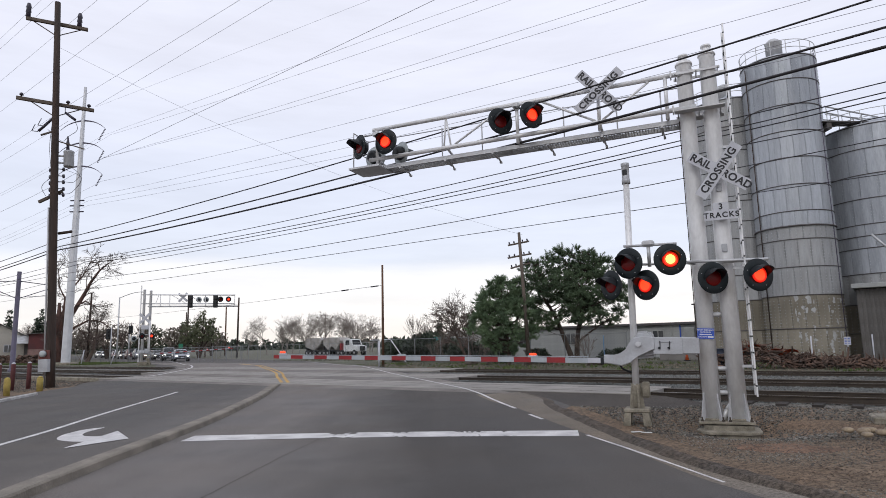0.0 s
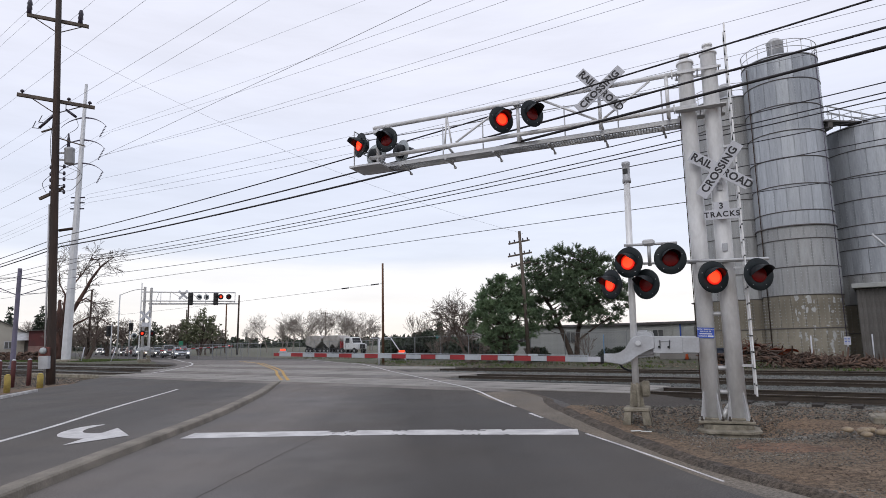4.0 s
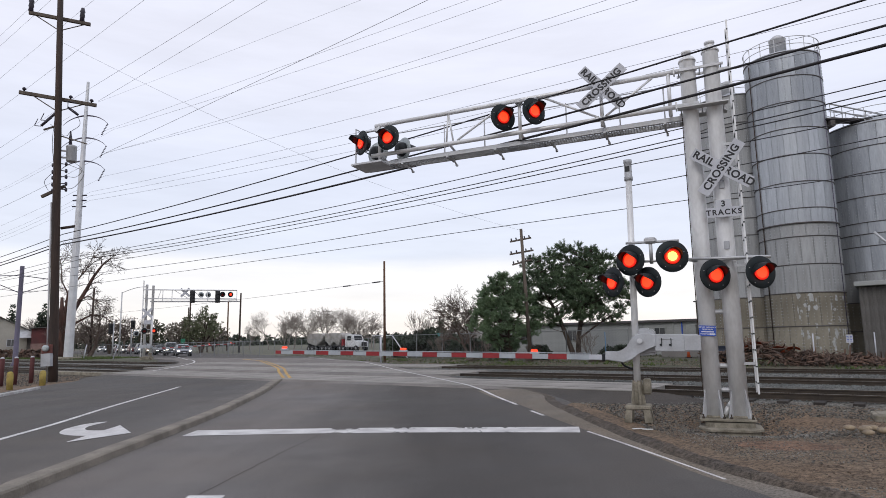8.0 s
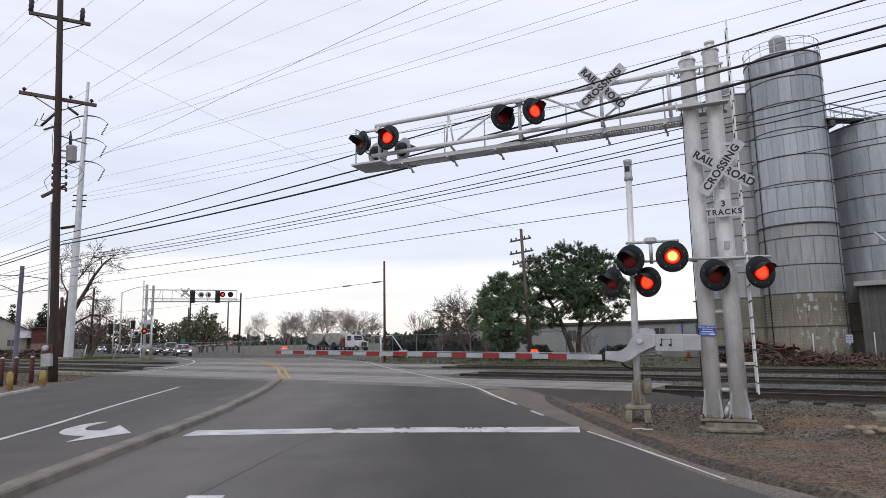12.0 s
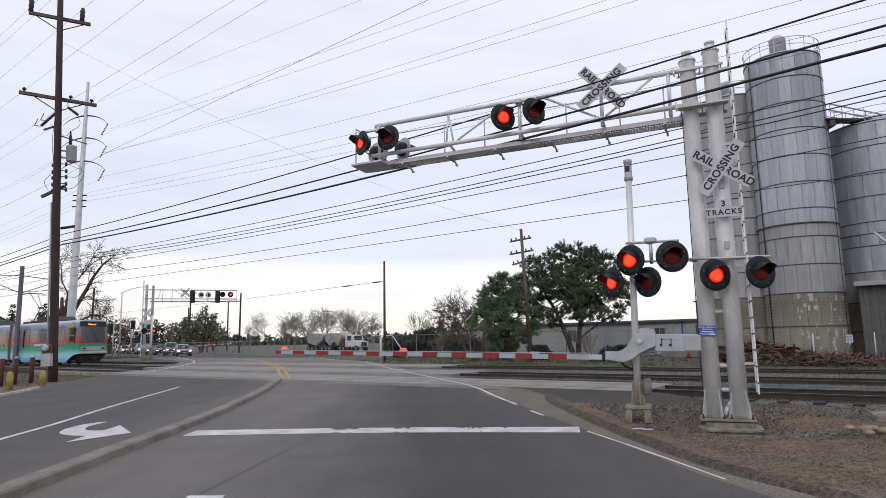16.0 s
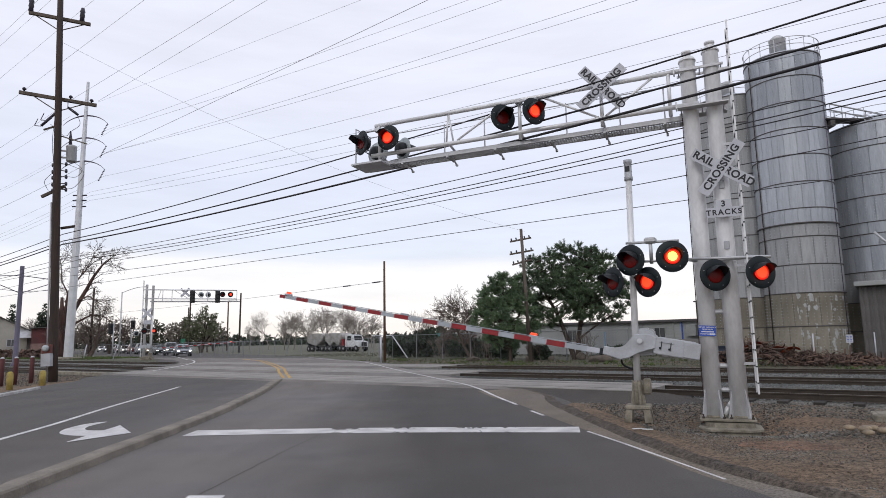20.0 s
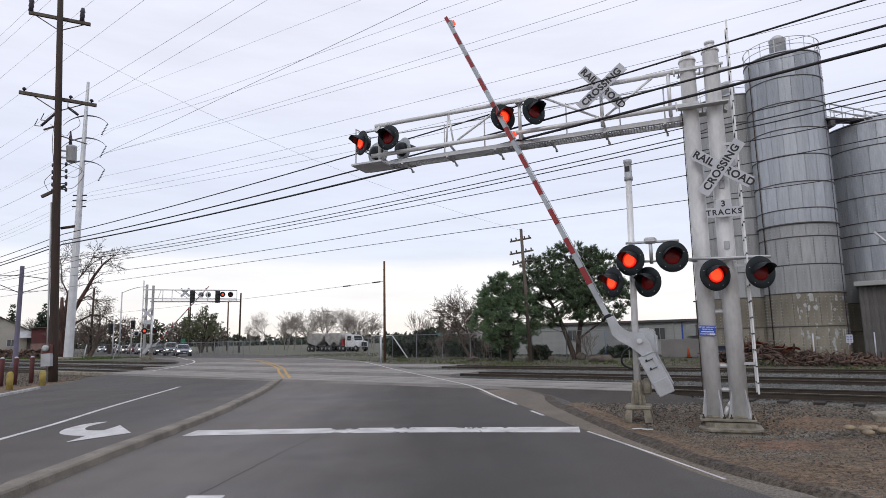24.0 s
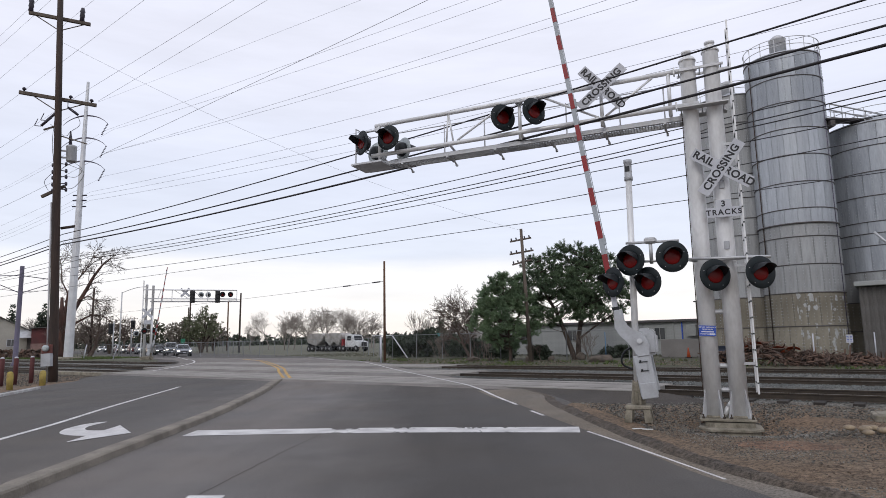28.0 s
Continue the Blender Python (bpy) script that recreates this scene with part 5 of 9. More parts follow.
def build_car(label, wrap):
    paint = WRAP if wrap else CAR_WHITE
    car = thing("light_rail_car", Matrix(), label, "tram", "cars of the train")
    wins = [(0.78, 2.1), (4.3, 5.62), (5.88, 7.17), (7.46, 8.75)]
    doors = [(2.55, 3.9), (9.15, 10.42)]
    knots = [0.3, 2.399, 2.4, 4.049, 4.05, 5.0, 6.2, 7.4, 8.2, 8.949, 8.95, 9.6, 10.2, 10.55, 11.0, 11.5, 11.9, HALF - 0.02]
    for d in (1, -1):
        bm = B()
        body_half(bm, 0.3, 0.86)
        if d < 0:
            bmesh.ops.scale(bm, vec=(-1, 1, 1), verts=bm.verts)
        part("body", bm, paint, car)
        for sy in (1, -1):
            bm = B()
            sheet(bm, [d * u for u in knots], lambda x: skirt_low(abs(x)), lambda x: 0.9, sy, 0.002, 0.04, 2)
            skirt = part("skirt", bm, paint, car)
            if not wrap:
                # blue upper band dips towards the nose, gold stripe under it, gold sweep on the skirt
                dip = lambda x: 2.34 - 0.16 * smooth(8.8, 10.4, abs(x)) - 0.5 * smooth(10.2, 12.0, abs(x))
                fine = [d * u for u in np.linspace(0.3, HALF - 0.02, 40)]
                for name, mat, lo, hi, lift in (("blue_band", CAR_BLUE, dip, lambda x: 3.2, 0.004),
                                                ("gold_stripe", CAR_GOLD, lambda x: dip(x) - 0.09 - 0.07 * smooth(9.0, 12.0, abs(x)), lambda x: dip(x) - 0.004, 0.006),
                                                ("white_line", WHITE_PRINT, lambda x: dip(x) - 0.002, lambda x: dip(x) + 0.028, 0.007)):
                    bm = B()
                    sheet(bm, fine, lo, hi, sy, lift, 0.0, 6 if name == "blue_band" else 1)
                    part(name, bm, mat, car)
                crest = lambda x: 1.10 - 0.98 * smooth(5.2, 11.6, abs(x)) ** 1.15
                us = [u for u in np.linspace(0.3, 10.4, 60)]
                bm = B()
                sheet(bm, [d * u for u in us if u < 10.2], lambda x: skirt_low(abs(x)) + 0.012, lambda x: max(crest(x), skirt_low(abs(x)) + 0.016), sy, 0.008)
                part("gold_skirt", bm, CAR_GOLD, car, "gold sweep along the skirt")
                arc = lambda x: 1.0 - 0.62 * smooth(2.6, 7.4, abs(x))
                bm = B()
                sheet(bm, [d * u for u in np.linspace(0.3, 6.9, 30)], lambda x: arc(x) - 0.03 - 0.06 * smooth(2.0, 5.0, abs(x)), arc, sy, 0.012, 0.0, 1)
                part("white_sweep", bm, WHITE_PRINT, car, "white sweeping stripe")
            for i, (a, b) in enumerate(wins):
                x0, x1 = sorted((d * a, d * b))
                clear = wrap and i == 2 and d < 0
                bm = B()
                slab(bm, x0, x1, 1.78, 2.88, sy, 0.014, 0.11)
                w = part("window", bm, TRAIN_GLASS if clear or not wrap else WRAP_WIN, car, "clear dark window" if clear else "")
                # pale trim bar, which also serves as the bright reflection across the glass
                bm = B()
                slab(bm, x0 + 0.03, x1 - 0.03, 2.58, 2.615, sy, 0.026, 0.012)
                part("window_bar", bm, TRAIN_TRIM, w)
                if not wrap:
                    bm = B()
                    slab(bm, x0 + 0.03, x1 - 0.03, 2.86, 2.885, sy, 0.022, 0.01)
                    part("window_trim", bm, TRAIN_TRIM, w)
            x0, x1 = sorted((d * 11.02, d * 11.72))
            bm = B()
            slab(bm, x0, x1, 1.72, 2.84, sy, 0.02, 0.06)
            cab = part("cab_window", bm, TRAIN_GLASS, car)
            for z in (2.22, 1.76):
                bm = B()
                slab(bm, x0 + 0.03, x1 - 0.03, z, z + 0.03, sy, 0.03, 0.01)
                part("window_bar", bm, TRAIN_TRIM, cab)
            for a, b in doors:
                x0, x1 = sorted((d * a, d * b))
                mid = (x0 + x1) / 2
                bm = B()
                slab(bm, x0, x1, 0.27, 2.9, sy, 0.009, 0.04)
                door = part("door", bm, paint, car, "twin folding door")
                if not wrap:
                    bm = B()
                    sheet(bm, [x0 + 0.04, mid, x1 - 0.04], dip, lambda x: 2.88, sy, 0.012)
                    part("blue_panel", bm, CAR_BLUE, door)
                    bm = B()
                    sheet(bm, [x0 + 0.04, mid, x1 - 0.04], lambda x: dip(x) - 0.1, lambda x: dip(x) - 0.004, sy, 0.012, 0.0, 1)
                    part("gold_stripe", bm, CAR_GOLD, door)
                    bm = B()
                    sheet(bm, np.linspace(x0 + 0.04, x1 - 0.04, 8), lambda x: 0.3, lambda x: max(0.304, crest(x)), sy, 0.013)
                    part("gold_panel", bm, CAR_GOLD, door)
                q = (x1 - x0) / 4
                for lo, hi, c in ((x0, mid, mid - q), (mid, x1, mid + q)):
                    bm = B()
                    slab(bm, c - 0.17, c + 0.17, 1.42, 2.76, sy, 0.02, 0.09)
                    part("door_pane", bm, TRAIN_GLASS if not wrap or (d < 0 and a < 4 and c == mid + q) else WRAP_WIN, door)
                for x in (x0 + 0.01, mid, x1 - 0.01):
                    bm = B()
                    sheet(bm, [x - 0.018, x + 0.018], lambda x: 0.28, lambda x: 2.88, sy, 0.022, 0.02)
                    part("door_seal", bm, BELLOWS if not wrap else TRAIN_TRIM, door)
                bm = B()
                slab(bm, x0 - 0.03, x1 + 0.03, 2.9, 2.94, sy, 0.03, 0.012)
                part("drip_rail", bm, BELLOWS if wrap else TRAIN_TRIM, door)
                bm = B()
                lathe(bm, [(0.05, 0), (0.05, 0.03), (0.02, 0.04)], 10, pose(mid, sy * side_y(mid, 3.05), 3.05, -90 * sy, 0, 0))
                part("door_lamp", bm, BELLOWS, door)
            for a in (0.9, 5.2):
                x = d * (a + 0.6)
                bm = B()
                # on the gold skirt, raised dark strips stand in for the shaded slots
                for i in range(5):
                    slab(bm, x - 0.5, x + 0.5, 0.5 + i * 0.07, 0.518 + i * 0.07, sy, 0.014, 0.005)
                part("louvre", bm, UNDER if not wrap else WRAP, skirt)
        # end: windscreen, destination box, bumper, lamps
        fx = lambda z: d * (HALF + 0.012 - rake(z))
        for name, z0, z1, half, mat in (("windscreen", 1.76, 2.86, 0.86, SCREEN_GLASS), ("destination_box", 2.9, 3.3, 0.97, BLACK), ("lamp_panel", 1.14, 1.4, 0.9, UNDER if not wrap else TRAIN_TRIM)):
            bm = B()
            o = [(-half, z0), (half, z0), (half * 0.97, z1), (-half * 0.97, z1)]
            a = [bm.verts.new((fx(z), yy, z)) for yy, z in o]
            b = [bm.verts.new((fx(z) - d * 0.05, yy, z)) for yy, z in o]
            bm.faces.new(a)
            bm.faces.new(b[::-1])
            for i in range(4):
                bm.faces.new((a[(i + 1) % 4], a[i], b[i], b[(i + 1) % 4]))
            end = part(name, bm, mat, car)
            if name == "destination_box":
                turn = Matrix(((0, 0, d, 0), (d, 0, 0, 0), (0, 1, 0, 0), (0, 0, 0, 1)))
                lettering("Folsom", 0.19, SIGN_AMBER, end, Matrix.Translation((fx(3.07) + d * 0.016, 0.08, 3.07)) @ turn)
            if name == "windscreen":
                for yy in (-0.3, 0.35):
                    bm = B()
                    tube(bm, (fx(1.78) + d * 0.03, yy, 1.78), (fx(2.3) + d * 0.03, yy + 0.25, 2.3), 0.012, n=5)
                    part("wiper", bm, BLACK, end)
        for yy in (-0.68, 0.68):
            bm = B()
            box(bm, (d * (HALF + 0.02), yy, 1.27), (0.05, 0.26, 0.15), bevel=0.02)
            part("end_lamp", bm, RED_LAMP, car, "red tail lamp")
        bm = B()
        box(bm, (d * (HALF - 0.05), 0, 0.93), (0.34, 1.86, 0.16), bevel=0.04)
        part("bumper", bm, UNDER if not wrap else TRAIN_TRIM, car, "grey anti-climb bumper")
        bm = B()
        box(bm, (d * (HALF - 0.05), 0, 0.5), (0.9, 0.22, 0.22), bevel=0.04)
        box(bm, (d * (HALF - 1.0), 0, 0.62), (1.5, 1.7, 0.4), bevel=0.06)
        box(bm, (d * (HALF - 0.45), 0, 0.42), (0.2, 1.5, 0.3), bevel=0.03)
        part("coupler", bm, UNDER, car, "dark coupler and end gear")
        # roof equipment
        bm = B()
        prism(bm, [(d * 5.5 - 1.75, 3.42), (d * 5.5 + 1.75, 3.42), (d * 5.5 + 1.65, 3.58), (d * 5.5 + 1.3, 3.86), (d * 5.5 - 1.3, 3.86), (d * 5.5 - 1.65, 3.58)], -0.85, 0.85)
        bmesh.ops.bevel(bm, geom=bm.edges[:], offset=0.04, segments=2, affect="EDGES")
        unit = part("roof_unit", bm, ROOF_KIT, car)
        for sy in (1, -1):
            for k in (-0.75, 0.15, 0.95):
                bm = B()
                box(bm, (d * 5.5 + k * 0.9, sy * 0.852, 3.68), (0.62, 0.02, 0.14), bevel=0.008)
                part("vent_grille", bm, BLACK, unit)
        bm = B()
        tube(bm, (d * 11.3, 0.2, 3.4), (d * 11.3, 0.2, 3.6), 0.06, n=8)
        box(bm, (d * 11.35, 0.2, 3.64), (0.3, 0.16, 0.12), bevel=0.03)
        part("roof_horn", bm, ROOF_KIT, car)
    bm = B()
    folds = [(-0.34 + 0.04 * i, 1.28 if i % 2 else 1.2) for i in range(18)]
    prism(bm, [(x, -w) for x, w in folds] + [(x, w) for x, w in folds[::-1]], -3.36, -0.42, pose(0, 0, 0, -90, 0, 0))
    part("bellows", bm, TAN_BELLOWS if wrap else BELLOWS, car, "brownish articulation bellows" if wrap else "dark articulation bellows")
    wheel = B()
    lathe(wheel, [(0.25, 0), (0.34, 0.01), (0.34, 0.11), (0.37, 0.12), (0.37, 0.14), (0.2, 0.14)], 22, pose(0, 0, 0, 90, 0, 0))
    wheel = mesh_of(wheel, "wheel", UNDER)
    for x in (-7.4, 0.0, 7.4):
        bm = B()
        box(bm, (x, 0, 0.44), (2.6, 2.1, 0.24), bevel=0.04)
        box(bm, (x, 1.02, 0.38), (2.3, 0.12, 0.2), bevel=0.03)
        box(bm, (x, -1.02, 0.38), (2.3, 0.12, 0.2), bevel=0.03)
        bogie = part("bogie", bm, UNDER, car)
        for dx in (-0.9, 0.9):
            for yy in (-0.65, 0.79):
                piece("wheel", wheel, bogie, pose(x + dx, yy, 0.375))
    for x in (-3.2, 3.2):
        bm = B()
        box(bm, (x, 0, 0.56), (5.4, 2.0, 0.66), bevel=0.05)
        part("underfloor_box", bm, UNDER, car)
    # pantograph beside the joint
    bm = B()
    for sx in (-2.1, -0.4):
        box(bm, (sx, 0, 3.5), (0.25, 1.1, 0.12), bevel=0.02)
    for yy in (-0.45, 0.45):
        tube(bm, (-2.3, yy, 3.56), (-0.2, yy, 3.56), 0.04)
    box(bm, (-1.5, 0, 3.58), (0.7, 0.6, 0.16), bevel=0.03)
    panto = part("pantograph", bm, ROOF_KIT, car, "raised dark steel pantograph", None if wrap else pose(-0.4, 0, 0, 0, 0, 180))
    bm = B()
    tube(bm, (-0.9, 0, 3.6), (-2.25, 0, 4.75), 0.045)
    tube(bm, (-1.2, 0.1, 3.6), (-2.35, 0.05, 4.65), 0.015)
    part("lower_arm", bm, ROOF_KIT, panto)
    for yy in (-0.3, 0.3):
        bm = B()
        tube(bm, (-2.25, yy * 0.3, 4.75), (-0.75, yy, 6.0), 0.024)
        part("upper_arm", bm, ROOF_KIT, panto)
    bm = B()
    tube(bm, (-2.25, -0.2, 4.75), (-2.25, 0.2, 4.75), 0.07)
    part("knuckle", bm, ROOF_KIT, panto)
    for x in (-0.95, -0.55):
        bm = B()
        tube(bm, (x, -0.6, 6.06), (x, 0.6, 6.06), 0.025)
        tube(bm, (x, -0.6, 6.06), (x, -0.9, 5.92), 0.02)
        tube(bm, (x, 0.6, 6.06), (x, 0.9, 5.92), 0.02)
        part("collector_bar", bm, ROOF_KIT, panto)
    if wrap:
        rng = random.Random(7)
        for sy in (1, -1):
            # white and dark printed lines, pale figures and strokes along the green band
            for start, mat, z0, z1, words in ((6.9, WHITE_PRINT, 1.5, 1.66, (1.1, 1.5, 0.7)), (6.6, DARK_PRINT, 1.1, 1.17, (2.2,)), (-5.0, WHITE_PRINT, 1.5, 1.66, (1.1, 1.5, 0.7)), (-5.6, DARK_PRINT, 1.1, 1.17, (2.2,))):
                x = start
                for w in words:
                    bm = B()
                    slab(bm, x - w, x, z0, z1, sy, 0.006, 0.02)
                    part("print_bar", bm, mat, car)
                    x -= w + 0.14
            for x in (1.6, 0.75, -0.95, -2.0):
                bm = B()
                slab(bm, x - 0.07, x + 0.07, 1.5, 1.95, sy, 0.017, 0.08)
                slab(bm, x - 0.34, x + 0.12, 1.36, 1.5, sy, 0.018, 0.06)
                slab(bm, x + 0.02, x + 0.26, 1.7, 1.82, sy, 0.018, 0.05)
                part("printed_figure", bm, PALE_PRINT, car, "pale printed shape")
            for x, z, w in ((1.2, 1.12, 1.3), (2.9, 1.5, 0.5), (-1.6, 1.2, 0.9), (4.2, 1.42, 0.4), (-3.9, 1.6, 0.5), (-2.5, 1.6, 0.4), (5.2, 0.92, 2.2), (-6.4, 0.95, 2.0), (8.0, 1.3, 0.8)):
                bm = B()
                slab(bm, x - w / 2, x + w / 2, z, z + 0.05, sy, 0.007, 0.02)
                part("printed_stroke", bm, PALE_PRINT, car)
            for x, z in ((8.2, 0.74), (7.3, 0.7), (6.2, 0.76), (4.6, 0.72), (-5.2, 0.72), (-6.6, 0.75), (-7.9, 0.7)):
                bm = B()
                slab(bm, x - 0.13, x + 0.13, z - 0.05, z + 0.05, sy, 0.008, 0.045)
                part("printed_fish", bm, CAR_GOLD, car, "small orange printed shape")
            for k, (x, z, w) in enumerate(((6.4, 2.62, 1.4), (6.3, 2.3, 0.9), (-6.6, 3.0, 0.9), (6.9, 3.0, 0.7))):
                bm = B()
                sheet(bm, np.linspace(x - w / 2, x + w / 2, 9), lambda q: z + 0.18 * math.sin((q - x) / w * 2.6), lambda q: z + 0.045 + 0.18 * math.sin((q - x) / w * 2.6), sy, 0.02, 0.0, 1)
                part("printed_stroke", bm, DARK_PRINT if k < 2 else WHITE_PRINT, car)
            for x, w, z0, z1 in ((-11.1, 0.7, 2.92, 3.14), (-11.35, 0.24, 2.9, 3.28), (-10.78, 0.2, 2.72, 3.1)):
                bm = B()
                slab(bm, x - w / 2, x + w / 2, z0, z1, sy, 0.006, 0.09)
                part("printed_star", bm, STAR_PRINT, car, "yellow printed patch")
            for cx in (-10.15, -9.5):
                for x, r in ((cx, 0.34),):
                    bm = B()
                    for i in range(20):
                        a0, a1 = 2 * math.pi * i / 20, 2 * math.pi * (i + 1) / 20
                        bm.faces.new([bm.verts.new((x + q * math.cos(a), sy * (side_y(x, 1.6) + 0.026), 1.72 + q * math.sin(a))) for q, a in ((r, a0), (r, a1), (r - 0.022, a1), (r - 0.022, a0))])
                    part("printed_ring", bm, PALE_PRINT, car, "pale printed ring")
    else:
        for sy in (1, -1):
            for d in (1, -1):
                x = d * 6.6
                bm = B()
                lathe(bm, [(0.19, 0), (0.19, 0.006)], 18, pose(x + 0.62, 1.326 * sy, 1.52, -90 * sy, 0, 0))
                emblem = part("emblem", bm, ARM_RED, car, "small red round emblem")
                bm = B()
                lathe(bm, [(0.11, 0), (0.11, 0.01)], 14, pose(x + 0.62, 1.326 * sy, 1.52, -90 * sy, 0, 0))
                part("emblem_disc", bm, CAR_GOLD, emblem)
                for a, b in ((0.36, -0.22), (-0.3, -0.85)):
                    bm = B()
                    slab(bm, x + b, x + a, 1.47, 1.57, sy, 0.005, 0.03)
                    part("print_bar", bm, BLUE, car, "blue printed bar")
    return car


front_car = build_car("white, blue and gold two-section light rail car", False)
rear_car = build_car("light rail car in teal, red and grey advert paint", True)


# ---------- poles and wires ----------
def wire(a, b, sag, r, mat, category="overhead wire", label="thin grey overhead power wire", steps=24):
    """A hanging wire."""
    a, b = Vector(a), Vector(b)
    bm = B()
    prev = None
    axis = (b - a).normalized()
    side = axis.cross(Vector((0, 0, 1))).normalized() * r
    up = side.cross(axis).normalized() * r
    for i in range(steps + 1):
        t = i / steps
        p = a.lerp(b, t) - Vector((0, 0, 4 * sag * t * (1 - t)))
        ring = [bm.verts.new(p + side * math.cos(k) + up * math.sin(k)) for k in (0.0, 1.5708, 3.1416, 4.7124)]
        if prev:
            for k in range(4):
                bm.faces.new((prev[k], prev[(k + 1) % 4], ring[(k + 1) % 4], ring[k])).smooth = True
        prev = ring
    return tagged(part("overhead_wire", bm, mat), label, category, "overhead wires")


UTIL = Vector((0.779, -0.627, 0))     # the wires of the wooden pole line
POLE = Vector((-18.43, 29.86, 0))


def util(d, z):
    return POLE + UTIL * d + Vector((0, 0, z))


def build_wires():
    for z0, z1, z2, r, lab in ((7.0, 6.75, 7.0, 0.019, "black cable on the pole line"), (6.66, 6.28, 6.44, 0.023, "thick black cable on the pole line"), (6.5, 5.99, 6.12, 0.029, "thick lashed black cable on the pole line")):
        mid = z0 + (z2 - z0) * 0.5
        wire(util(0, z0), util(42, z2 + 0.16), mid - z1 + 0.04, r, WIRE, "cable", lab)
        wire(util(-45, z0 + 0.2), util(0, z0), 0.45, r, WIRE, "cable", lab)
    for x, y, z0, z1 in ((-17.65, 30.75, 14.1, 14.8), (-18.65, 30.2, 14.0, 13.98)):
        a = Vector((x, y, z0))
        wire(a, a + UTIL * 60 + Vector((0, 0, z1 - z0)), 0.05, 0.008, THIN_WIRE)
    wire(util(-50, 13.5), util(-1.5, 13.8), 0.2, 0.007, THIN_WIRE)
    wire(util(-50, 13.0), util(-0.1, 13.0), 0.2, 0.007, THIN_WIRE)
    wire(util(-50, 21.4), util(60, 21.9), 0.1, 0.007, THIN_WIRE)
    wire(util(-50, 20.9), util(60, 20.7), 0.1, 0.007, THIN_WIRE)
    wire(util(-50, 18.1), util(60, 19.2), 0.1, 0.007, THIN_WIRE)
    wire(util(-50, 15.9), util(60, 17.2), 0.1, 0.008, THIN_WIRE)
    wire(util(4, 10.2), util(60, 11.0), 0.08, 0.008, THIN_WIRE)
    wire(util(3.1, 12.9), util(60, 8.2), 0.1, 0.004, THIN_WIRE)
    # wires of the tall steel pole line
    tall = Vector((-47.6, 80.4, 0))
    for d0, z0, z1, sag in ((5.4, 28.97, 24.64, -0.14), (7.6, 28.63, 25.34, 1.04), (5.8, 25.89, 22.27, 0.64), (6.5, 25.89, 21.79, 1.02), (6.1, 22.86, 18.76, 0.85), (2.6, 21.36, 17.45, 0.73), (2.6, 20.83, 16.82, 0.94), (2.7, 20.22, 15.7, 0.86)):
        a = tall - D * d0 + Vector((0, 0, z0))
        wire(a, tall - D * 115 + Vector((0, 0, z1)), sag, 0.013, THIN_WIRE)
        wire(tall + D * 120 + Vector((0, 0, z0)), a, 3.0, 0.013, THIN_WIRE)
    # railway overhead line: messenger, contact wire, droppers
    for n, spans in ((18.0, ((-62, 8.1, -12, 8.1, 0.45, 7.0, 7.0, 0.05), (-12, 8.1, 44, 7.3, 0.45, 7.0, 6.6, 0.2), (44, 7.3, 104, 7.3, 0.4, 6.6, 6.6, 0.05))),
                     (22.85, ((-70, 7.9, -10, 7.9, 0.6, 6.4, 6.4, 0.02), (-10, 7.9, 58, 7.4, 0.68, 6.4, 6.4, 0.02), (58, 7.4, 118, 7.4, 0.5, 6.4, 6.4, 0.02)))):
        for s0, za, s1, zb, sag, ca, cb, dip in spans:
            wire(plan(s0, n, za), plan(s1, n, zb), sag + 0.03, 0.015, WIRE, label="dark railway messenger wire overhead")
            wire(plan(s0, n, ca), plan(s1, n, cb), dip + 0.02, 0.013, WIRE, label="dark railway contact wire overhead")
            for k in range(1, 8):
                t = k / 8
                low, high = (p + (q - p) * t - 4 * g * t * (1 - t) for p, q, g in ((ca, cb, dip), (za, zb, sag)))
                s = s0 + (s1 - s0) * t
                wire(plan(s, n, low), plan(s, n, high), 0, 0.006, WIRE, label="short vertical dropper wire", steps=1)
    for dz in (0.0, 0.16):
        wire(plan(-25, 20.4, 9.6 - dz), plan(46, 20.4, 7.85 - dz), 0.95, 0.018, WIRE, "cable", "paired black feeder cable")
    wire(plan(46, 20.4, 7.8), plan(90, 20.4, 7.8), 0.4, 0.018, WIRE, "cable", "paired black feeder cable")
    wire(util(0, 16.9) + Vector((-0.72, -0.05, 0)), (5.75, 43.2, 9.0), 0.9, 0.006, THIN_WIRE)
    wire((-95, 130, 7.0), (-4.54, 47.7, 6.1), 0.6, 0.012, WIRE, label="dark service wire with splices")
    a, b = Vector((-95, 130, 7.0)), Vector((-4.54, 47.7, 6.1))
    for t in (0.963, 0.9925):
        p, q = (a.lerp(b, u) - Vector((0, 0, 2.4 * u * (1 - u))) for u in (t - 0.0035, t + 0.0035))
        bm = B()
        tube(bm, p, q, 0.05, n=8)
        tagged(part("wire_splice", bm, WIRE), "dark splice sleeve on the service wire", "cable", "wire splices")


def crossarm(parent, z, half, turn, name="crossarm", mat=None, size=0.13, lean=0.0, y=0.16):
    bm = B()
    box(bm, (0, y, 0), (half * 2, size * 0.8, size), bevel=0.01)
    return part(name, bm, mat or WEATHERED, parent, "weathered timber crossarm", pose(0, 0, z, 0, lean, turn))


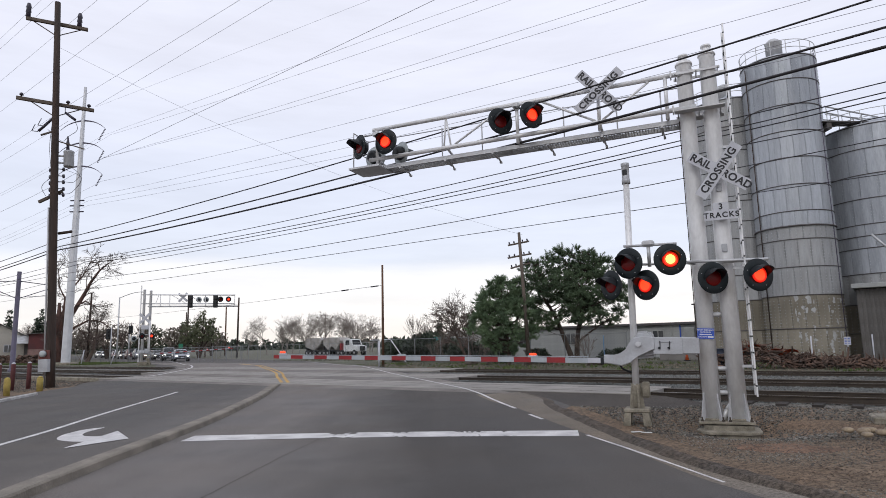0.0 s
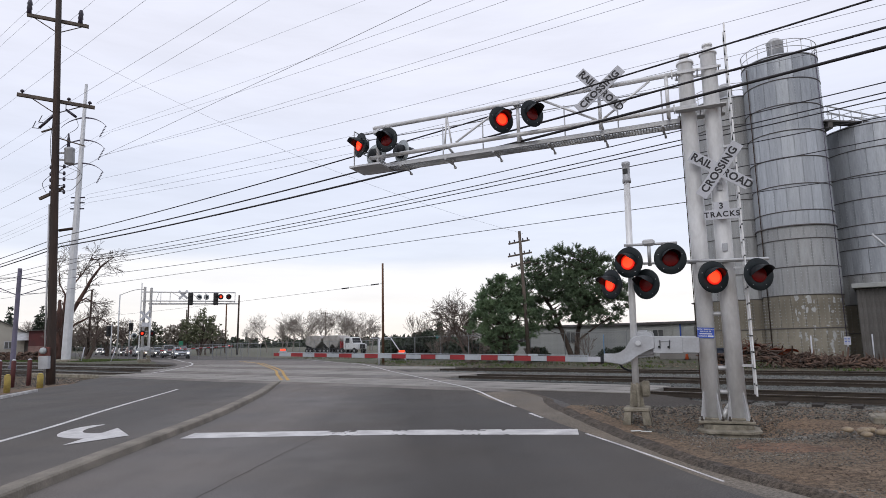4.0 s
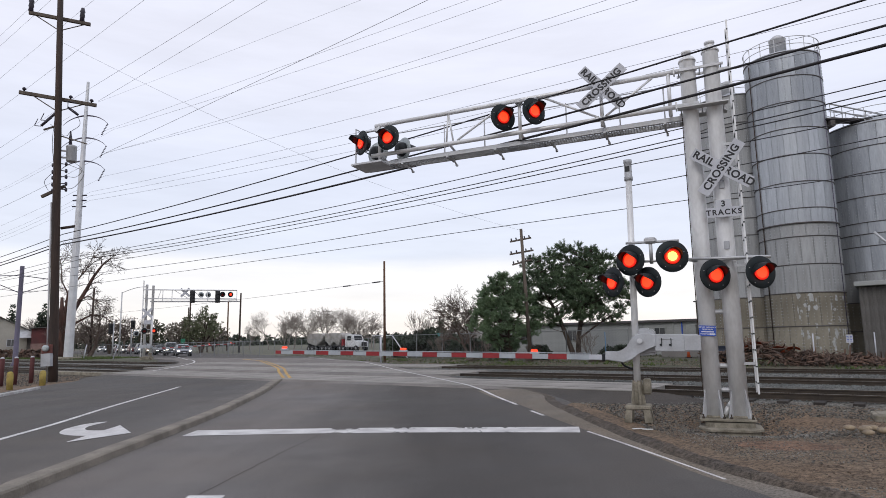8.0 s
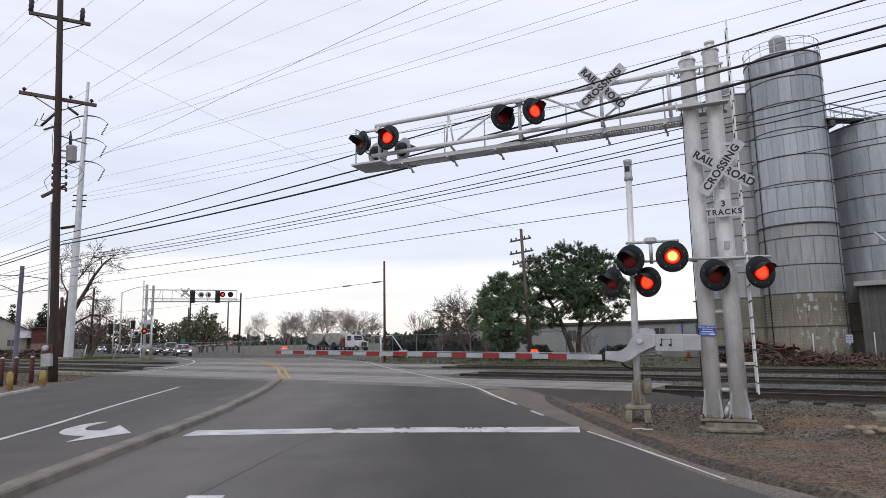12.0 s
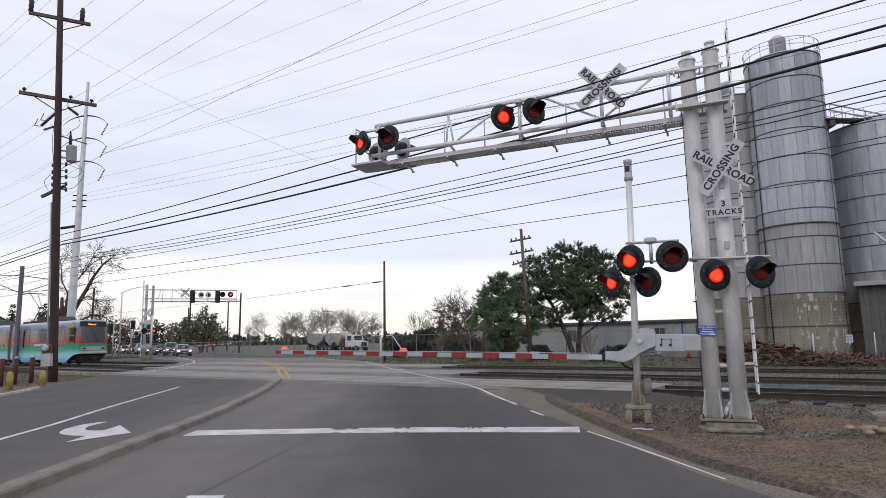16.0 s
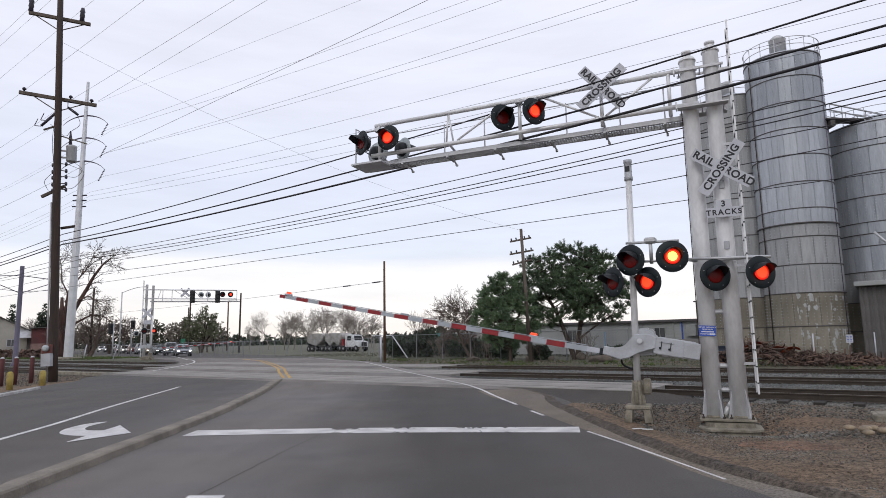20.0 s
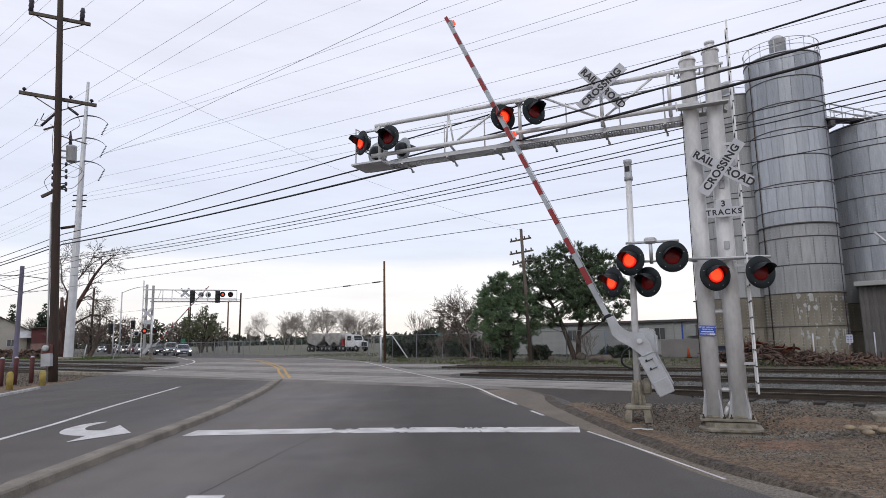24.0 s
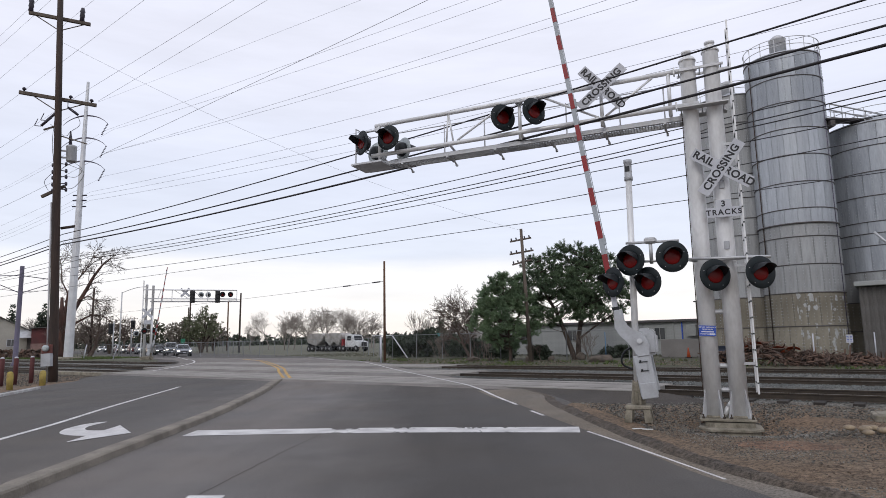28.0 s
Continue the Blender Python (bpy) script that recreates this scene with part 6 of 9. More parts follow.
def build_poles():
    # big wooden pole beside the road
    pole = thing("utility_pole", Matrix.Translation(POLE) @ pose(0, 0, 0, 0, -2.9, 0), "tall dark wooden utility pole with crossarms and transformer", "utility pole")
    bm = B()
    lathe(bm, [(0.2, -0.1), (0.195, 1.5), (0.18, 8.0), (0.155, 14.0), (0.135, 19.4)], 16)
    part("shaft", bm, WOOD_POLE, pole)
    for z, half in ((18.3, 1.36), (13.97, 1.68)):
        arm = crossarm(pole, z, half, 28, size=0.17, lean=5 if z < 15 else 3)
        for x in ((-half + 0.08, half - 0.4) if z > 15 else (-half + 0.2, half * 0.3, half - 0.25)):
            bm = B()
            if z > 15:
                lathe(bm, [(0.05, 0.06), (0.12, 0.1), (0.10, 0.3), (0.13, 0.34), (0.10, 0.55), (0.13, 0.6), (0.08, 0.82)], 10, pose(x, 0.16, 0))
            else:
                lathe(bm, [(0.03, 0.06), (0.04, 0.16), (0.1, 0.18), (0.08, 0.26), (0.03, 0.3)], 10, pose(x, 0.16, 0))
            part("insulator", bm, INSULATOR, arm, "dark ceramic insulator")
        for x in (-1.1, 1.1):
            bm = B()
            tube(bm, (x, 0.2, -0.04), (0, 0.2, -0.65), 0.025, n=6)
            part("arm_brace", bm, WEATHERED, arm)
    # transformer, cut-outs, conduit, lower cross pieces
    bm = B()
    lathe(bm, [(0.21, 0), (0.235, 0.04), (0.235, 0.72), (0.255, 0.75), (0.22, 0.82), (0.08, 0.87)], 18, pose(0.52, 0.3, 10.7))
    can = part("transformer", bm, HOUSING, pole, "grey transformer can")
    bm = B()
    lathe(bm, [(0.05, 0), (0.09, 0.05), (0.06, 0.3), (0.09, 0.36), (0.05, 0.6), (0.03, 0.8)], 10, pose(0.46, 0.3, 11.5))
    part("bushing", bm, INSULATOR, can)
    for z in (10.9, 11.25):
        bm = B()
        tube(bm, (0.1, 0.1, z), (0.5, 0.28, z), 0.05, n=6)
        part("transformer_bracket", bm, GALV, pole)
    for x, z, a in ((-0.42, 13.12, 40), (-0.72, 12.85, 40), (0.62, 13.3, -40)):
        bm = B()
        tube(bm, (-0.32, 0, 0), (0.32, 0, 0), 0.065, n=8)
        tube(bm, (-0.35, 0, 0), (-0.55, 0, 0.25), 0.02, n=5)
        tube(bm, (-0.55, 0, 0.25), (-0.2, 0, 0.4), 0.02, n=5)
        part("cut_out", bm, INSULATOR, pole, "dark fuse cut-out", pose(x, 0.2, z, 0, -a, 0))
    bm = B()
    tube(bm, (-0.7, 0, 12.35), (0.1, 0, 12.55), 0.05, n=6)
    tube(bm, (0.1, 0.1, 12.0), (1.4, 0.1, 11.5), 0.03, n=6)
    part("standoff_arm", bm, WEATHERED, pole)
    for z in (10.6, 10.25, 9.95, 9.6, 9.3):
        bm = B()
        for x in (-0.33, 0.33):
            tube(bm, (0, 0.1, z), (x, 0.2, z - 0.04), 0.022, n=6)
            lathe(bm, [(0.05, -0.09), (0.07, 0), (0.05, 0.09)], 8, pose(x, 0.2, z - 0.04))
        part("spool_insulator", bm, INSULATOR, pole)
    bm = B()
    box(bm, (-0.35, 0.3, 9.25), (1.25, 0.12, 0.14), pose(0, 0, 0, 0, -22, 0), bevel=0.01)
    part("crossarm", bm, WEATHERED, pole, "slanting timber cross piece")
    bm = B()
    tube(bm, (0.1, 0.25, 7.35), (0.75, 0.25, 7.4), 0.07, n=8)
    part("standoff_bracket", bm, WOOD_POLE, pole)
    bm = B()
    tube(bm, (-0.24, -0.1, 0.0), (-0.2, -0.08, 8.6), 0.04, n=10)
    part("conduit", bm, GALV, pole, "grey conduit up the pole")
    bm = B()
    box(bm, (-0.12, -0.3, 1.0), (0.45, 0.24, 0.6), bevel=0.02)
    cab = part("meter_box", bm, HOUSING, pole, "grey metal meter box")
    bm = B()
    lathe(bm, [(0.15, 0), (0.15, 0.1), (0.12, 0.14), (0.06, 0.16)], 16, pose(-0.12, -0.36, 1.55, 90, 0, 0))
    part("meter", bm, BACK_PALE, cab, "round glass electricity meter")
    bm = B()
    box(bm, (-0.12, -0.28, 1.5), (0.46, 0.14, 0.42), bevel=0.02)
    part("meter_back", bm, SCRAP_RED, cab)
    # slack jumper wires between the fittings
    for ends in (((0.5, 0.3, 12.3), (0.95, 0.25, 12.6), (0.8, 0.2, 13.2)), ((-0.5, 0.2, 12.7), (0.1, 0.4, 12.1), (0.46, 0.3, 12.3)), ((0.3, 0.2, 10.6), (1.15, 0.3, 10.1), (0.7, 0.3, 9.4), (0.3, 0.2, 9.3)),
                 ((0.55, 0.35, 10.75), (1.0, 0.4, 10.3), (0.75, 0.3, 9.9), (0.3, 0.2, 9.95)), ((-0.3, 0.2, 10.2), (-0.8, 0.3, 9.8), (-0.6, 0.3, 9.3)), ((-0.3, 0.2, 12.9), (-0.45, 0.3, 11.8), (-0.3, 0.2, 10.6))):
        bm = B()
        bend = curve_through(ends, 0.12)
        for p, q in zip(bend, bend[1:]):
            tube(bm, p, q, 0.012, n=4, caps=False)
        part("jumper_wire", bm, WIRE, pole)
    # pale tubular steel transmission pole
    tall = thing("steel_transmission_pole", pose(-47.9, 80.4, 0, 0, 0.4, 0), "tall pale tubular steel transmission pole", "utility pole")
    bm = B()
    lathe(bm, [(0.55, -0.2), (0.53, 3), (0.38, 20), (0.18, 37)], 12, smooth=False)
    part("shaft", bm, STEEL_POLE, tall)
    bm = B()
    lathe(bm, [(1.5, -0.1), (1.5, 0.25), (1.2, 0.3)], 16)
    part("footing", bm, CONCRETE, tall)
    for z in (32.3, 29.2, 26.0):
        for d in (1, -1):
            bm = B()
            prev = (0, 0, z)
            for i in range(1, 7):
                u = i / 6
                now = (d * 4.0 * u * 0.8, -0.6 * u * 4.0 * d * 0.0 + 0, z - 0.35 * u + 0.0 - 0.9 * u * u * u)
                tube(bm, prev, now, 0.13 - 0.015 * i, 0.13 - 0.015 * (i + 1), 6)
                prev = now
            arm = part("davit_arm", bm, VIOLET, tall, "curved davit arm", pose(0, 0, 0, 0, 0, -6))
            for i in range(8 if d > 0 else 0):
                bm = B()
                lathe(bm, [(0.04, 0), (0.14, 0.06), (0.04, 0.13), (0.03, 0.2)], 8, pose(prev[0] - 0.1 * i * d, 0, prev[2] - 0.2 - 0.2 * i))
                part("insulator", bm, VIOLET, arm)
    bm = B()
    for z in (21.3, 20.6, 19.8):
        tube(bm, (-0.9, 0, z), (0.9, 0, z), 0.09, n=6)
    part("line_bracket", bm, INSULATOR, tall)
    # overhead line poles of the railway
    for s, n in ((46.0, 20.4), (96.0, 20.4)):
        p = thing("catenary_pole", Matrix.Translation((-35.6, 52.4, 0) if s < 50 else plan(s, n)), "grey-violet steel pole of the railway's overhead line", "catenary pole", "catenary poles")
        bm = B()
        lathe(bm, [(0.3, -0.1), (0.3, 0.3), (0.2, 0.35), (0.16, 8.4)], 12)
        part("shaft", bm, VIOLET, p)
        for turn in (RAIL_ANGLE - 90, RAIL_ANGLE + 90):
            bm = B()
            tube(bm, (0, 0, 7.6), (3.0, 0, 7.35), 0.035, n=6)
            tube(bm, (0, 0, 6.1), (2.9, 0, 7.3), 0.035, n=6)
            tube(bm, (0.2, 0, 6.25), (2.2, 0, 6.45), 0.02, n=6)
            part("bracket_arm", bm, VIOLET, p, at=pose(0, 0, 0, 0, 0, turn))


build_wires()
build_poles()


# ---------- silos and yard ----------
SILO = material("silo_sheet", (0.42, 0.445, 0.48), 0.42, 0.35, second=(0.29, 0.31, 0.335), scale=1.6, fine=14, bump=0.06, spread=0.26, per_piece=0.14, stretch_z=0.16)
SILO_LOW = material("stained_silo_base", (0.25, 0.228, 0.182), 0.8, second=(0.155, 0.138, 0.106), scale=0.9, fine=8, bump=0.12, spread=0.25, per_piece=0.06, stretch_z=0.5)
SILO_MID = material("dusty_silo_sheet", (0.36, 0.37, 0.378), 0.55, 0.25, second=(0.25, 0.252, 0.25), scale=1.3, fine=12, bump=0.06, spread=0.24, per_piece=0.12, stretch_z=0.2)
SILO_FLAKE = material("pale_flaking_paint", (0.42, 0.43, 0.43), 0.7, 0.1, second=(0.32, 0.32, 0.31), scale=3, fine=14, bump=0.05)
SILO_BAND = material("silo_seam", (0.105, 0.10, 0.105), 0.7, 0.2, second=(0.08, 0.07, 0.065), scale=2, fine=10, bump=0.1)


def build_silo(x, y, radius, tops, label, low=6.0, turn=0.0, mid=0.0):
    """A bolted steel silo: curved plates in rings, seams, stiffeners, roof, rail."""
    silo = thing("grain_silo", pose(x, y, 0, 0, 0, turn), label, "silo", "silos")
    plates, heights = 20, tops
    bm = B()
    lathe(bm, [(radius - 0.06, -0.2), (radius - 0.06, heights[-1] - 0.02)], 60)
    part("shell", bm, SILO, silo)
    for lo, hi in zip(heights, heights[1:]):
        bm = B()
        n = 4
        step = 2 * math.pi / plates
        prof = []
        for i in range(n + 1):
            a = -step / 2 + 0.0033 + (step - 0.0066) * i / n
            prof.append((radius * math.cos(a), radius * math.sin(a)))
        for i in range(n):
            q = [bm.verts.new((*prof[i], lo + 0.02)), bm.verts.new((*prof[i + 1], lo + 0.02)), bm.verts.new((*prof[i + 1], hi - 0.02)), bm.verts.new((*prof[i], hi - 0.02))]
            bm.faces.new(q).smooth = True
        bmesh.ops.remove_doubles(bm, verts=bm.verts[:], dist=0.0005)
        inward = (radius - 0.055) / radius
        for e in [e for e in bm.edges if e.is_boundary]:
            a, b = (v.co.copy() for v in e.verts)
            bm.faces.new([bm.verts.new(q) for q in (a, b, Vector((b.x * inward, b.y * inward, b.z)), Vector((a.x * inward, a.y * inward, a.z)))])
        me = mesh_of(bm, "plate", SILO_LOW if lo < low else (SILO_MID if lo < mid else SILO))
        for k in range(plates):
            if (k % 2 == 0) or lo >= 0:
                piece("plate", me, silo, pose(0, 0, 0, 0, 0, 360 * (k + (0.5 if heights.index(lo) % 2 else 0)) / plates))
        bm = B()
        lathe(bm, [(radius - 0.05, hi - 0.034), (radius + 0.04, hi - 0.03), (radius + 0.04, hi + 0.024), (radius - 0.05, hi + 0.03)] if abs(hi - 8.4) > 0.01 else [(radius - 0.05, hi - 0.06), (radius + 0.09, hi - 0.055), (radius + 0.09, hi + 0.03), (radius - 0.05, hi + 0.06)], 60)
        part("seam_ring", bm, SILO_BAND, silo)
    if low > 3.5 and turn:
        rng = random.Random(14)
        for _ in range(46):
            a0, z0 = radians(rng.uniform(-130, -35)) - radians(turn), rng.choice((rng.uniform(0.5, 1.9), rng.uniform(2.1, 3.9), rng.uniform(0.8, 3.0)))
            wa, hz = rng.uniform(0.02, 0.07), rng.uniform(0.06, 0.32)
            bm = B()
            rim = []
            for i in range(11):
                u = 2 * math.pi * i / 11
                k = rng.uniform(0.45, 1.1)
                rim.append((a0 + wa * k * math.cos(u), z0 + hz * k * math.sin(u)))
            mid = bm.verts.new(((radius + 0.006) * math.cos(a0), (radius + 0.006) * math.sin(a0), z0))
            ring = [bm.verts.new(((radius + 0.006) * math.cos(q), (radius + 0.006) * math.sin(q), z)) for q, z in rim]
            for i in range(11):
                bm.faces.new((mid, ring[i], ring[(i + 1) % 11]))
            part("paint_flake", bm, SILO_FLAKE, silo, "pale flake of old paint")
    # bolt rows
    spots = []
    for lo, hi in zip(heights, heights[1:]):
        for k in range(plates):
            a0 = 2 * math.pi * (k + (0.5 if heights.index(lo) % 2 else 0) + 0.5) / plates
            for a in (a0 - 0.02, a0 + 0.02, a0 + math.pi / plates):
                z = lo + 0.15
                while z < hi - 0.1:
                    spots.append(((radius + 0.008) * math.cos(a), (radius + 0.008) * math.sin(a), z))
                    z += 0.2
    ob = scatter("bolts", spots, CUBE, [0.016] * len(spots), SILO, silo)
    ob["kind"] = "stuff"
    top = heights[-1]
    bm = B()
    lathe(bm, [(radius + 0.03, top - 0.02), (radius + 0.03, top + 0.08), (radius * 0.4, top + radius * 0.25), (0.6, top + radius * 0.33), (0.6, top + radius * 0.33 + 0.05)], 40)
    roof = part("roof", bm, SILO, silo, "shallow conical steel roof")
    bm = B()
    drum = 0.0 if radius < 3 else 0.9
    lathe(bm, [(0.52, top + 0.7 - drum), (0.52, top + 1.75 - drum), (0.56, top + 1.8 - drum), (0.3, top + 2.05 - drum), (0.1, top + 2.15 - drum)], 18, pose(-radius * 0.05, 0, 0))
    part("vent_drum", bm, GALV, roof)
    for z in (0.5, 1.0):
        bm = B()
        for i in range(40):
            a, b = 2 * math.pi * i / 40, 2 * math.pi * (i + 1) / 40
            tube(bm, (radius * math.cos(a), radius * math.sin(a), top + z), (radius * math.cos(b), radius * math.sin(b), top + z), 0.025, n=5, caps=False)
        part("guard_rail", bm, GALV, silo)
    for i in range(16):
        a = 2 * math.pi * i / 16
        bm = B()
        tube(bm, (radius * math.cos(a), radius * math.sin(a), top), (radius * math.cos(a), radius * math.sin(a), top + 1.0), 0.025, n=5)
        part("rail_post", bm, GALV, silo)
    return silo


silo_a = build_silo(23.32, 40.5, 2.3, [0, 2.0, 4.05, 5.81, 7.55, 8.4, 9.34, 11.04, 12.81, 14.56, 16.32, 18.03, 19.69], "tall grey bolted steel silo with stained base", 3.95, 8, 8.3)
bm = B()
tube(bm, (24.75, 38.7, 0.2), (24.75, 38.7, 19.9), 0.04, n=8)
part("downpipe", bm, VIOLET, silo_a, "dark pipe up the silo", silo_a.matrix_basis.inverted())
silo_b = build_silo(29.5, 40.8, 3.3, [0, 1.6, 3.4, 5.31, 6.92, 7.69, 8.43, 10.07, 11.62, 13.3, 14.85], "lower grey bolted steel silo behind a shed", 3.0, 0.0, 5.3)
silo_c = build_silo(21.6, 44.6, 2.9, [0, 1.99, 3.99, 5.7, 8.23, 9.4, 10.83, 12.49, 14.41, 16.18, 18.2], "grey dusty steel silo behind the tall one", 3.9, 0.0, 20.0)
bm = B()
tube(bm, (0, 0, -0.1), (0, 0, 19.5), 0.032, n=8)
down = tagged(part("silo_pipe", bm, WOOD_POLE, None, "", pose(20.98, 40.3, 0)), "thin rust-brown pipe up the silo's side", "pipe")



# ---------- trees ----------
BARK = material("grey_brown_bark", (0.075, 0.055, 0.043), 0.95, second=(0.04, 0.03, 0.025), scale=5, fine=30, bump=0.8, stretch_z=0.3)
TWIG = material("bare_twigs", (0.20, 0.165, 0.14), 0.95, second=(0.13, 0.105, 0.09), scale=2, fine=10, bump=0.2)
DARK_TWIG = material("dark_bare_twigs", (0.13, 0.098, 0.082), 0.95, second=(0.085, 0.062, 0.052), scale=2, fine=10, bump=0.2)
RED_BARK = material("reddish_torn_bark", (0.12, 0.062, 0.048), 0.95, second=(0.055, 0.034, 0.03), scale=2, fine=14, bump=0.8, stretch_z=0.3)
NEEDLE = material("pine_needles", (0.14, 0.205, 0.105), 0.65, second=(0.082, 0.128, 0.07), scale=0.9, fine=9, bump=0, per_piece=0.3)
LEAF = material("olive_leaves", (0.12, 0.13, 0.07), 0.7, second=(0.08, 0.09, 0.05), scale=0.7, fine=8, bump=0, per_piece=0.4)
# twig colour lightened, with the haze of distance put into it
HAZED_TWIG = material("hazed_far_twigs", (0.27, 0.235, 0.21), 0.95, second=(0.19, 0.165, 0.145), scale=2, fine=10, bump=0.2)
BRUSH = material("brown_winter_brush", (0.23, 0.2, 0.165), 0.9, second=(0.15, 0.13, 0.105), scale=0.7, fine=8, bump=0, per_piece=0.4)
HEDGE = material("dark_evergreen_leaves", (0.062, 0.082, 0.052), 0.75, second=(0.036, 0.05, 0.033), scale=0.6, fine=6, bump=0, per_piece=0.4)


def limbs(name, segs, mat, parent, label="", n=5):
    """Tapered round limbs in one mesh: (from, to, radius, radius)."""
    verts, faces = [], []
    for a, b, r0, r1 in segs:
        a, b = Vector(a), Vector(b)
        axis = (b - a).normalized()
        side = axis.orthogonal().normalized()
        up = axis.cross(side)
        k = len(verts)
        sides = n if r0 > 0.03 else 3
        for p, r in ((a, r0), (b, r1)):
            for i in range(sides):
                w = 2 * math.pi * i / sides
                verts.append(p + (side * math.cos(w) + up * math.sin(w)) * r)
        for i in range(sides):
            j = (i + 1) % sides
            faces.append((k + i, k + j, k + sides + j, k + sides + i))
    me = bpy.data.meshes.new(name)
    me.from_pydata(verts, [], faces)
    me.materials.append(mat)
    ob = new(name, me)
    ob.parent = parent
    return tagged(ob, label)


def branch(rng, segs, p, d, length, r, depth, spread=0.55, lift=0.12, droop=0.0, kids=(2, 3), keep=None):
    """Grows a limb with its side twigs."""
    n = 4 if depth > 1 else 3
    for i in range(n):
        q = p + d * (length / n)
        r1 = r * (0.88 if i < n - 1 else 0.75)
        segs.append((p, q, r, r1))
        p, r = q, r1
        d = (d + Vector((rng.gauss(0, 0.13), rng.gauss(0, 0.13), rng.gauss(0, 0.1) + lift - droop * (3 - depth) * 0.1))).normalized()
        if depth > 0 and i > 0:
            for _ in range(rng.randint(*kids) - (1 if depth > 2 else rng.choice((1, 2)))):
                side = Vector((rng.gauss(0, 1), rng.gauss(0, 1), rng.gauss(0.2, 0.5))).normalized()
                branch(rng, segs, p, (d + side * spread * 1.5).normalized(), length * rng.uniform(0.45, 0.7), r * 0.6, depth - 1, spread, lift, droop, kids, keep)
    if depth > 0:
        for _ in range(rng.randint(*kids)):
            side = Vector((rng.gauss(0, 1), rng.gauss(0, 1), rng.gauss(0.2, 0.6))).normalized()
            branch(rng, segs, p, (d + side * spread).normalized(), length * rng.uniform(0.55, 0.8), r * 0.75, depth - 1, spread, lift, droop, kids, keep)
    elif keep is not None:
        keep.append(p)


def tufts(name, spots, blades, length, width, mat, parent, seed, up=0.25, label="", kind=""):
    """A crown of small blades that spray out from many spots."""
    rng = np.random.RandomState(seed)
    spots = np.array(spots, float)
    c = np.repeat(spots, blades, 0)
    d = rng.normal(size=c.shape)
    d[:, 2] += up * 2
    d /= np.linalg.norm(d, axis=1)[:, None]
    side = np.cross(d, rng.normal(size=c.shape))
    side /= np.linalg.norm(side, axis=1)[:, None]
    ln = (length * rng.uniform(0.5, 1.15, len(c)))[:, None]
    w = (width * rng.uniform(0.6, 1.2, len(c)))[:, None]
    a = c + d * ln * 0.1
    v = np.stack([a - side * w * 0.3, a + side * w * 0.3, a + d * ln * 0.55 + side * w * 0.5, a + d * ln, a + d * ln * 0.55 - side * w * 0.5], 1).reshape(-1, 3)
    m = len(c)
    me = bpy.data.meshes.new(name)
    me.from_pydata(v.tolist(), [], [tuple(range(5 * i, 5 * i + 5)) for i in range(m)])
    me.materials.append(mat)
    ob = new(name, me)
    if parent is not None:
        ob.parent = parent
    if kind:
        ob["kind"] = kind
    return tagged(ob, label)


def in_lobes(rng, lobes, count, shell=0.45):
    """Spots spread through a few rounded lobes (x, y, z, radii)."""
    out = []
    weights = [a * b * c for *_, a, b, c in lobes]
    while len(out) < count:
        x, y, z, a, b, c = rng.choices(lobes, weights)[0]
        d = Vector((rng.gauss(0, 1), rng.gauss(0, 1), rng.gauss(0, 1))).normalized() * (shell + (1 - shell) * rng.random() ** 0.6)
        p = Vector((x + d.x * a, y + d.y * b, z + d.z * c))
        if noise.noise(p * 0.75) > -0.18:
            out.append(p)
    return out


def clumps(seed, count, c, radii, sizes, gap):
    """Many small lobes, spread unevenly through one large one."""
    rng = random.Random(seed)
    out = []
    while len(out) < count:
        d = Vector((rng.gauss(0, 1), rng.gauss(0, 1), rng.gauss(0, 1))).normalized() * rng.random() ** 0.38
        x, y, z = (c[i] + d[i] * radii[i] for i in range(3))
        if gap(x, z):
            continue
        r = rng.uniform(*sizes)
        out.append((x, y, z, r * 1.1, r, r * 0.9))
    return out


def sprays(name, tips, needles, length, width, mat, parent, seed, label=""):
    """Pine needles: a bottle brush round the end of each twig (place, direction)."""
    rng = np.random.RandomState(seed)
    p = np.repeat(np.array([t[0] for t in tips], float), needles, 0)
    a = np.repeat(np.array([t[1] for t in tips], float), needles, 0)
    q = np.cross(a, rng.normal(size=a.shape))
    q /= np.linalg.norm(q, axis=1)[:, None] + 1e-9
    t = rng.uniform(-0.12, 0.14, len(p))[:, None]
    lean = rng.uniform(0.35, 1.0, len(p))[:, None]
    d = a * (1.05 - 0.75 * lean) + q * lean
    d /= np.linalg.norm(d, axis=1)[:, None]
    side = np.cross(d, rng.normal(size=a.shape))
    side *= width * 0.5 / (np.linalg.norm(side, axis=1)[:, None] + 1e-9)
    base = p + a * t
    v = np.stack([base - side, base + side, base + d * (length * rng.uniform(0.7, 1.2, len(p)))[:, None]], 1).reshape(-1, 3)
    me = bpy.data.meshes.new(name)
    me.from_pydata(v.tolist(), [], [(3 * i, 3 * i + 1, 3 * i + 2) for i in range(len(p))])
    me.materials.append(mat)
    ob = new(name, me)
    ob.parent = parent
    return tagged(ob, label)


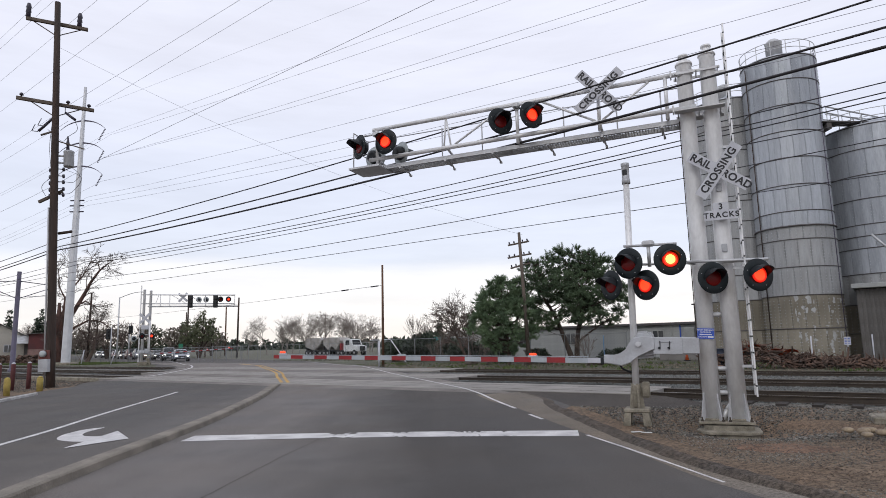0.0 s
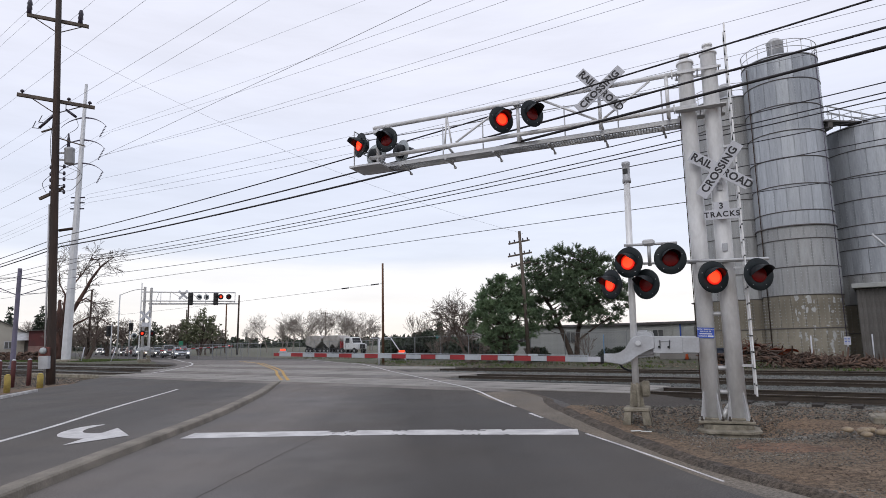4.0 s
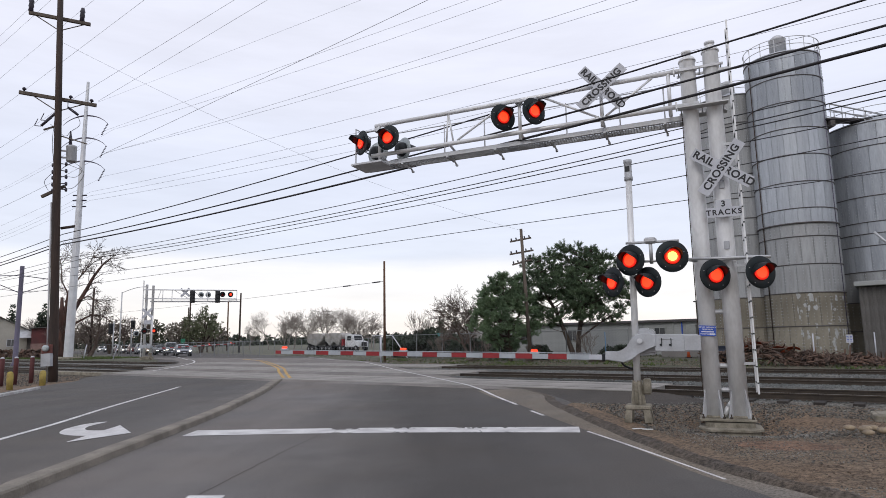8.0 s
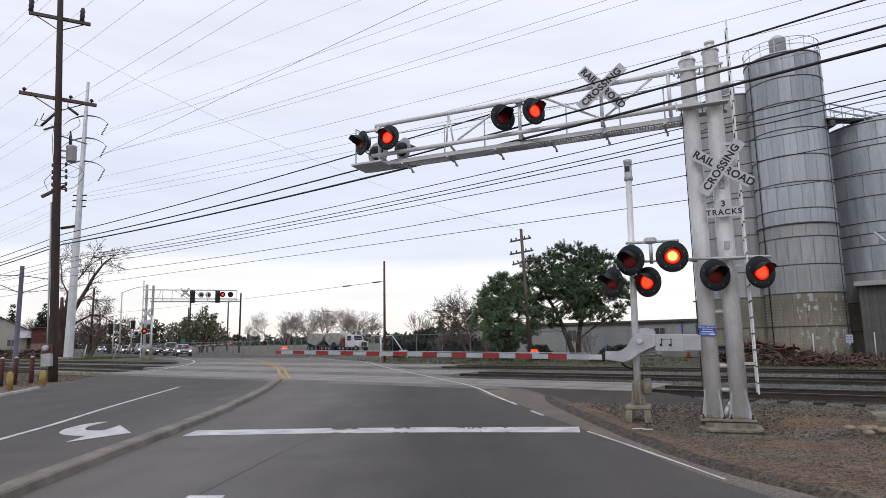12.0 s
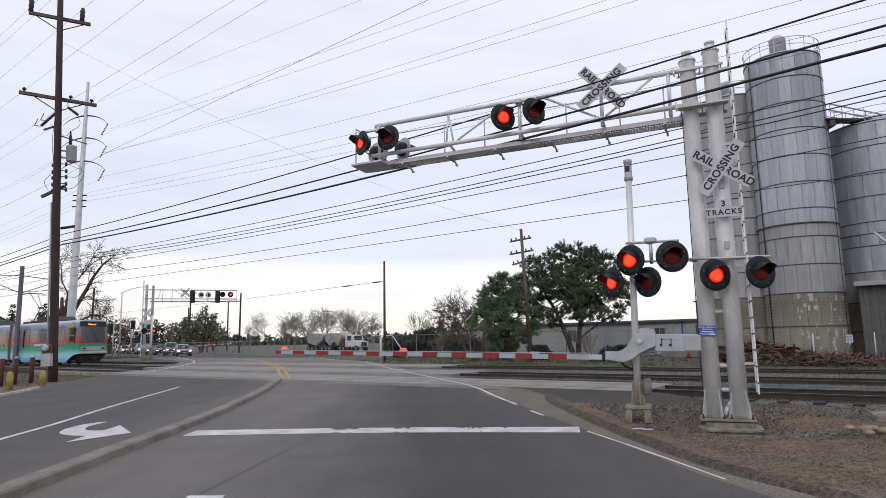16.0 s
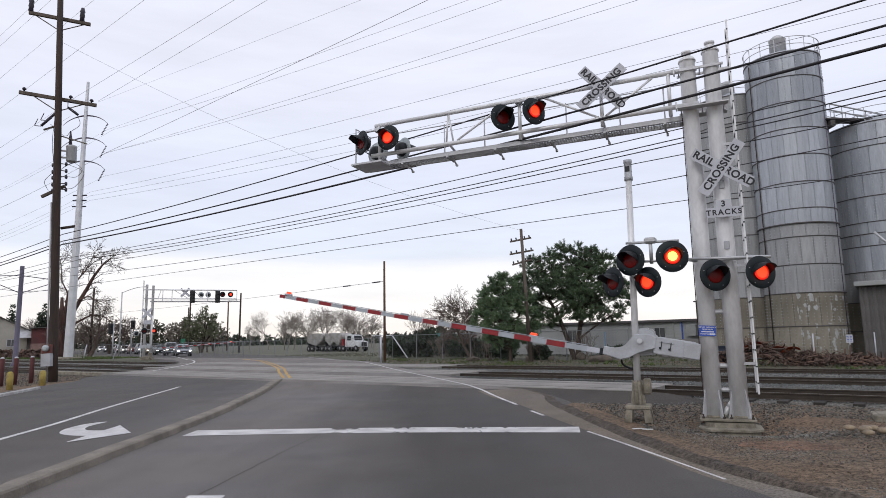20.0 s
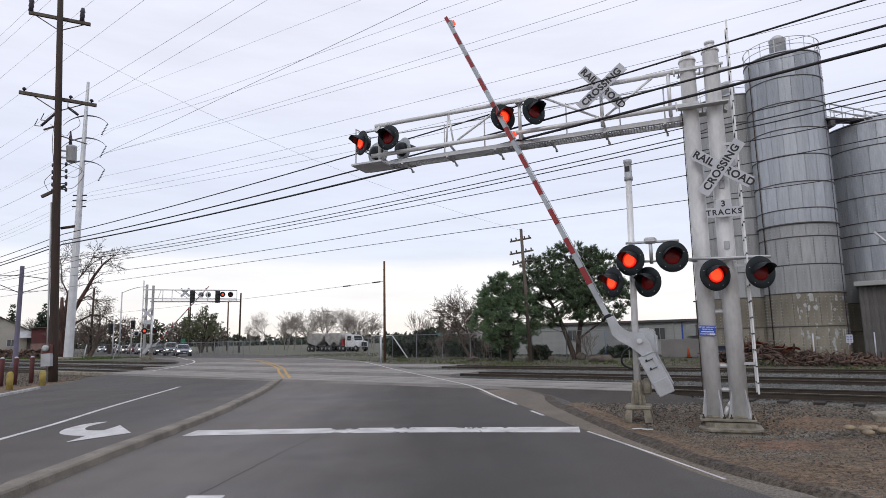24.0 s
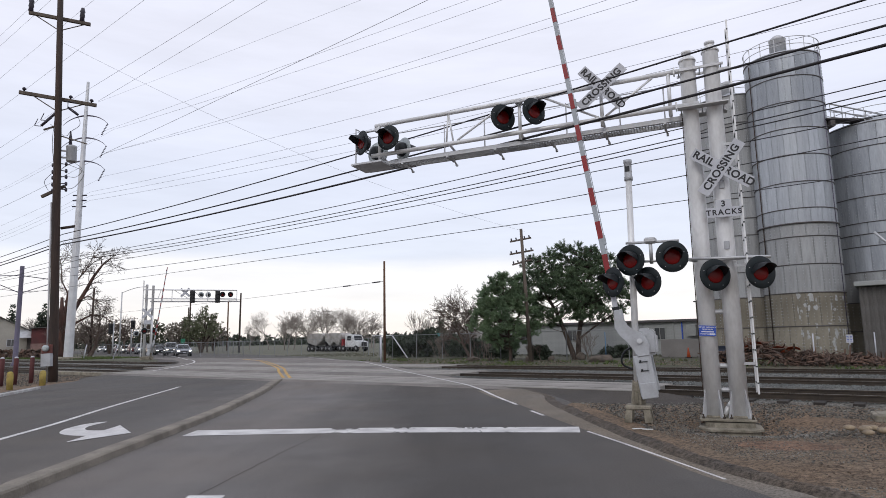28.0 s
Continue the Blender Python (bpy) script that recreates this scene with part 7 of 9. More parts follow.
def pine(x, y, label, trunks, lobes, seed, twigs=15, needles=26, length=0.165, width=0.026):
    """A pine: bent trunks, limbs that curve up to the crown's clumps, twigs and brushes of needles."""
    rng = random.Random(seed)
    tree = thing("pine_tree", pose(x, y, -0.05), label, "tree", "pine trees")
    segs, nodes, tips = [], [], []
    for points, r in trunks:
        line = [Vector(q) for q in curve_through(points, 0.4)]
        m = len(line) - 1
        for i in range(m):
            k0, k1 = r * (1 - 0.8 * i / m), r * (1 - 0.8 * (i + 1) / m)
            segs.append((line[i], line[i + 1], k0, k1))
            nodes.append((line[i + 1], k1))
    for lx, ly, lz, a, b, c in lobes:
        e = Vector((lx, ly, lz))
        q, r = min(nodes, key=lambda n: (n[0] - e).length + 1.6 * abs((e.z - n[0].z) - 0.35 * (n[0] - e).xy.length) + rng.uniform(0, 0.6))
        m = q.lerp(e, 0.5) + Vector((rng.gauss(0, 0.1), rng.gauss(0, 0.1), -0.12 * (e - q).length))
        last, rr = q, min(r * 0.55, 0.012 + 0.016 * (e - q).length)
        for i in range(1, 5):
            u = i / 4
            now = q * (1 - u) ** 2 + m * 2 * u * (1 - u) + e * u * u
            segs.append((last, now, rr * (1.15 - 0.8 * (u - 0.25)), rr * (1.15 - 0.8 * u)))
            last = now
        out = (e - m).normalized()
        for _ in range(twigs):
            d = Vector((rng.gauss(0, 1), rng.gauss(0, 1), rng.gauss(0.35, 0.8)))
            d = (d.normalized() + out * 0.35).normalized()
            reach = rng.random() ** 0.45
            tip = e + Vector((d.x * a, d.y * b, d.z * c)) * reach
            if reach > 0.55:
                segs.append((e.lerp(tip, 0.1), tip, 0.012, 0.006))
            way = (d + Vector((0, 0, 0.5))).normalized()
            tips.append((tip, way))
            if rng.random() < 0.5:
                tips.append((e.lerp(tip, 0.6), way))
    limbs("trunk", segs, BARK, tree, "dark bent trunk and limbs", 7)
    sprays("crown", tips, needles, length, width, NEEDLE, tree, seed, "clumped dark green needles")
    return tree


def bare_tree(x, y, height, label, seed, r=0.16, depth=4, spread=0.6, mat=None, stems=1, lean=(0, 0), lift=0.1, group="bare trees", droop=0.0):
    rng = random.Random(seed)
    tree = thing("bare_tree", pose(x, y, -0.05), label, "tree", group)
    segs = []
    for _ in range(stems):
        d = Vector((lean[0] + rng.gauss(0, 0.16), lean[1] + rng.gauss(0, 0.16), 1)).normalized()
        branch(rng, segs, Vector((rng.gauss(0, 0.2) * (stems > 1), rng.gauss(0, 0.2) * (stems > 1), 0)), d, height * 0.36, r, depth, spread, lift, droop)
    top = max(s[1].z for s in segs)
    k = height / top
    segs = [(a * k, b * k, max(r0, 0.012), max(r1, 0.01)) for a, b, r0, r1 in segs]
    limbs("trunk", segs[:4], mat or TWIG, tree)
    limbs("crown", segs[4:], mat or TWIG, tree, "leafless branching twigs")
    return tree


def leafy_tree(x, y, label, lobes, count, seed, mat=None, trunk=0.2, size=0.5, name="broadleaf_tree", blades=9):
    rng = random.Random(seed)
    tree = thing(name, pose(x, y, -0.05), label, "tree", "background trees")
    segs = []
    zmin = min(l[2] for l in lobes)
    for lx, ly, lz, a, b, c in lobes:
        fork = Vector((lx * 0.25, ly * 0.25, zmin * 0.6))
        segs += [(Vector((0, 0, 0)), fork, trunk, trunk * 0.7), (fork, Vector((lx, ly, lz)), trunk * 0.6, trunk * 0.2)]
    limbs("trunk", segs, BARK, tree)
    tufts("crown", in_lobes(rng, lobes, count, 0.3), blades, size, size * 0.42, mat or LEAF, tree, seed, 0.1, "uneven leafy crown")
    return tree


def build_trees():
    # pines behind the rails
    pine(4.95, 44.6, "young dark green pine with a slim trunk", [([(-0.35, 0, 0), (-0.35, 0, 1.4), (-0.55, 0.1, 3.4), (-0.75, 0.1, 6.1)], 0.14), ([(-0.5, 0, 2.4), (-1.5, -0.2, 3.6), (-2.0, -0.2, 5.3)], 0.06), ([(-0.5, 0, 2.6), (0.5, 0.2, 3.4), (1.1, 0.2, 4.9)], 0.06)],
         clumps(61, 250, (-0.5, 0, 3.5), (2.85, 1.5, 2.7), (0.3, 0.48), (lambda x, z: noise.noise((x * 1.1, z * 1.1, 3)) < -0.42 or abs(x + 0.55) > 3.3 - 0.34 * z)) + [(-0.75, 0.1, 5.7, 0.3, 0.3, 0.6), (-2.0, -0.2, 5.0, 0.3, 0.3, 0.6), (-1.5, -0.2, 5.2, 0.25, 0.3, 0.5), (1.1, 0.2, 4.7, 0.35, 0.3, 0.5), (1.6, 0.1, 3.5, 0.5, 0.4, 0.5), (-2.2, 0, 3.2, 0.5, 0.4, 0.6)], 21, 12, 30)
    pine(9.6, 46.6, "large twin-trunked pine with a broad crown", [([(-0.05, 0, 0), (-0.55, 0.1, 1.6), (-1.2, 0.2, 3.4), (-2.3, 0.3, 5.6), (-2.6, 0.3, 7.3)], 0.22), ([(0.2, 0, 0.2), (0.35, 0, 2.0), (0.8, -0.1, 4.0), (0.9, -0.2, 6.0), (1.5, -0.3, 8.0)], 0.21), ([(0.2, 0, 1.4), (1.4, 0, 2.3), (2.7, 0, 3.1), (3.9, 0, 3.6)], 0.09), ([(-1.3, 0.2, 3.6), (-2.6, 0.1, 4.2), (-3.6, 0, 5.2)], 0.08), ([(0.8, -0.1, 4.2), (2.2, 0, 5.2), (3.2, 0, 6.3)], 0.09)],
         clumps(62, 430, (0.1, 0, 5.1), (4.6, 1.8, 3.4), (0.28, 0.5), (lambda x, z: z < 2.5 or (z < 4.2 and x < -3.2) or noise.noise((x * 0.9, z * 1.1, 9)) < (-0.42 if z > 4.4 else -0.2))) + [(-2.3, 0, 2.9, 0.7, 0.7, 0.5), (-1.8, 0, 2.4, 0.5, 0.5, 0.5), (3.5, 0, 3.7, 0.7, 0.6, 0.45), (4.0, 0, 4.4, 0.5, 0.5, 0.5), (2.6, 0, 3.4, 0.5, 0.5, 0.35), (1.6, -0.3, 8.1, 0.5, 0.5, 0.4), (2.3, -0.3, 7.7, 0.5, 0.5, 0.45)], 22, 12, 30)
    bare_tree(2.1, 52.5, 6.3, "bare grey-brown tree with fine drooping twigs", 8, 0.15, 4, 0.62, DARK_TWIG, stems=2, lean=(-0.28, 0), lift=0.03, droop=0.5)
    # bushes along the fence
    rng = random.Random(12)
    for x, y, w, h, seed in ((-2.9, 60.5, 1.9, 2.2, 1), (-1.9, 61.5, 1.5, 2.7, 2), (3.0, 58, 1.1, 1.4, 3), (3.4, 55.0, 1.1, 1.2, 4), (13.5, 48.6, 1.5, 0.75, 5), (-4.7, 61.5, 1.2, 2.0, 6), (0.2, 60.5, 1.6, 2.0, 7), (1.6, 58.5, 1.3, 1.6, 8), (2.3, 54.6, 1.2, 1.5, 9), (4.7, 50.5, 1.0, 1.3, 10), (7.1, 47.6, 0.7, 0.9, 11)):
        bush = thing("bush", pose(x, y, -0.05), "dense dark evergreen bush by the fence", "bush", "bushes by the fence")
        r = random.Random(seed)
        limbs("bush_frame", [(Vector((0, 0, 0)), Vector((r.uniform(-w, w) * 0.7, r.uniform(-0.6, 0.6), h * r.uniform(0.6, 1))), 0.04, 0.015) for _ in range(9)], BARK, bush)
        tufts("foliage", in_lobes(r, [(0, 0, h * 0.45, w, w * 0.7, h * 0.5), (w * 0.4, 0, h * 0.7, w * 0.5, w * 0.5, h * 0.35)], 260, 0.2), 9, 0.42, 0.16, HEDGE, bush, seed, 0.2)
    for x, y, h, seed in ((-1.6, 62, 4.2, 31), (1.0, 63, 3.6, 32), (-2.6, 61, 4.6, 37), (0.1, 60, 3.2, 38), (1.6, 56.5, 2.4, 39), (3.9, 52.0, 2.0, 40), (2.0, 55.5, 2.2, 140), (-0.3, 57.5, 2.0, 33), (3.0, 53.8, 1.8, 34), (10.4, 46.2, 2.2, 35), (6.4, 46.0, 1.3, 36)):
        bare_tree(x, y, h, "thin bare shrub of upright stems", seed, 0.035, 2, 0.4, TWIG, stems=5, lift=0.12, group="bare shrubs")
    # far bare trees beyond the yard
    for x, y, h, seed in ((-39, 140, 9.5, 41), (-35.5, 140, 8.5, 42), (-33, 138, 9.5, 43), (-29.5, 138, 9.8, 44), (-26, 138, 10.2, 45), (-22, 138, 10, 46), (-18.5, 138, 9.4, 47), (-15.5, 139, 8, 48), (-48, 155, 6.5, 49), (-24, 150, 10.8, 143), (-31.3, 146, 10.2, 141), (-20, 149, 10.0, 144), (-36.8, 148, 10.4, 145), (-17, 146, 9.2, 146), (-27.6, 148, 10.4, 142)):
        bare_tree(x, y, h * 0.93, "distant leafless tree beyond the yard", seed, 0.15, 4, 0.72, HAZED_TWIG, stems=1, lift=0.05)
    # big broken tree beyond the rails
    tree = thing("bare_tree", pose(-57.0, 94, -0.05), "large broken bare tree with reddish torn trunk", "tree")
    rng = random.Random(71)
    low, high = [], []
    for line, r in (([(0, 5.5), (0.3, 7.6), (0.7, 9.4), (1.05, 11.7), (1.2, 14.0), (0.7, 15.2)], 0.4), ([(0.3, 5.4), (1.7, 7.7), (3.1, 10.4), (4.0, 12.1), (5.2, 13.8), (6.4, 14.7)], 0.36),
                    ([(0.3, 4.2), (1.9, 5.3), (3.9, 6.3), (5.6, 6.1), (7.5, 5.0)], 0.2), ([(2.2, 8.5), (3.6, 9.1), (4.6, 8.5)], 0.14), ([(1.1, 11.0), (2.6, 13.0), (3.6, 15.0)], 0.14), ([(0.6, 9.0), (-0.6, 11.5), (-0.9, 14.0)], 0.12)):
        m = len(line) - 1
        ps = [Vector((x, rng.uniform(-0.4, 0.4), z)) for x, z in line]
        for i in range(m):
            k0, k1 = 1 - 0.75 * i / m, 1 - 0.75 * (i + 1) / m
            low.append((ps[i], ps[i + 1], r * k0, r * k1))
            if i > 0 or r < 0.15:
                for _ in range(3):
                    d = ((ps[i + 1] - ps[i]).normalized() + Vector((rng.gauss(0, 0.8), rng.gauss(0, 0.5), rng.gauss(0.1, 0.6)))).normalized()
                    branch(rng, high, ps[i].lerp(ps[i + 1], rng.random()), d, rng.uniform(1.0, 1.8), max(0.05, r * k1 * 0.4), 2, 0.7, 0.0, 0.3)
        for _ in range(3):
            d = ((ps[-1] - ps[-2]).normalized() + Vector((rng.gauss(0, 0.6), rng.gauss(0, 0.4), rng.gauss(0, 0.5)))).normalized()
            branch(rng, high, ps[-1], d, 1.6, 0.06, 2, 0.7, 0.0, 0.3)
    limbs("limb", low, RED_BARK, tree, "thick reddish broken limbs", 7)
    limbs("crown", [(a, b, max(r0, 0.022), max(r1, 0.018)) for a, b, r0, r1 in high], DARK_TWIG, tree, "leafless drooping twigs")
    bm = B()
    lathe(bm, [(1.1, -0.1), (0.9, 1.5), (0.85, 5.0), (0.7, 6.6), (0.3, 7.4), (0.2, 9.0)], 9, pose(-0.35, 0, 0, 0, -1, 0))
    for v in bm.verts:
        v.co += Vector((0.25 * noise.noise(v.co * 0.6), 0.2 * noise.noise(v.co * 0.7), 0))
    part("stub_trunk", bm, RED_BARK, tree, "torn reddish trunk")
    shreds = []
    for _ in range(240):
        a, z = rng.uniform(0, 6.283), rng.uniform(0.5, 6.8)
        p = Vector((-0.35 + 0.8 * math.cos(a), 0.8 * math.sin(a), z))
        q = p + Vector((math.cos(a) * rng.uniform(0.05, 0.5), math.sin(a) * 0.3, rng.uniform(0.4, 1.5)))
        shreds.append((p, q, rng.uniform(0.03, 0.09), 0.015))
    limbs("torn_bark", shreds, RED_BARK, tree, "splintered bark and shoots")
    shoots = []
    for _ in range(13):
        branch(rng, shoots, Vector((rng.uniform(-1.6, 4.0), rng.uniform(-1, 1), rng.uniform(0.0, 2.2))), Vector((rng.gauss(0, 0.3), rng.gauss(0, 0.3), 1)).normalized(), rng.uniform(1.0, 2.2), 0.04, 2, 0.6, 0.1)
    limbs("shoots", [(a, b, max(r0, 0.02), max(r1, 0.016)) for a, b, r0, r1 in shoots], TWIG, tree, "thicket of thin shoots")
    bare_tree(-53.5, 95, 8.2, "twisted dark bare tree", 72, 0.34, 4, 0.75, DARK_TWIG, lean=(0.35, 0), lift=-0.02)
    # dark tree belt behind the queue and the houses
    for k, (x, y, w, h) in enumerate(((-68, 128, 4.5, 8.0), (-61, 131, 4, 7.2), (-75, 133, 4.5, 7.4), (-84, 140, 5, 7.0), (-57, 140, 4.5, 7.4), (-52, 142, 3.5, 6.5))):
        leafy_tree(x, y, "distant dark olive tree behind the road", [(0, 0, h * 0.62, w * 0.7, w * 0.6, h * 0.35), (-w * 0.5, 0, h * 0.5, w * 0.5, w * 0.5, h * 0.3), (w * 0.5, 0, h * 0.55, w * 0.5, w * 0.5, h * 0.32)], 420, 80 + k, LEAF if k % 3 == 1 else BRUSH, 0.3, 0.36)
    for k, (x, y, h) in enumerate(((-64, 126, 8.0), (-72, 127, 7.6), (-80, 130, 7.4), (-58.5, 122, 7.0), (-47, 125, 9.0), (-90, 140, 8.5), (-98, 145, 8))):
        bare_tree(x, y, h, "distant leafless tree behind the road", 90 + k, 0.16, 4, 0.6, DARK_TWIG)
    leafy_tree(-45.5, 118, "broad olive-green tree with gaps in its crown", [(-1.8, 0, 5.3, 2.0, 2, 2.2), (1.2, 0, 6.6, 1.8, 1.8, 1.8), (2.6, 0, 4.6, 1.5, 1.6, 2.0), (0, 0, 4.0, 2.6, 2, 1.6), (0.8, 0, 8.2, 1.1, 1.1, 0.8), (-2.6, 0, 3.2, 1.3, 1.4, 1.2)], 820, 101, LEAF, 0.3, 0.32)
    leafy_tree(-51.0, 120, "bushy dark tree beside the road", [(0, 0, 3.6, 2.4, 2, 2.4), (1.5, 0, 4.8, 1.4, 1.4, 1.6)], 420, 102, BRUSH, 0.25, 0.34)
    for k, (x, y, h, w) in enumerate(((-86, 118, 10.8, 2.6), (-82.0, 119, 8.8, 2.4), (-74.0, 116, 8.8, 2.4), (-71.2, 115, 7.6, 2.0))):
        leafy_tree(x, y, "dark conifer behind the houses", [(0, 0, h * (0.25 + 0.18 * i), w * (1 - 0.19 * i), w * (1 - 0.19 * i), h * 0.14) for i in range(5)], 300, 110 + k, HEDGE, 0.2, 0.6, "conifer")
    # thin tree line on the horizon
    rng = random.Random(5)
    spots = [(x, 430 + rng.uniform(-30, 30), rng.random() ** 2 * 5.5) for x in np.arange(-260, 330, 1.1) for _ in range(4)]
    line = tufts("distant_tree_line", spots, 7, 3.4, 1.8, HEDGE, None, 9, 0.1, "low dark tree line on the horizon", "stuff")
    line["category"] = "tree line"
    for k, x in enumerate((-1.0, 3.4, 7.0, 12)):
        leafy_tree(x, 170, "small distant conifer against the sky", [(0, 0, 2.5 + 1.3 * i, 1.7 - 0.35 * i, 1.7 - 0.35 * i, 1.2) for i in range(4)], 120, 130 + k, HEDGE, 0.2, 0.8, "conifer")
    # grass strip beyond the rails and weeds
    rng = random.Random(8)
    spots = [plan(rng.uniform(80, 130), rng.uniform(36.0, 43.5), -0.03) for _ in range(5200)]
    ob = tufts("grass_strip", spots, 4, 0.2, 0.06, GRASS, None, 3, 0.9, "strip of short green grass past the rails", "stuff")
    ob["category"] = "grass"
    spots = [plan(rng.uniform(-8, 34), rng.gauss(36.5, 1.8), -0.03) for _ in range(420)] + [plan(rng.uniform(10, 60), rng.uniform(47, 62), -0.03) for _ in range(2600)]
    ob = tufts("dry_weeds", spots, 4, 0.2, 0.03, FIELD, None, 4, 0.9, "dry weeds along the yard fence", "stuff")
    ob["category"] = "weeds"
    spots = [q for q in (plan(rng.uniform(-8, 36), rng.uniform(32.5, 42), -0.03) for _ in range(2000)) if noise.noise(q * 0.35) > 0.08]
    ob = tufts("green_weeds", spots, 5, 0.16, 0.05, GRASS, None, 6, 0.7, "low green weeds on dark dirt", "stuff")
    ob["category"] = "weeds"


# ---------- yard: fence, building, shed, scrap ----------
SIDING = material("pale_metal_siding", (0.34, 0.35, 0.34), 0.6, 0.1, second=(0.27, 0.28, 0.275), scale=0.8, fine=8, bump=0.05, spread=0.15, per_piece=0.06)
SHED = material("rusting_corrugated_sheet", (0.12, 0.115, 0.11), 0.7, 0.2, second=(0.085, 0.078, 0.072), scale=1.2, fine=10, bump=0.1, per_piece=0.15)
FENCE = material("galvanised_fence", (0.24, 0.25, 0.26), 0.6, 0.4, scale=3, fine=20, bump=0.05, spread=0.15)
PANE = glossy("window_pane", (0.06, 0.065, 0.07), 0.08, coat=0.3)
SCRAP = material("scrap_brown", (0.105, 0.062, 0.044), 0.9, second=(0.038, 0.027, 0.022), scale=2, fine=20, bump=0.5, per_piece=0.6)
ORANGE = material("orange_plastic", (0.5, 0.09, 0.02), 0.6, second=(0.36, 0.06, 0.02), scale=3, fine=20, bump=0.05)


def chain_fence(points, height, label, gap=3.0, mesh_gap=0.22, r=0.004):
    """Posts, top rail, barbed-wire arms and a woven wire mesh along plan points."""
    fence = thing("chain_link_fence", Matrix.Translation((*points[0], 0)), label, "fence", "chain-link fences")
    o = Vector((*points[0], 0))
    post = B()
    tube(post, (0, 0, -0.1), (0, 0, height), 0.035, n=6)
    tube(post, (0, 0, height), (0.12, -0.2, height + 0.28), 0.02, n=5)
    post = mesh_of(post, "post", FENCE)
    verts, faces = [], []
    rail = B()
    for a, b in zip(points, points[1:]):
        a, b = Vector((*a, 0)) - o, Vector((*b, 0)) - o
        n = max(1, round((b - a).length / gap))
        for i in range(n + 1):
            piece("post", post, fence, Matrix.Translation(a.lerp(b, i / n)))
        tube(rail, a + Vector((0, 0, height)), b + Vector((0, 0, height)), 0.02, n=5)
        d = (b - a).normalized()
        length = (b - a).length
        u = -height
        while u < length:
            for sgn in (1, -1):
                u0, u1 = (u, u + height) if sgn > 0 else (u + height, u)
                p, q = a + d * u0 + Vector((0, 0, 0.02)), a + d * u1 + Vector((0, 0, height))
                if min(u0, u1) >= 0 and max(u0, u1) <= length:
                    k = len(verts)
                    w = d * r
                    verts += [p - w, p + w, q + w, q - w]
                    faces.append((k, k + 1, k + 2, k + 3))
            u += mesh_gap
    part("top_rail", rail, FENCE, fence)
    me = bpy.data.meshes.new("wire_mesh")
    me.from_pydata(verts, [], faces)
    me.materials.append(FENCE)
    ob = new("wire_mesh", me)
    ob.parent = fence
    ob["kind"] = "stuff"
    return fence


def boards(parent, me, start, along, up, rows, turn):
    for i in range(rows):
        piece("siding_board", me, parent, Matrix.Translation(start + up * i) @ turn)


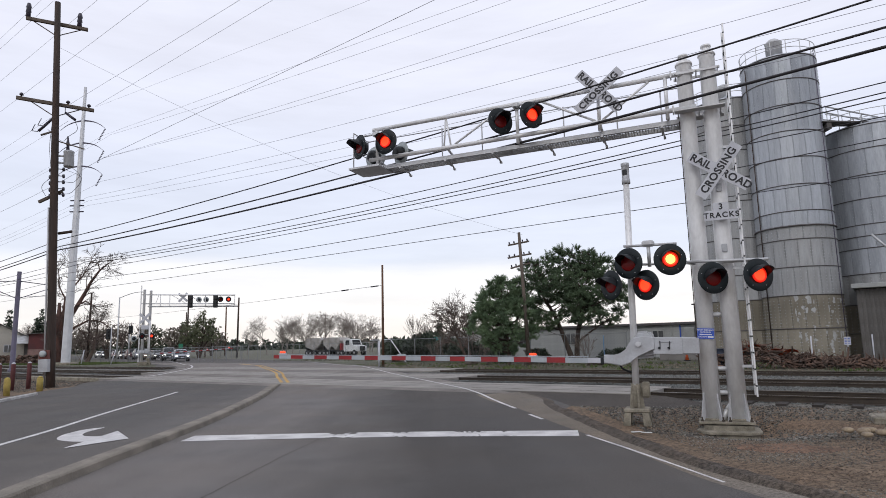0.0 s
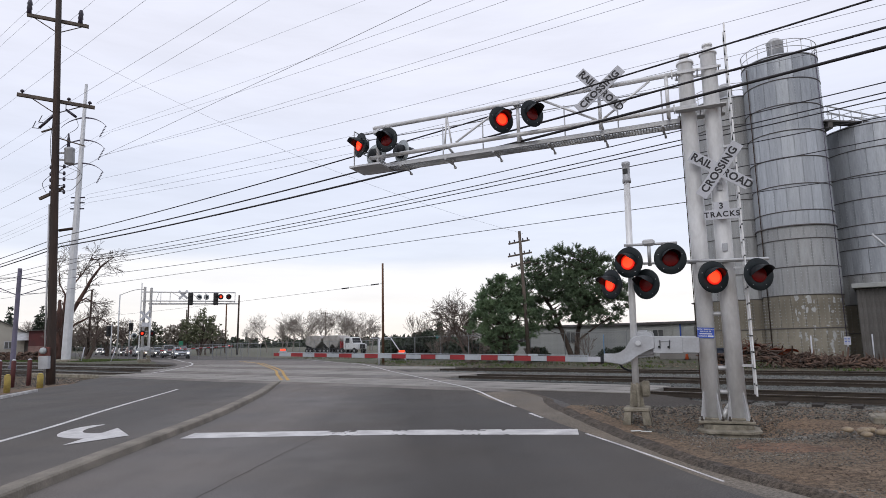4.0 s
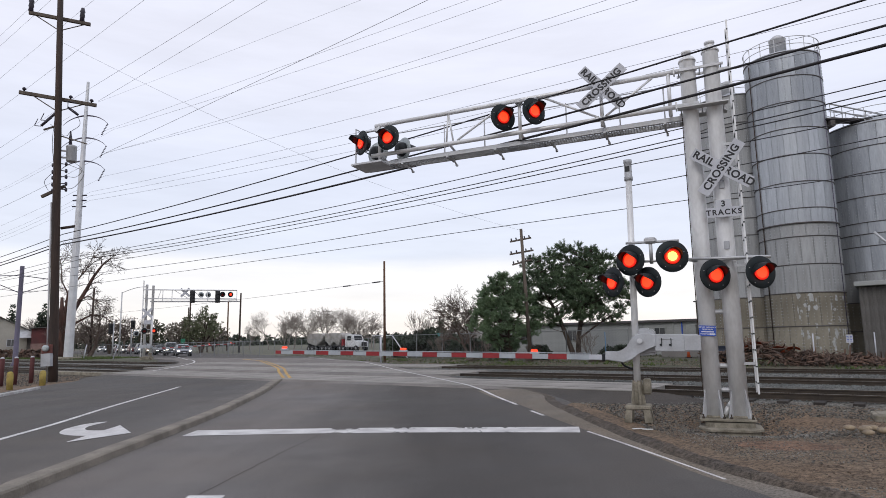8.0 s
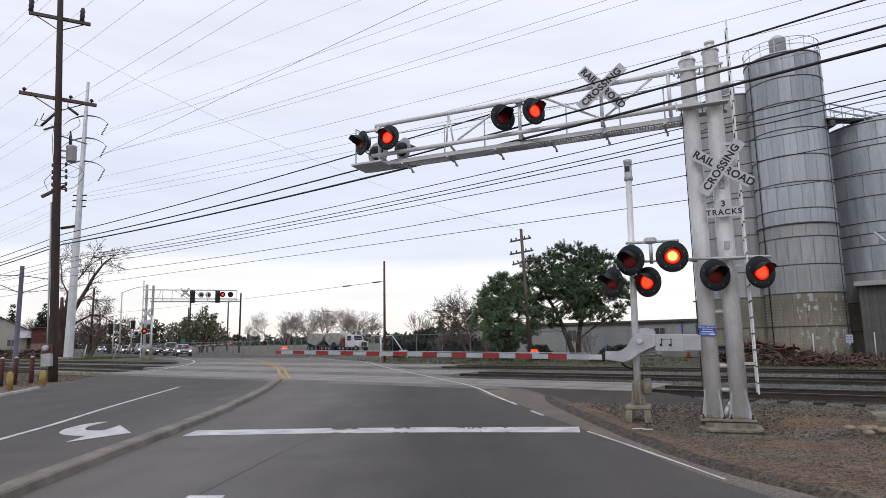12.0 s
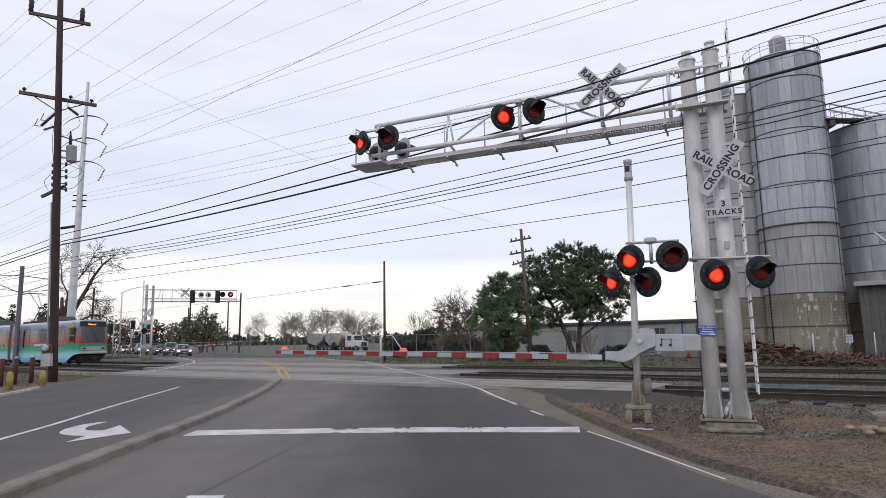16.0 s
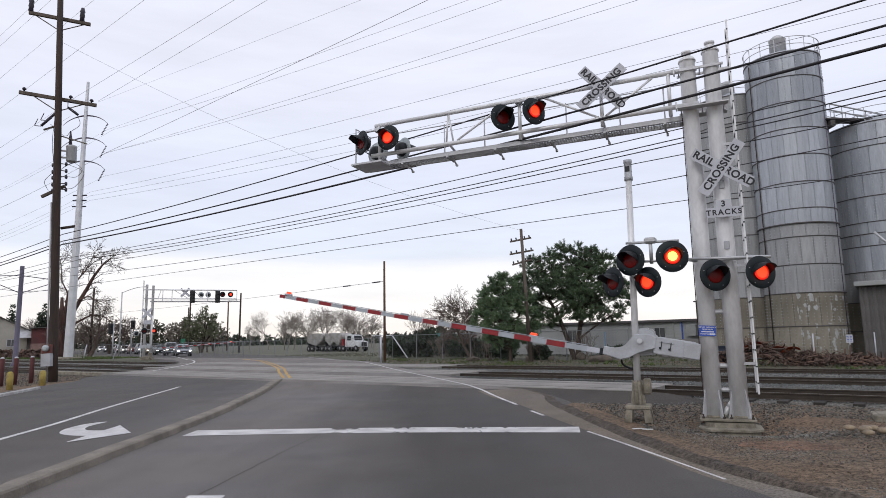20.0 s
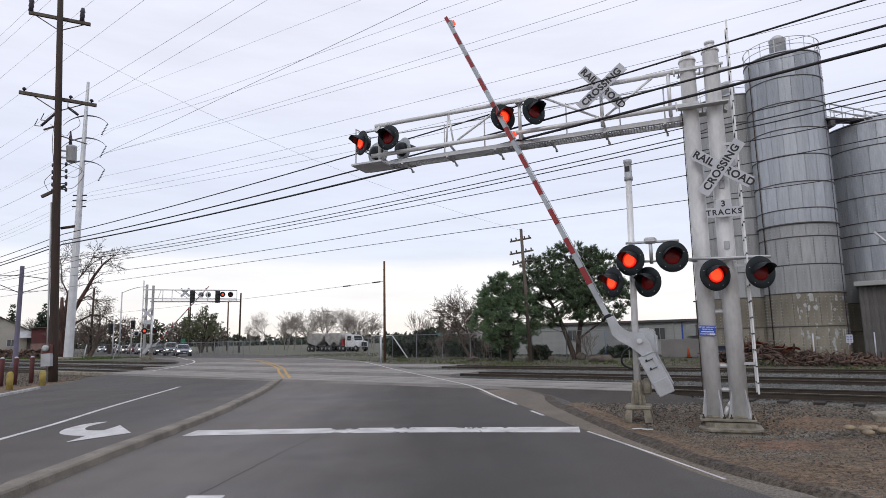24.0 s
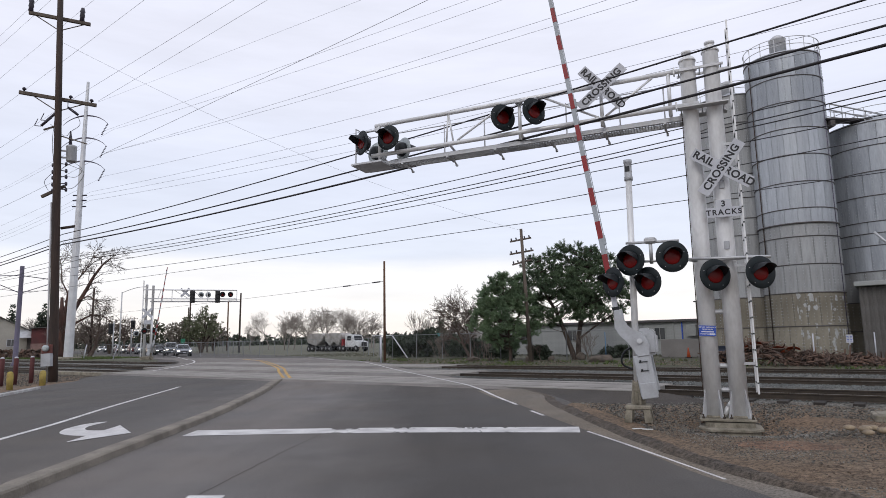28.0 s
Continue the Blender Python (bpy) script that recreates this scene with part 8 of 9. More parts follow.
def build_yard():
    f = lambda s, n: tuple(plan(s, n).xy)
    chain_fence([f(15.6, 42.9), f(20, 42.3), f(26, 43.0), f(38.5, 44.4)], 2.05, "grey chain-link yard fence with barbed-wire arms")
    chain_fence([f(38.5, 44.4), (-9.5, 74), (-30, 92), (-38, 104)], 1.9, "grey chain-link fence round the truck yard", mesh_gap=0.3, r=0.006)
    chain_fence([(-33, 103), (-46, 128), (-70, 165)], 1.9, "far chain-link fence along the road", mesh_gap=0.4, r=0.007)
    chain_fence([f(60, 46), f(82, 47), f(118, 48)], 1.8, "chain-link fence before the houses", mesh_gap=0.3, r=0.006)
    brace = thing("fence_brace", Matrix(), "pale diagonal pipe brace at the fence corner", "fence")
    bm = B()
    tube(bm, plan(38.3, 44.2, 2.0), plan(36.2, 43.8, 0.0), 0.05, n=8)
    part("pipe", bm, SIGN, brace)
    bm = B()
    tube(bm, plan(38.5, 44.4, 2.05), plan(41.5, 44.9, 2.05), 0.045, n=8)
    part("rail", bm, SIGN, brace)
    # long low building with horizontal siding
    shop = thing("yard_building", Matrix.Translation(plan(13.0, 52.5)) @ pose(0, 0, 0, 0, 0, RAIL_ANGLE), "low pale grey metal-sided yard building", "building")
    bm = B()
    box(bm, (9.5, -2.6, 1.35), (19.0, 5.0, 2.75))
    part("wall", bm, SIDING, shop)
    board = B()
    prism(board, [(0, 0), (4.74, 0), (4.74, 0.215), (0, 0.215)], 0, 0.025)
    for v in board.verts:
        if v.co.z < 0.1 and v.co.y > 0.01:
            v.co.y += 0.025
    board = mesh_of(board, "siding_board", SIDING)
    for i in range(12):
        for k in range(4):
            piece("siding_board", board, shop, pose(k * 4.75, -0.09, 0.1 + i * 0.22))
    bm = B()
    box(bm, (9.5, -2.6, 2.82), (19.5, 5.6, 0.1), bevel=0.02)
    box(bm, (9.5, 0.18, 2.74), (19.5, 0.1, 0.16), bevel=0.02)
    part("roof", bm, SILO_BAND, shop, "flat roof with dark edge trim")
    for x in (3.4, 11.2, 16.0):
        bm = B()
        box(bm, (x, 0.0, 1.75), (0.95, 0.06, 1.05), bevel=0.01)
        w = part("window", bm, SIDING, shop)
        for dx in (-0.22, 0.22):
            bm = B()
            box(bm, (x + dx, 0.03, 1.75), (0.38, 0.03, 0.92))
            part("pane", bm, PANE, w)
    for x in (1.6, 2.3):
        bm = B()
        box(bm, (x, 0.02, 1.35), (0.1, 0.05, 2.6))
        part("corner_trim", bm, BLUE if x < 2 else SIDING, shop)
    bm = B()
    box(bm, (0.75, 0.35, 1.95), (0.75, 0.5, 0.9), bevel=0.03)
    part("air_conditioner", bm, SIDING, shop, "wall-hung air conditioner")
    wing = thing("tall_shed", Matrix.Translation(plan(8.2, 54.0)) @ pose(0, 0, 0, 0, 0, RAIL_ANGLE), "taller grey metal shed behind the silo", "building")
    bm = B()
    prism(bm, [(0, 0), (5.6, 0), (5.6, 4.2), (5.2, 4.35), (0, 4.9)], -5, 0)
    part("wall", bm, SIDING, wing)
    for i in range(27):
        bm = B()
        box(bm, (0.1 + i * 0.2, 0.02, 2.1), (0.05, 0.04, 4.1))
        part("rib", bm, SIDING, wing)
    bm = B()
    box(bm, (2.7, -2.5, 4.6), (6.1, 5.3, 0.1), pose(0, 0, 0, 0, 5.5, 0))
    part("roof", bm, SILO_BAND, wing)
    bm = B()
    box(bm, (4.5, 2.2, 0.65), (5.5, 0.12, 1.3), bevel=0.01)
    tagged(part("screen_wall", bm, SCREEN, None, "", Matrix.Translation(plan(7.5, 49.5)) @ pose(0, 0, 0, 0, 0, RAIL_ANGLE)), "plain grey screen wall beside the shop", "wall")
    # lean-to beside the second silo
    shed = thing("lean_to_shed", Matrix.Translation(plan(-8.0, 45.5)) @ pose(0, 0, 0, 0, 0, RAIL_ANGLE), "dark corrugated lean-to shed under a pale eave", "shed")
    bm = B()
    box(bm, (5.0, -1.5, 2.1), (10.2, 2.9, 4.3))
    part("wall", bm, SHED, shed)
    rib = B()
    prism(rib, [(0, 0), (0.18, 0), (0.18, 4.25), (0, 4.25)], 0, 0.02)
    for v in rib.verts:
        if v.co.y > 0.01:
            v.co.x = 0.05 if v.co.x < 0.1 else 0.13
    rib = mesh_of(rib, "corrugation", SHED)
    for i in range(46):
        piece("corrugation", rib, shed, pose(0.02 + i * 0.22, -0.048, 0.02))
    bm = B()
    box(bm, (5.0, -1.3, 4.45), (10.6, 3.6, 0.28), bevel=0.03)
    part("eave", bm, SIDING, shed, "pale grey eave")
    # conveyor bridge between the silos
    br = thing("conveyor_bridge", Matrix.Translation((25.0, 39.0, 15.15)), "slim grey steel catwalk between the silo tops", "catwalk")
    for y in (-0.4, 0.4):
        bm = B()
        tube(bm, (0.0, y, 1.05), (3.4, y, 0.25), 0.05, n=6)
        part("handrail", bm, HOUSING, br)
        bm = B()
        tube(bm, (0.0, y, 0.5), (2.6, y, 0.16), 0.025, n=6)
        part("handrail", bm, HOUSING, br)
        for i in range(4):
            bm = B()
            tube(bm, (0.1 + i * 0.75, y, 0.0), (0.1 + i * 0.75, y, 1.0 - i * 0.18), 0.025, n=5)
            part("strut", bm, HOUSING, br)
    bm = B()
    box(bm, (1.3, 0, 0.0), (2.9, 0.85, 0.09), pose(0, 0, 0, 0, 2, 0))
    box(bm, (0.2, 0, -0.25), (0.3, 0.8, 0.4))
    part("deck", bm, SILO_BAND, br)
    bm = B()
    tube(bm, (26.3, 37.6, 7.6), (27.4, 37.2, 6.2), 0.07, n=8)
    tube(bm, (27.4, 37.2, 6.2), (27.4, 37.2, 4.3), 0.07, n=8)
    tagged(part("spout_pipe", bm, GALV), "pale bent pipe beside the silos", "pipe")
    for s, n, z, w in ((2.4, 38.5, 1.0, 0.3),):
        bm = B()
        box(bm, (0, 0, 0), (w, 0.02, 0.42), bevel=0.004)
        box(bm, (0, 0.012, -0.8), (0.05, 0.05, 2.0))
        sign = tagged(part("yard_notice", bm, SIGN, None, "", Matrix.Translation(plan(s, n, 1.25)) @ pose(0, 0, 0, 0, 0, RAIL_ANGLE)), "small white notice by the silo", "sign")
        for dz in (0.12, 0.04, -0.04, -0.12):
            bm = B()
            box(bm, (0, 0.014, dz), (0.24, 0.006, 0.03))
            part("print_bar", bm, BLUE, sign)
    for s, n in ((3.95, 37.6), (1.5, 43.0)):
        bm = B()
        tube(bm, (0, 0, -0.1), (0.03, 0, 1.55), 0.035, n=8)
        tagged(part("fence_post", bm, SIGN, None, "", Matrix.Translation(plan(s, n))), "pale leaning post before the silo", "post", "pale posts")
    # heap of scrap, roots and hose
    rng = random.Random(3)
    segs = []
    for _ in range(1300):
        s, t = rng.uniform(0, 1), rng.gauss(0, 0.5)
        top = (1.15 * math.exp(-((s - 0.22) / 0.2) ** 2) + 0.5 * math.exp(-((s - 0.6) / 0.3) ** 2)) * math.exp(-t * t)
        p = plan(8.6 - 8.8 * s, 35.8 + t * 1.4 + s * 1.2, top * rng.random() ** 0.4)
        d = Vector((rng.gauss(0, 1), rng.gauss(0, 1), rng.gauss(0, 0.4))).normalized() * rng.uniform(0.2, 0.6)
        r = rng.choice((0.014, 0.02, 0.026, 0.035, 0.05))
        m = p + d + Vector((rng.gauss(0, 0.15), rng.gauss(0, 0.15), rng.gauss(0, 0.1)))
        segs += [(p, p + d * 0.5, r, r), (p + d * 0.5, m, r, r * 0.7)]
    heap = thing("scrap_heap", Matrix(), "heap of dark roots, scrap and rusty hose beside the rails", "scrap heap")
    limbs("tangle", segs, SCRAP, heap, "tangled roots and hose", 5)
    spots, sizes = [], []
    for _ in range(300):
        s, t = rng.uniform(0, 1), rng.gauss(0, 0.5)
        top = (1.0 * math.exp(-((s - 0.22) / 0.2) ** 2) + 0.45 * math.exp(-((s - 0.6) / 0.3) ** 2)) * math.exp(-t * t)
        spots.append(plan(8.6 - 8.8 * s, 35.8 + t * 1.3 + s * 1.2, top * rng.random() ** 0.5 * 0.9))
        sizes.append(rng.uniform(0.04, 0.13))
    scatter("rubble", spots, PEBBLE, sizes, SCRAP, heap, True, 5)["kind"] = "stuff"
    for s, n, z, a in ((6.6, 35.9, 0.95, 12), (5.5, 36.1, 0.78, -10), (4.9, 36.0, 0.7, 8)):
        bm = B()
        for i in range(8):
            u0, u1 = i / 8, (i + 1) / 8
            q = lambda u, v: (u * 1.1 - 0.55, v, 0.12 * math.sin(u * 5) + 0.1 * v)
            for k in range(2):
                bm.faces.new([bm.verts.new((x, y, z0 + 0.02 * k)) for x, y, z0 in (q(u0, -0.18), q(u1, -0.18), q(u1, 0.18), q(u0, 0.18))])
        part("orange_sheet", bm, ORANGE, heap, "torn orange plastic", Matrix.Translation(plan(s, n, z)) @ pose(0, 0, 0, 0, 0, RAIL_ANGLE) @ pose(0, 0, 0, 16, a, 0))
    # rocks, barrel, cone
    for k, (x, y, w, h, lab) in enumerate(((10.2, 41.2, 0.8, 0.3, "low weathered brown boulder under the pine"), (2.1, 47.4, 0.5, 0.2, "small dark rock by the fence"), (3.3, 46.6, 0.3, 0.14, "small dark rock by the fence"),
                                           (7.4, 44.2, 0.36, 0.22, "round dull brown rock under the pines"), (9.9, 46.2, 0.38, 0.34, "dark stump at the pine's foot"), (5.9, 44.4, 0.3, 0.26, "round dull brown rock under the pines"))):
        bm = B()
        bmesh.ops.create_icosphere(bm, subdivisions=3, radius=1.0)
        for v in bm.verts:
            v.co *= 1 + 0.3 * noise.noise(v.co * 1.7 + Vector((k * 7.0, 0, 0))) + 0.08 * noise.noise(v.co * 6)
            v.co = Vector((v.co.x * w, v.co.y * w * 0.7, v.co.z * h))
        for f_ in bm.faces:
            f_.smooth = True
        tagged(part("boulder", bm, ROCK, None, "", pose(x, y, h * 0.45, 0, 0, 30 * k)), lab, "boulder", "rocks by the fence")
    drum = thing("barrel", pose(14.83, 33.76, -0.05), "dark blue steel barrel beside the scrap heap", "barrel")
    bm = B()
    lathe(bm, [(0.27, 0), (0.28, 0.02), (0.27, 0.04), (0.27, 0.34), (0.285, 0.36), (0.27, 0.38), (0.27, 0.68), (0.285, 0.7), (0.27, 0.72), (0.27, 1.0), (0.285, 1.02), (0.25, 1.04)], 20)
    part("drum", bm, material("dark_blue_drum", (0.02, 0.028, 0.05), 0.5, 0.1, scale=4, fine=20, bump=0.05), drum)
    bm = B()
    lathe(bm, [(0.26, 1.0), (0.26, 1.035), (0.05, 1.05)], 20)
    part("lid", bm, BLACK, drum)
    cone = thing("traffic_cone", pose(17.33, 45.1, 0), "orange traffic cone on the yard ground", "traffic cone")
    bm = B()
    lathe(bm, [(0.14, 0.03), (0.03, 0.7), (0.02, 0.71)], 14)
    part("cone", bm, ORANGE, cone)
    bm = B()
    box(bm, (0, 0, 0.0), (0.36, 0.36, 0.06), bevel=0.01)
    part("foot", bm, BLACK, cone)
    bm = B()
    tube(bm, (0, 0, -0.05), (0, 0, 1.9), 0.03, n=8)
    tagged(part("marker_post", bm, material("pale_blue_paint", (0.10, 0.22, 0.38), 0.6, second=(0.08, 0.17, 0.29), scale=4, fine=20, bump=0.05), None, "", Matrix.Translation(plan(17.0, 42.2))), "slim blue marker post by the fence", "post")


def wood_pole(x, y, height, r, label, arms=(), mat=None, lean=0.0, turn=30.0, hang=0.0):
    p = thing("utility_pole", pose(x, y, -0.05, 0, lean, 0), label, "utility pole", "distant utility poles")
    bm = B()
    tube(bm, (0, 0, 0), (0, 0, height), r, r * 0.7, 10)
    part("shaft", bm, mat or BROWN_POLE, p)
    for z, half, lean_arm in arms:
        arm = crossarm(p, z, half, turn, mat=mat or WEATHERED, size=0.12, lean=lean_arm)
        for k in (-0.85, -0.4, 0.4, 0.85):
            bm = B()
            lathe(bm, [(0.03, 0.05), (0.06, 0.12), (0.04, 0.22)], 7, pose(half * k, 0.16, 0))
            part("insulator", bm, INSULATOR, arm)
    return p


def build_far_poles():
    wood_pole(-4.54, 47.7, 7.7, 0.105, "plain brown timber pole beside the road")
    bm = B()
    tube(bm, (0, 0, 0), (0, 0, 1.95), 0.07, n=10)
    tagged(part("marker_post", bm, SIGN, None, "", pose(-4.75, 46.9, -0.05)), "white marker post beside the pole", "post")
    wood_pole(5.9, 43.6, 9.3, 0.15, "weathered utility pole with three crossarms before the pines", ((8.55, 0.85, -10), (7.65, 0.95, -9), (6.95, 0.8, -13)), WEATHERED, -2.2, 20)
    wood_pole(-56.1, 99.8, 10.9, 0.2, "dark timber pole beside the grass", (), WOOD_POLE, 0.6)
    wood_pole(-36.5, 112, 10.6, 0.19, "dark timber pole beyond the crossing", (), WOOD_POLE, 0.5)
    wood_pole(-51, 125.8, 11.0, 0.2, "dark pole with yellow bands behind the far signal", (), WOOD_POLE)
    wood_pole(-62, 152, 10.5, 0.2, "dark pole behind the far trees", (), WOOD_POLE)
    wood_pole(-50, 145, 11.5, 0.2, "brown pole beside the far fence", ((11.2, 0.6, 0),), BROWN_POLE)
    wood_pole(-29.5, 158, 9.6, 0.17, "distant pole with a crossarm over bare trees", ((9.2, 1.2, 0), (8.4, 0.7, 0)), WEATHERED)
    for x, y, h in ((-98, 182, 10), (-88, 178, 9.5), (-110, 200, 9)):
        wood_pole(x, y, h, 0.17, "distant pole down the road", ((h - 0.4, 1.0, 0),), WEATHERED)


build_trees()
build_yard()
build_far_poles()


# ---------- far side of the crossing ----------
SIGNAL_BLACK = material("black_signal_head", (0.015, 0.016, 0.018), 0.6, scale=3, fine=20, bump=0.05)


def build_far_signal():
    mast = thing("cantilever_signal", pose(-33.0, 70.0, 0, 0, 0, 16) @ Matrix.Diagonal((0.968, 1, 1, 1)), "distant twin-post signal with a cantilever over the road", "railway signal")
    bm = B()
    box(bm, (0, 0, 0.1), (1.3, 1.0, 0.5), bevel=0.05)
    part("footing", bm, CONCRETE, mast)
    for x, top in ((-0.32, 8.35), (0.36, 8.25)):
        bm = B()
        lathe(bm, [(0.15, 0.3), (0.145, top - 0.1), (0.16, top - 0.08), (0.1, top)], 16, pose(x, 0, 0))
        part("post", bm, ALU, mast)
    bm = B()
    for y in (0.1, 0.5):
        box(bm, (-0.72, y, 4.5), (0.05, 0.06, 8.6))
    for i in range(26):
        tube(bm, (-0.72, 0.1, 0.6 + 0.3 * i), (-0.72, 0.5, 0.6 + 0.3 * i), 0.02, n=5)
    part("ladder", bm, ALU, mast)
    for z in (7.75, 6.75):
        bm = B()
        tube(bm, (-0.6, 0, z), (9.6, 0, z - 0.05), 0.07, n=8)
        part("chord", bm, ALU, mast)
    bm = B()
    box(bm, (5.0, 0.5, 6.45), (9.9, 0.8, 0.12), bevel=0.01)
    part("walkway", bm, GALV, mast)
    for x in (1.4, 2.4, 6.3, 9.6):
        bm = B()
        tube(bm, (x, 0, 6.5), (x, 0, 7.75), 0.045, n=6)
        part("upright", bm, ALU, mast)
    for a, b in (((1.2, 7.7), (0.9, 6.75)), ((2.6, 7.7), (4.2, 6.75)), ((5.8, 6.8), (4.6, 7.7))):
        bm = B()
        tube(bm, (a[0], 0, a[1]), (b[0], 0, b[1]), 0.035, n=6)
        part("diagonal", bm, ALU, mast)
    away, near = 180 + 8, 180 + 0
    for x, ph in ((8.0, "far_a"), (8.9, "far_b")):
        lamp(mast, pose(x, -0.3, 7.2, 0, 0, 195), ph, size=1.05)
    for x in (5.55, 6.35):
        lamp(mast, pose(x, 0.3, 7.2, 0, 0, 10), pale=True, size=1.05)
    for x, ph in ((-0.3, "far_a"), (0.7, "far_b")):
        lamp(mast, pose(x, -0.5, 3.15, 0, 0, 195), ph, size=1.05)
    lamp(mast, pose(-1.3, 0.4, 2.9, 0, 0, 25), pale=True, size=1.1)
    bm = B()
    tube(bm, (-1.4, -0.3, 3.3), (1.0, -0.3, 3.3), 0.04)
    part("lamp_bracket", bm, GALV, mast)
    back = pose(0, 0, 0, 90, 0, 0)
    crossbuck(mast, pose(3.8, 0.2, 7.45) @ back @ Matrix.Scale(1.1, 4), False)
    crossbuck(mast, pose(-0.1, -0.35, 5.1) @ back @ Matrix.Scale(1.2, 4), False)
    bm = B()
    box(bm, (0, -0.34, 4.1), (0.9, 0.02, 0.45))
    part("track_count_sign", bm, SIGN, mast, "small white plate under the crossed boards")
    for x in (4.65, 7.45):
        head = None
        bm = B()
        box(bm, (x, -0.15, 6.95), (0.55, 0.3, 1.4), bevel=0.05)
        head = part("traffic_signal_head", bm, SIGNAL_BLACK, mast, "black traffic signal head")
        for k in range(3):
            bm = B()
            tube(bm, (x, -0.3, 6.53 + 0.42 * k), (x, -0.5, 6.53 + 0.42 * k), 0.16, n=12)
            part("visor", bm, SIGNAL_BLACK, head)


build_far_signal()
far_gate, far_arm = build_gate(pose(-32.2, 69.2, 0, 0, 0, 16) @ Matrix.Scale(1.0, 4), "distant red and white crossing gate beside the far signal", 8.6,
                               [(1.2 + 0.8 * i, 1.6 + 0.8 * i) for i in range(10)], (8.4, 6.1, 3.3), far=True)


def build_street_lamp():
    p = thing("street_lamp", pose(-47.2, 91.5, -0.05), "tall galvanised street lamp with a curved arm", "street lamp")
    bm = B()
    tube(bm, (0, 0, 0), (0, 0, 9.4), 0.13, 0.08, 10)
    part("pole", bm, GALV, p)
    bm = B()
    prev = Vector((0, 0, 9.3))
    for i in range(1, 7):
        u = i / 6
        now = Vector((3.3 * u, -0.3 * u, 9.3 + 0.8 * math.sin(u * 1.57)))
        tube(bm, prev, now, 0.045, n=6)
        prev = now
    arm = part("arm", bm, GALV, p)
    bm = B()
    box(bm, (3.5, -0.32, 10.08), (0.6, 0.25, 0.12), bevel=0.04)
    part("lamp_head", bm, HOUSING, arm)
    for x, y, h, dx in ((-47.9, 91.0, 5.0, -0.3), (-49.0, 98.5, 5.8, 0.25)):
        s = thing("traffic_signal", pose(x, y, -0.05), "black traffic signal on a grey post", "traffic signal", "traffic signals")
        bm = B()
        tube(bm, (0, 0, 0), (0, 0, h), 0.1, n=8)
        part("post", bm, GALV, s)
        bm = B()
        box(bm, (dx, -0.1, h - 0.9), (0.6, 0.35, 1.5 if dx < 0 else 1.2), bevel=0.05)
        head = part("signal_head", bm, SIGNAL_BLACK, s)
        for k in range(3):
            bm = B()
            tube(bm, (dx, -0.3, h - 0.5 - 0.5 * k), (dx, -0.55, h - 0.5 - 0.5 * k), 0.16, n=10)
            part("visor", bm, SIGNAL_BLACK, head)
    bm = B()
    box(bm, (0, 0, 2.2), (0.75, 0.03, 0.75), bevel=0.02)
    tube(bm, (0, 0.03, 0), (0, 0.03, 2.2), 0.04, n=6)
    tagged(part("street_sign", bm, material("green_sign", (0.02, 0.2, 0.11), 0.5, bump=0.02), None, "", pose(-43.6, 105, -0.05)), "plain green street sign on a post", "sign")


# ---------- cars and trucks ----------
TYRE = material("tyre", (0.02, 0.02, 0.02), 0.85, scale=5, fine=30, bump=0.2)
RIM = glossy("wheel_rim", (0.35, 0.35, 0.36), 0.3, 0.8)
CAR_GLASS = glossy("car_glass", (0.03, 0.035, 0.04), 0.06, coat=0.5)
HEADLIGHT = glow("headlight_on", (1.0, 0.93, 0.8), 4.5)
INDICATOR = glow("amber_marker", (1.0, 0.35, 0.05), 2.5)
GRILLE = material("black_grille", (0.02, 0.02, 0.022), 0.5, scale=4, fine=30, bump=0.1)
WHEEL_MESH = None


def wheel_meshes():
    t, r = B(), B()
    lathe(t, [(0.2, -0.11), (0.31, -0.11), (0.33, -0.07), (0.33, 0.07), (0.31, 0.11), (0.2, 0.11)], 20, pose(0, 0, 0, 90, 0, 0))
    lathe(r, [(0.05, -0.12), (0.205, -0.1), (0.205, 0.1), (0.05, 0.12)], 14, pose(0, 0, 0, 90, 0, 0))
    return mesh_of(t, "tyre", TYRE), mesh_of(r, "rim", RIM)


TYRE_MESH, RIM_MESH = wheel_meshes()


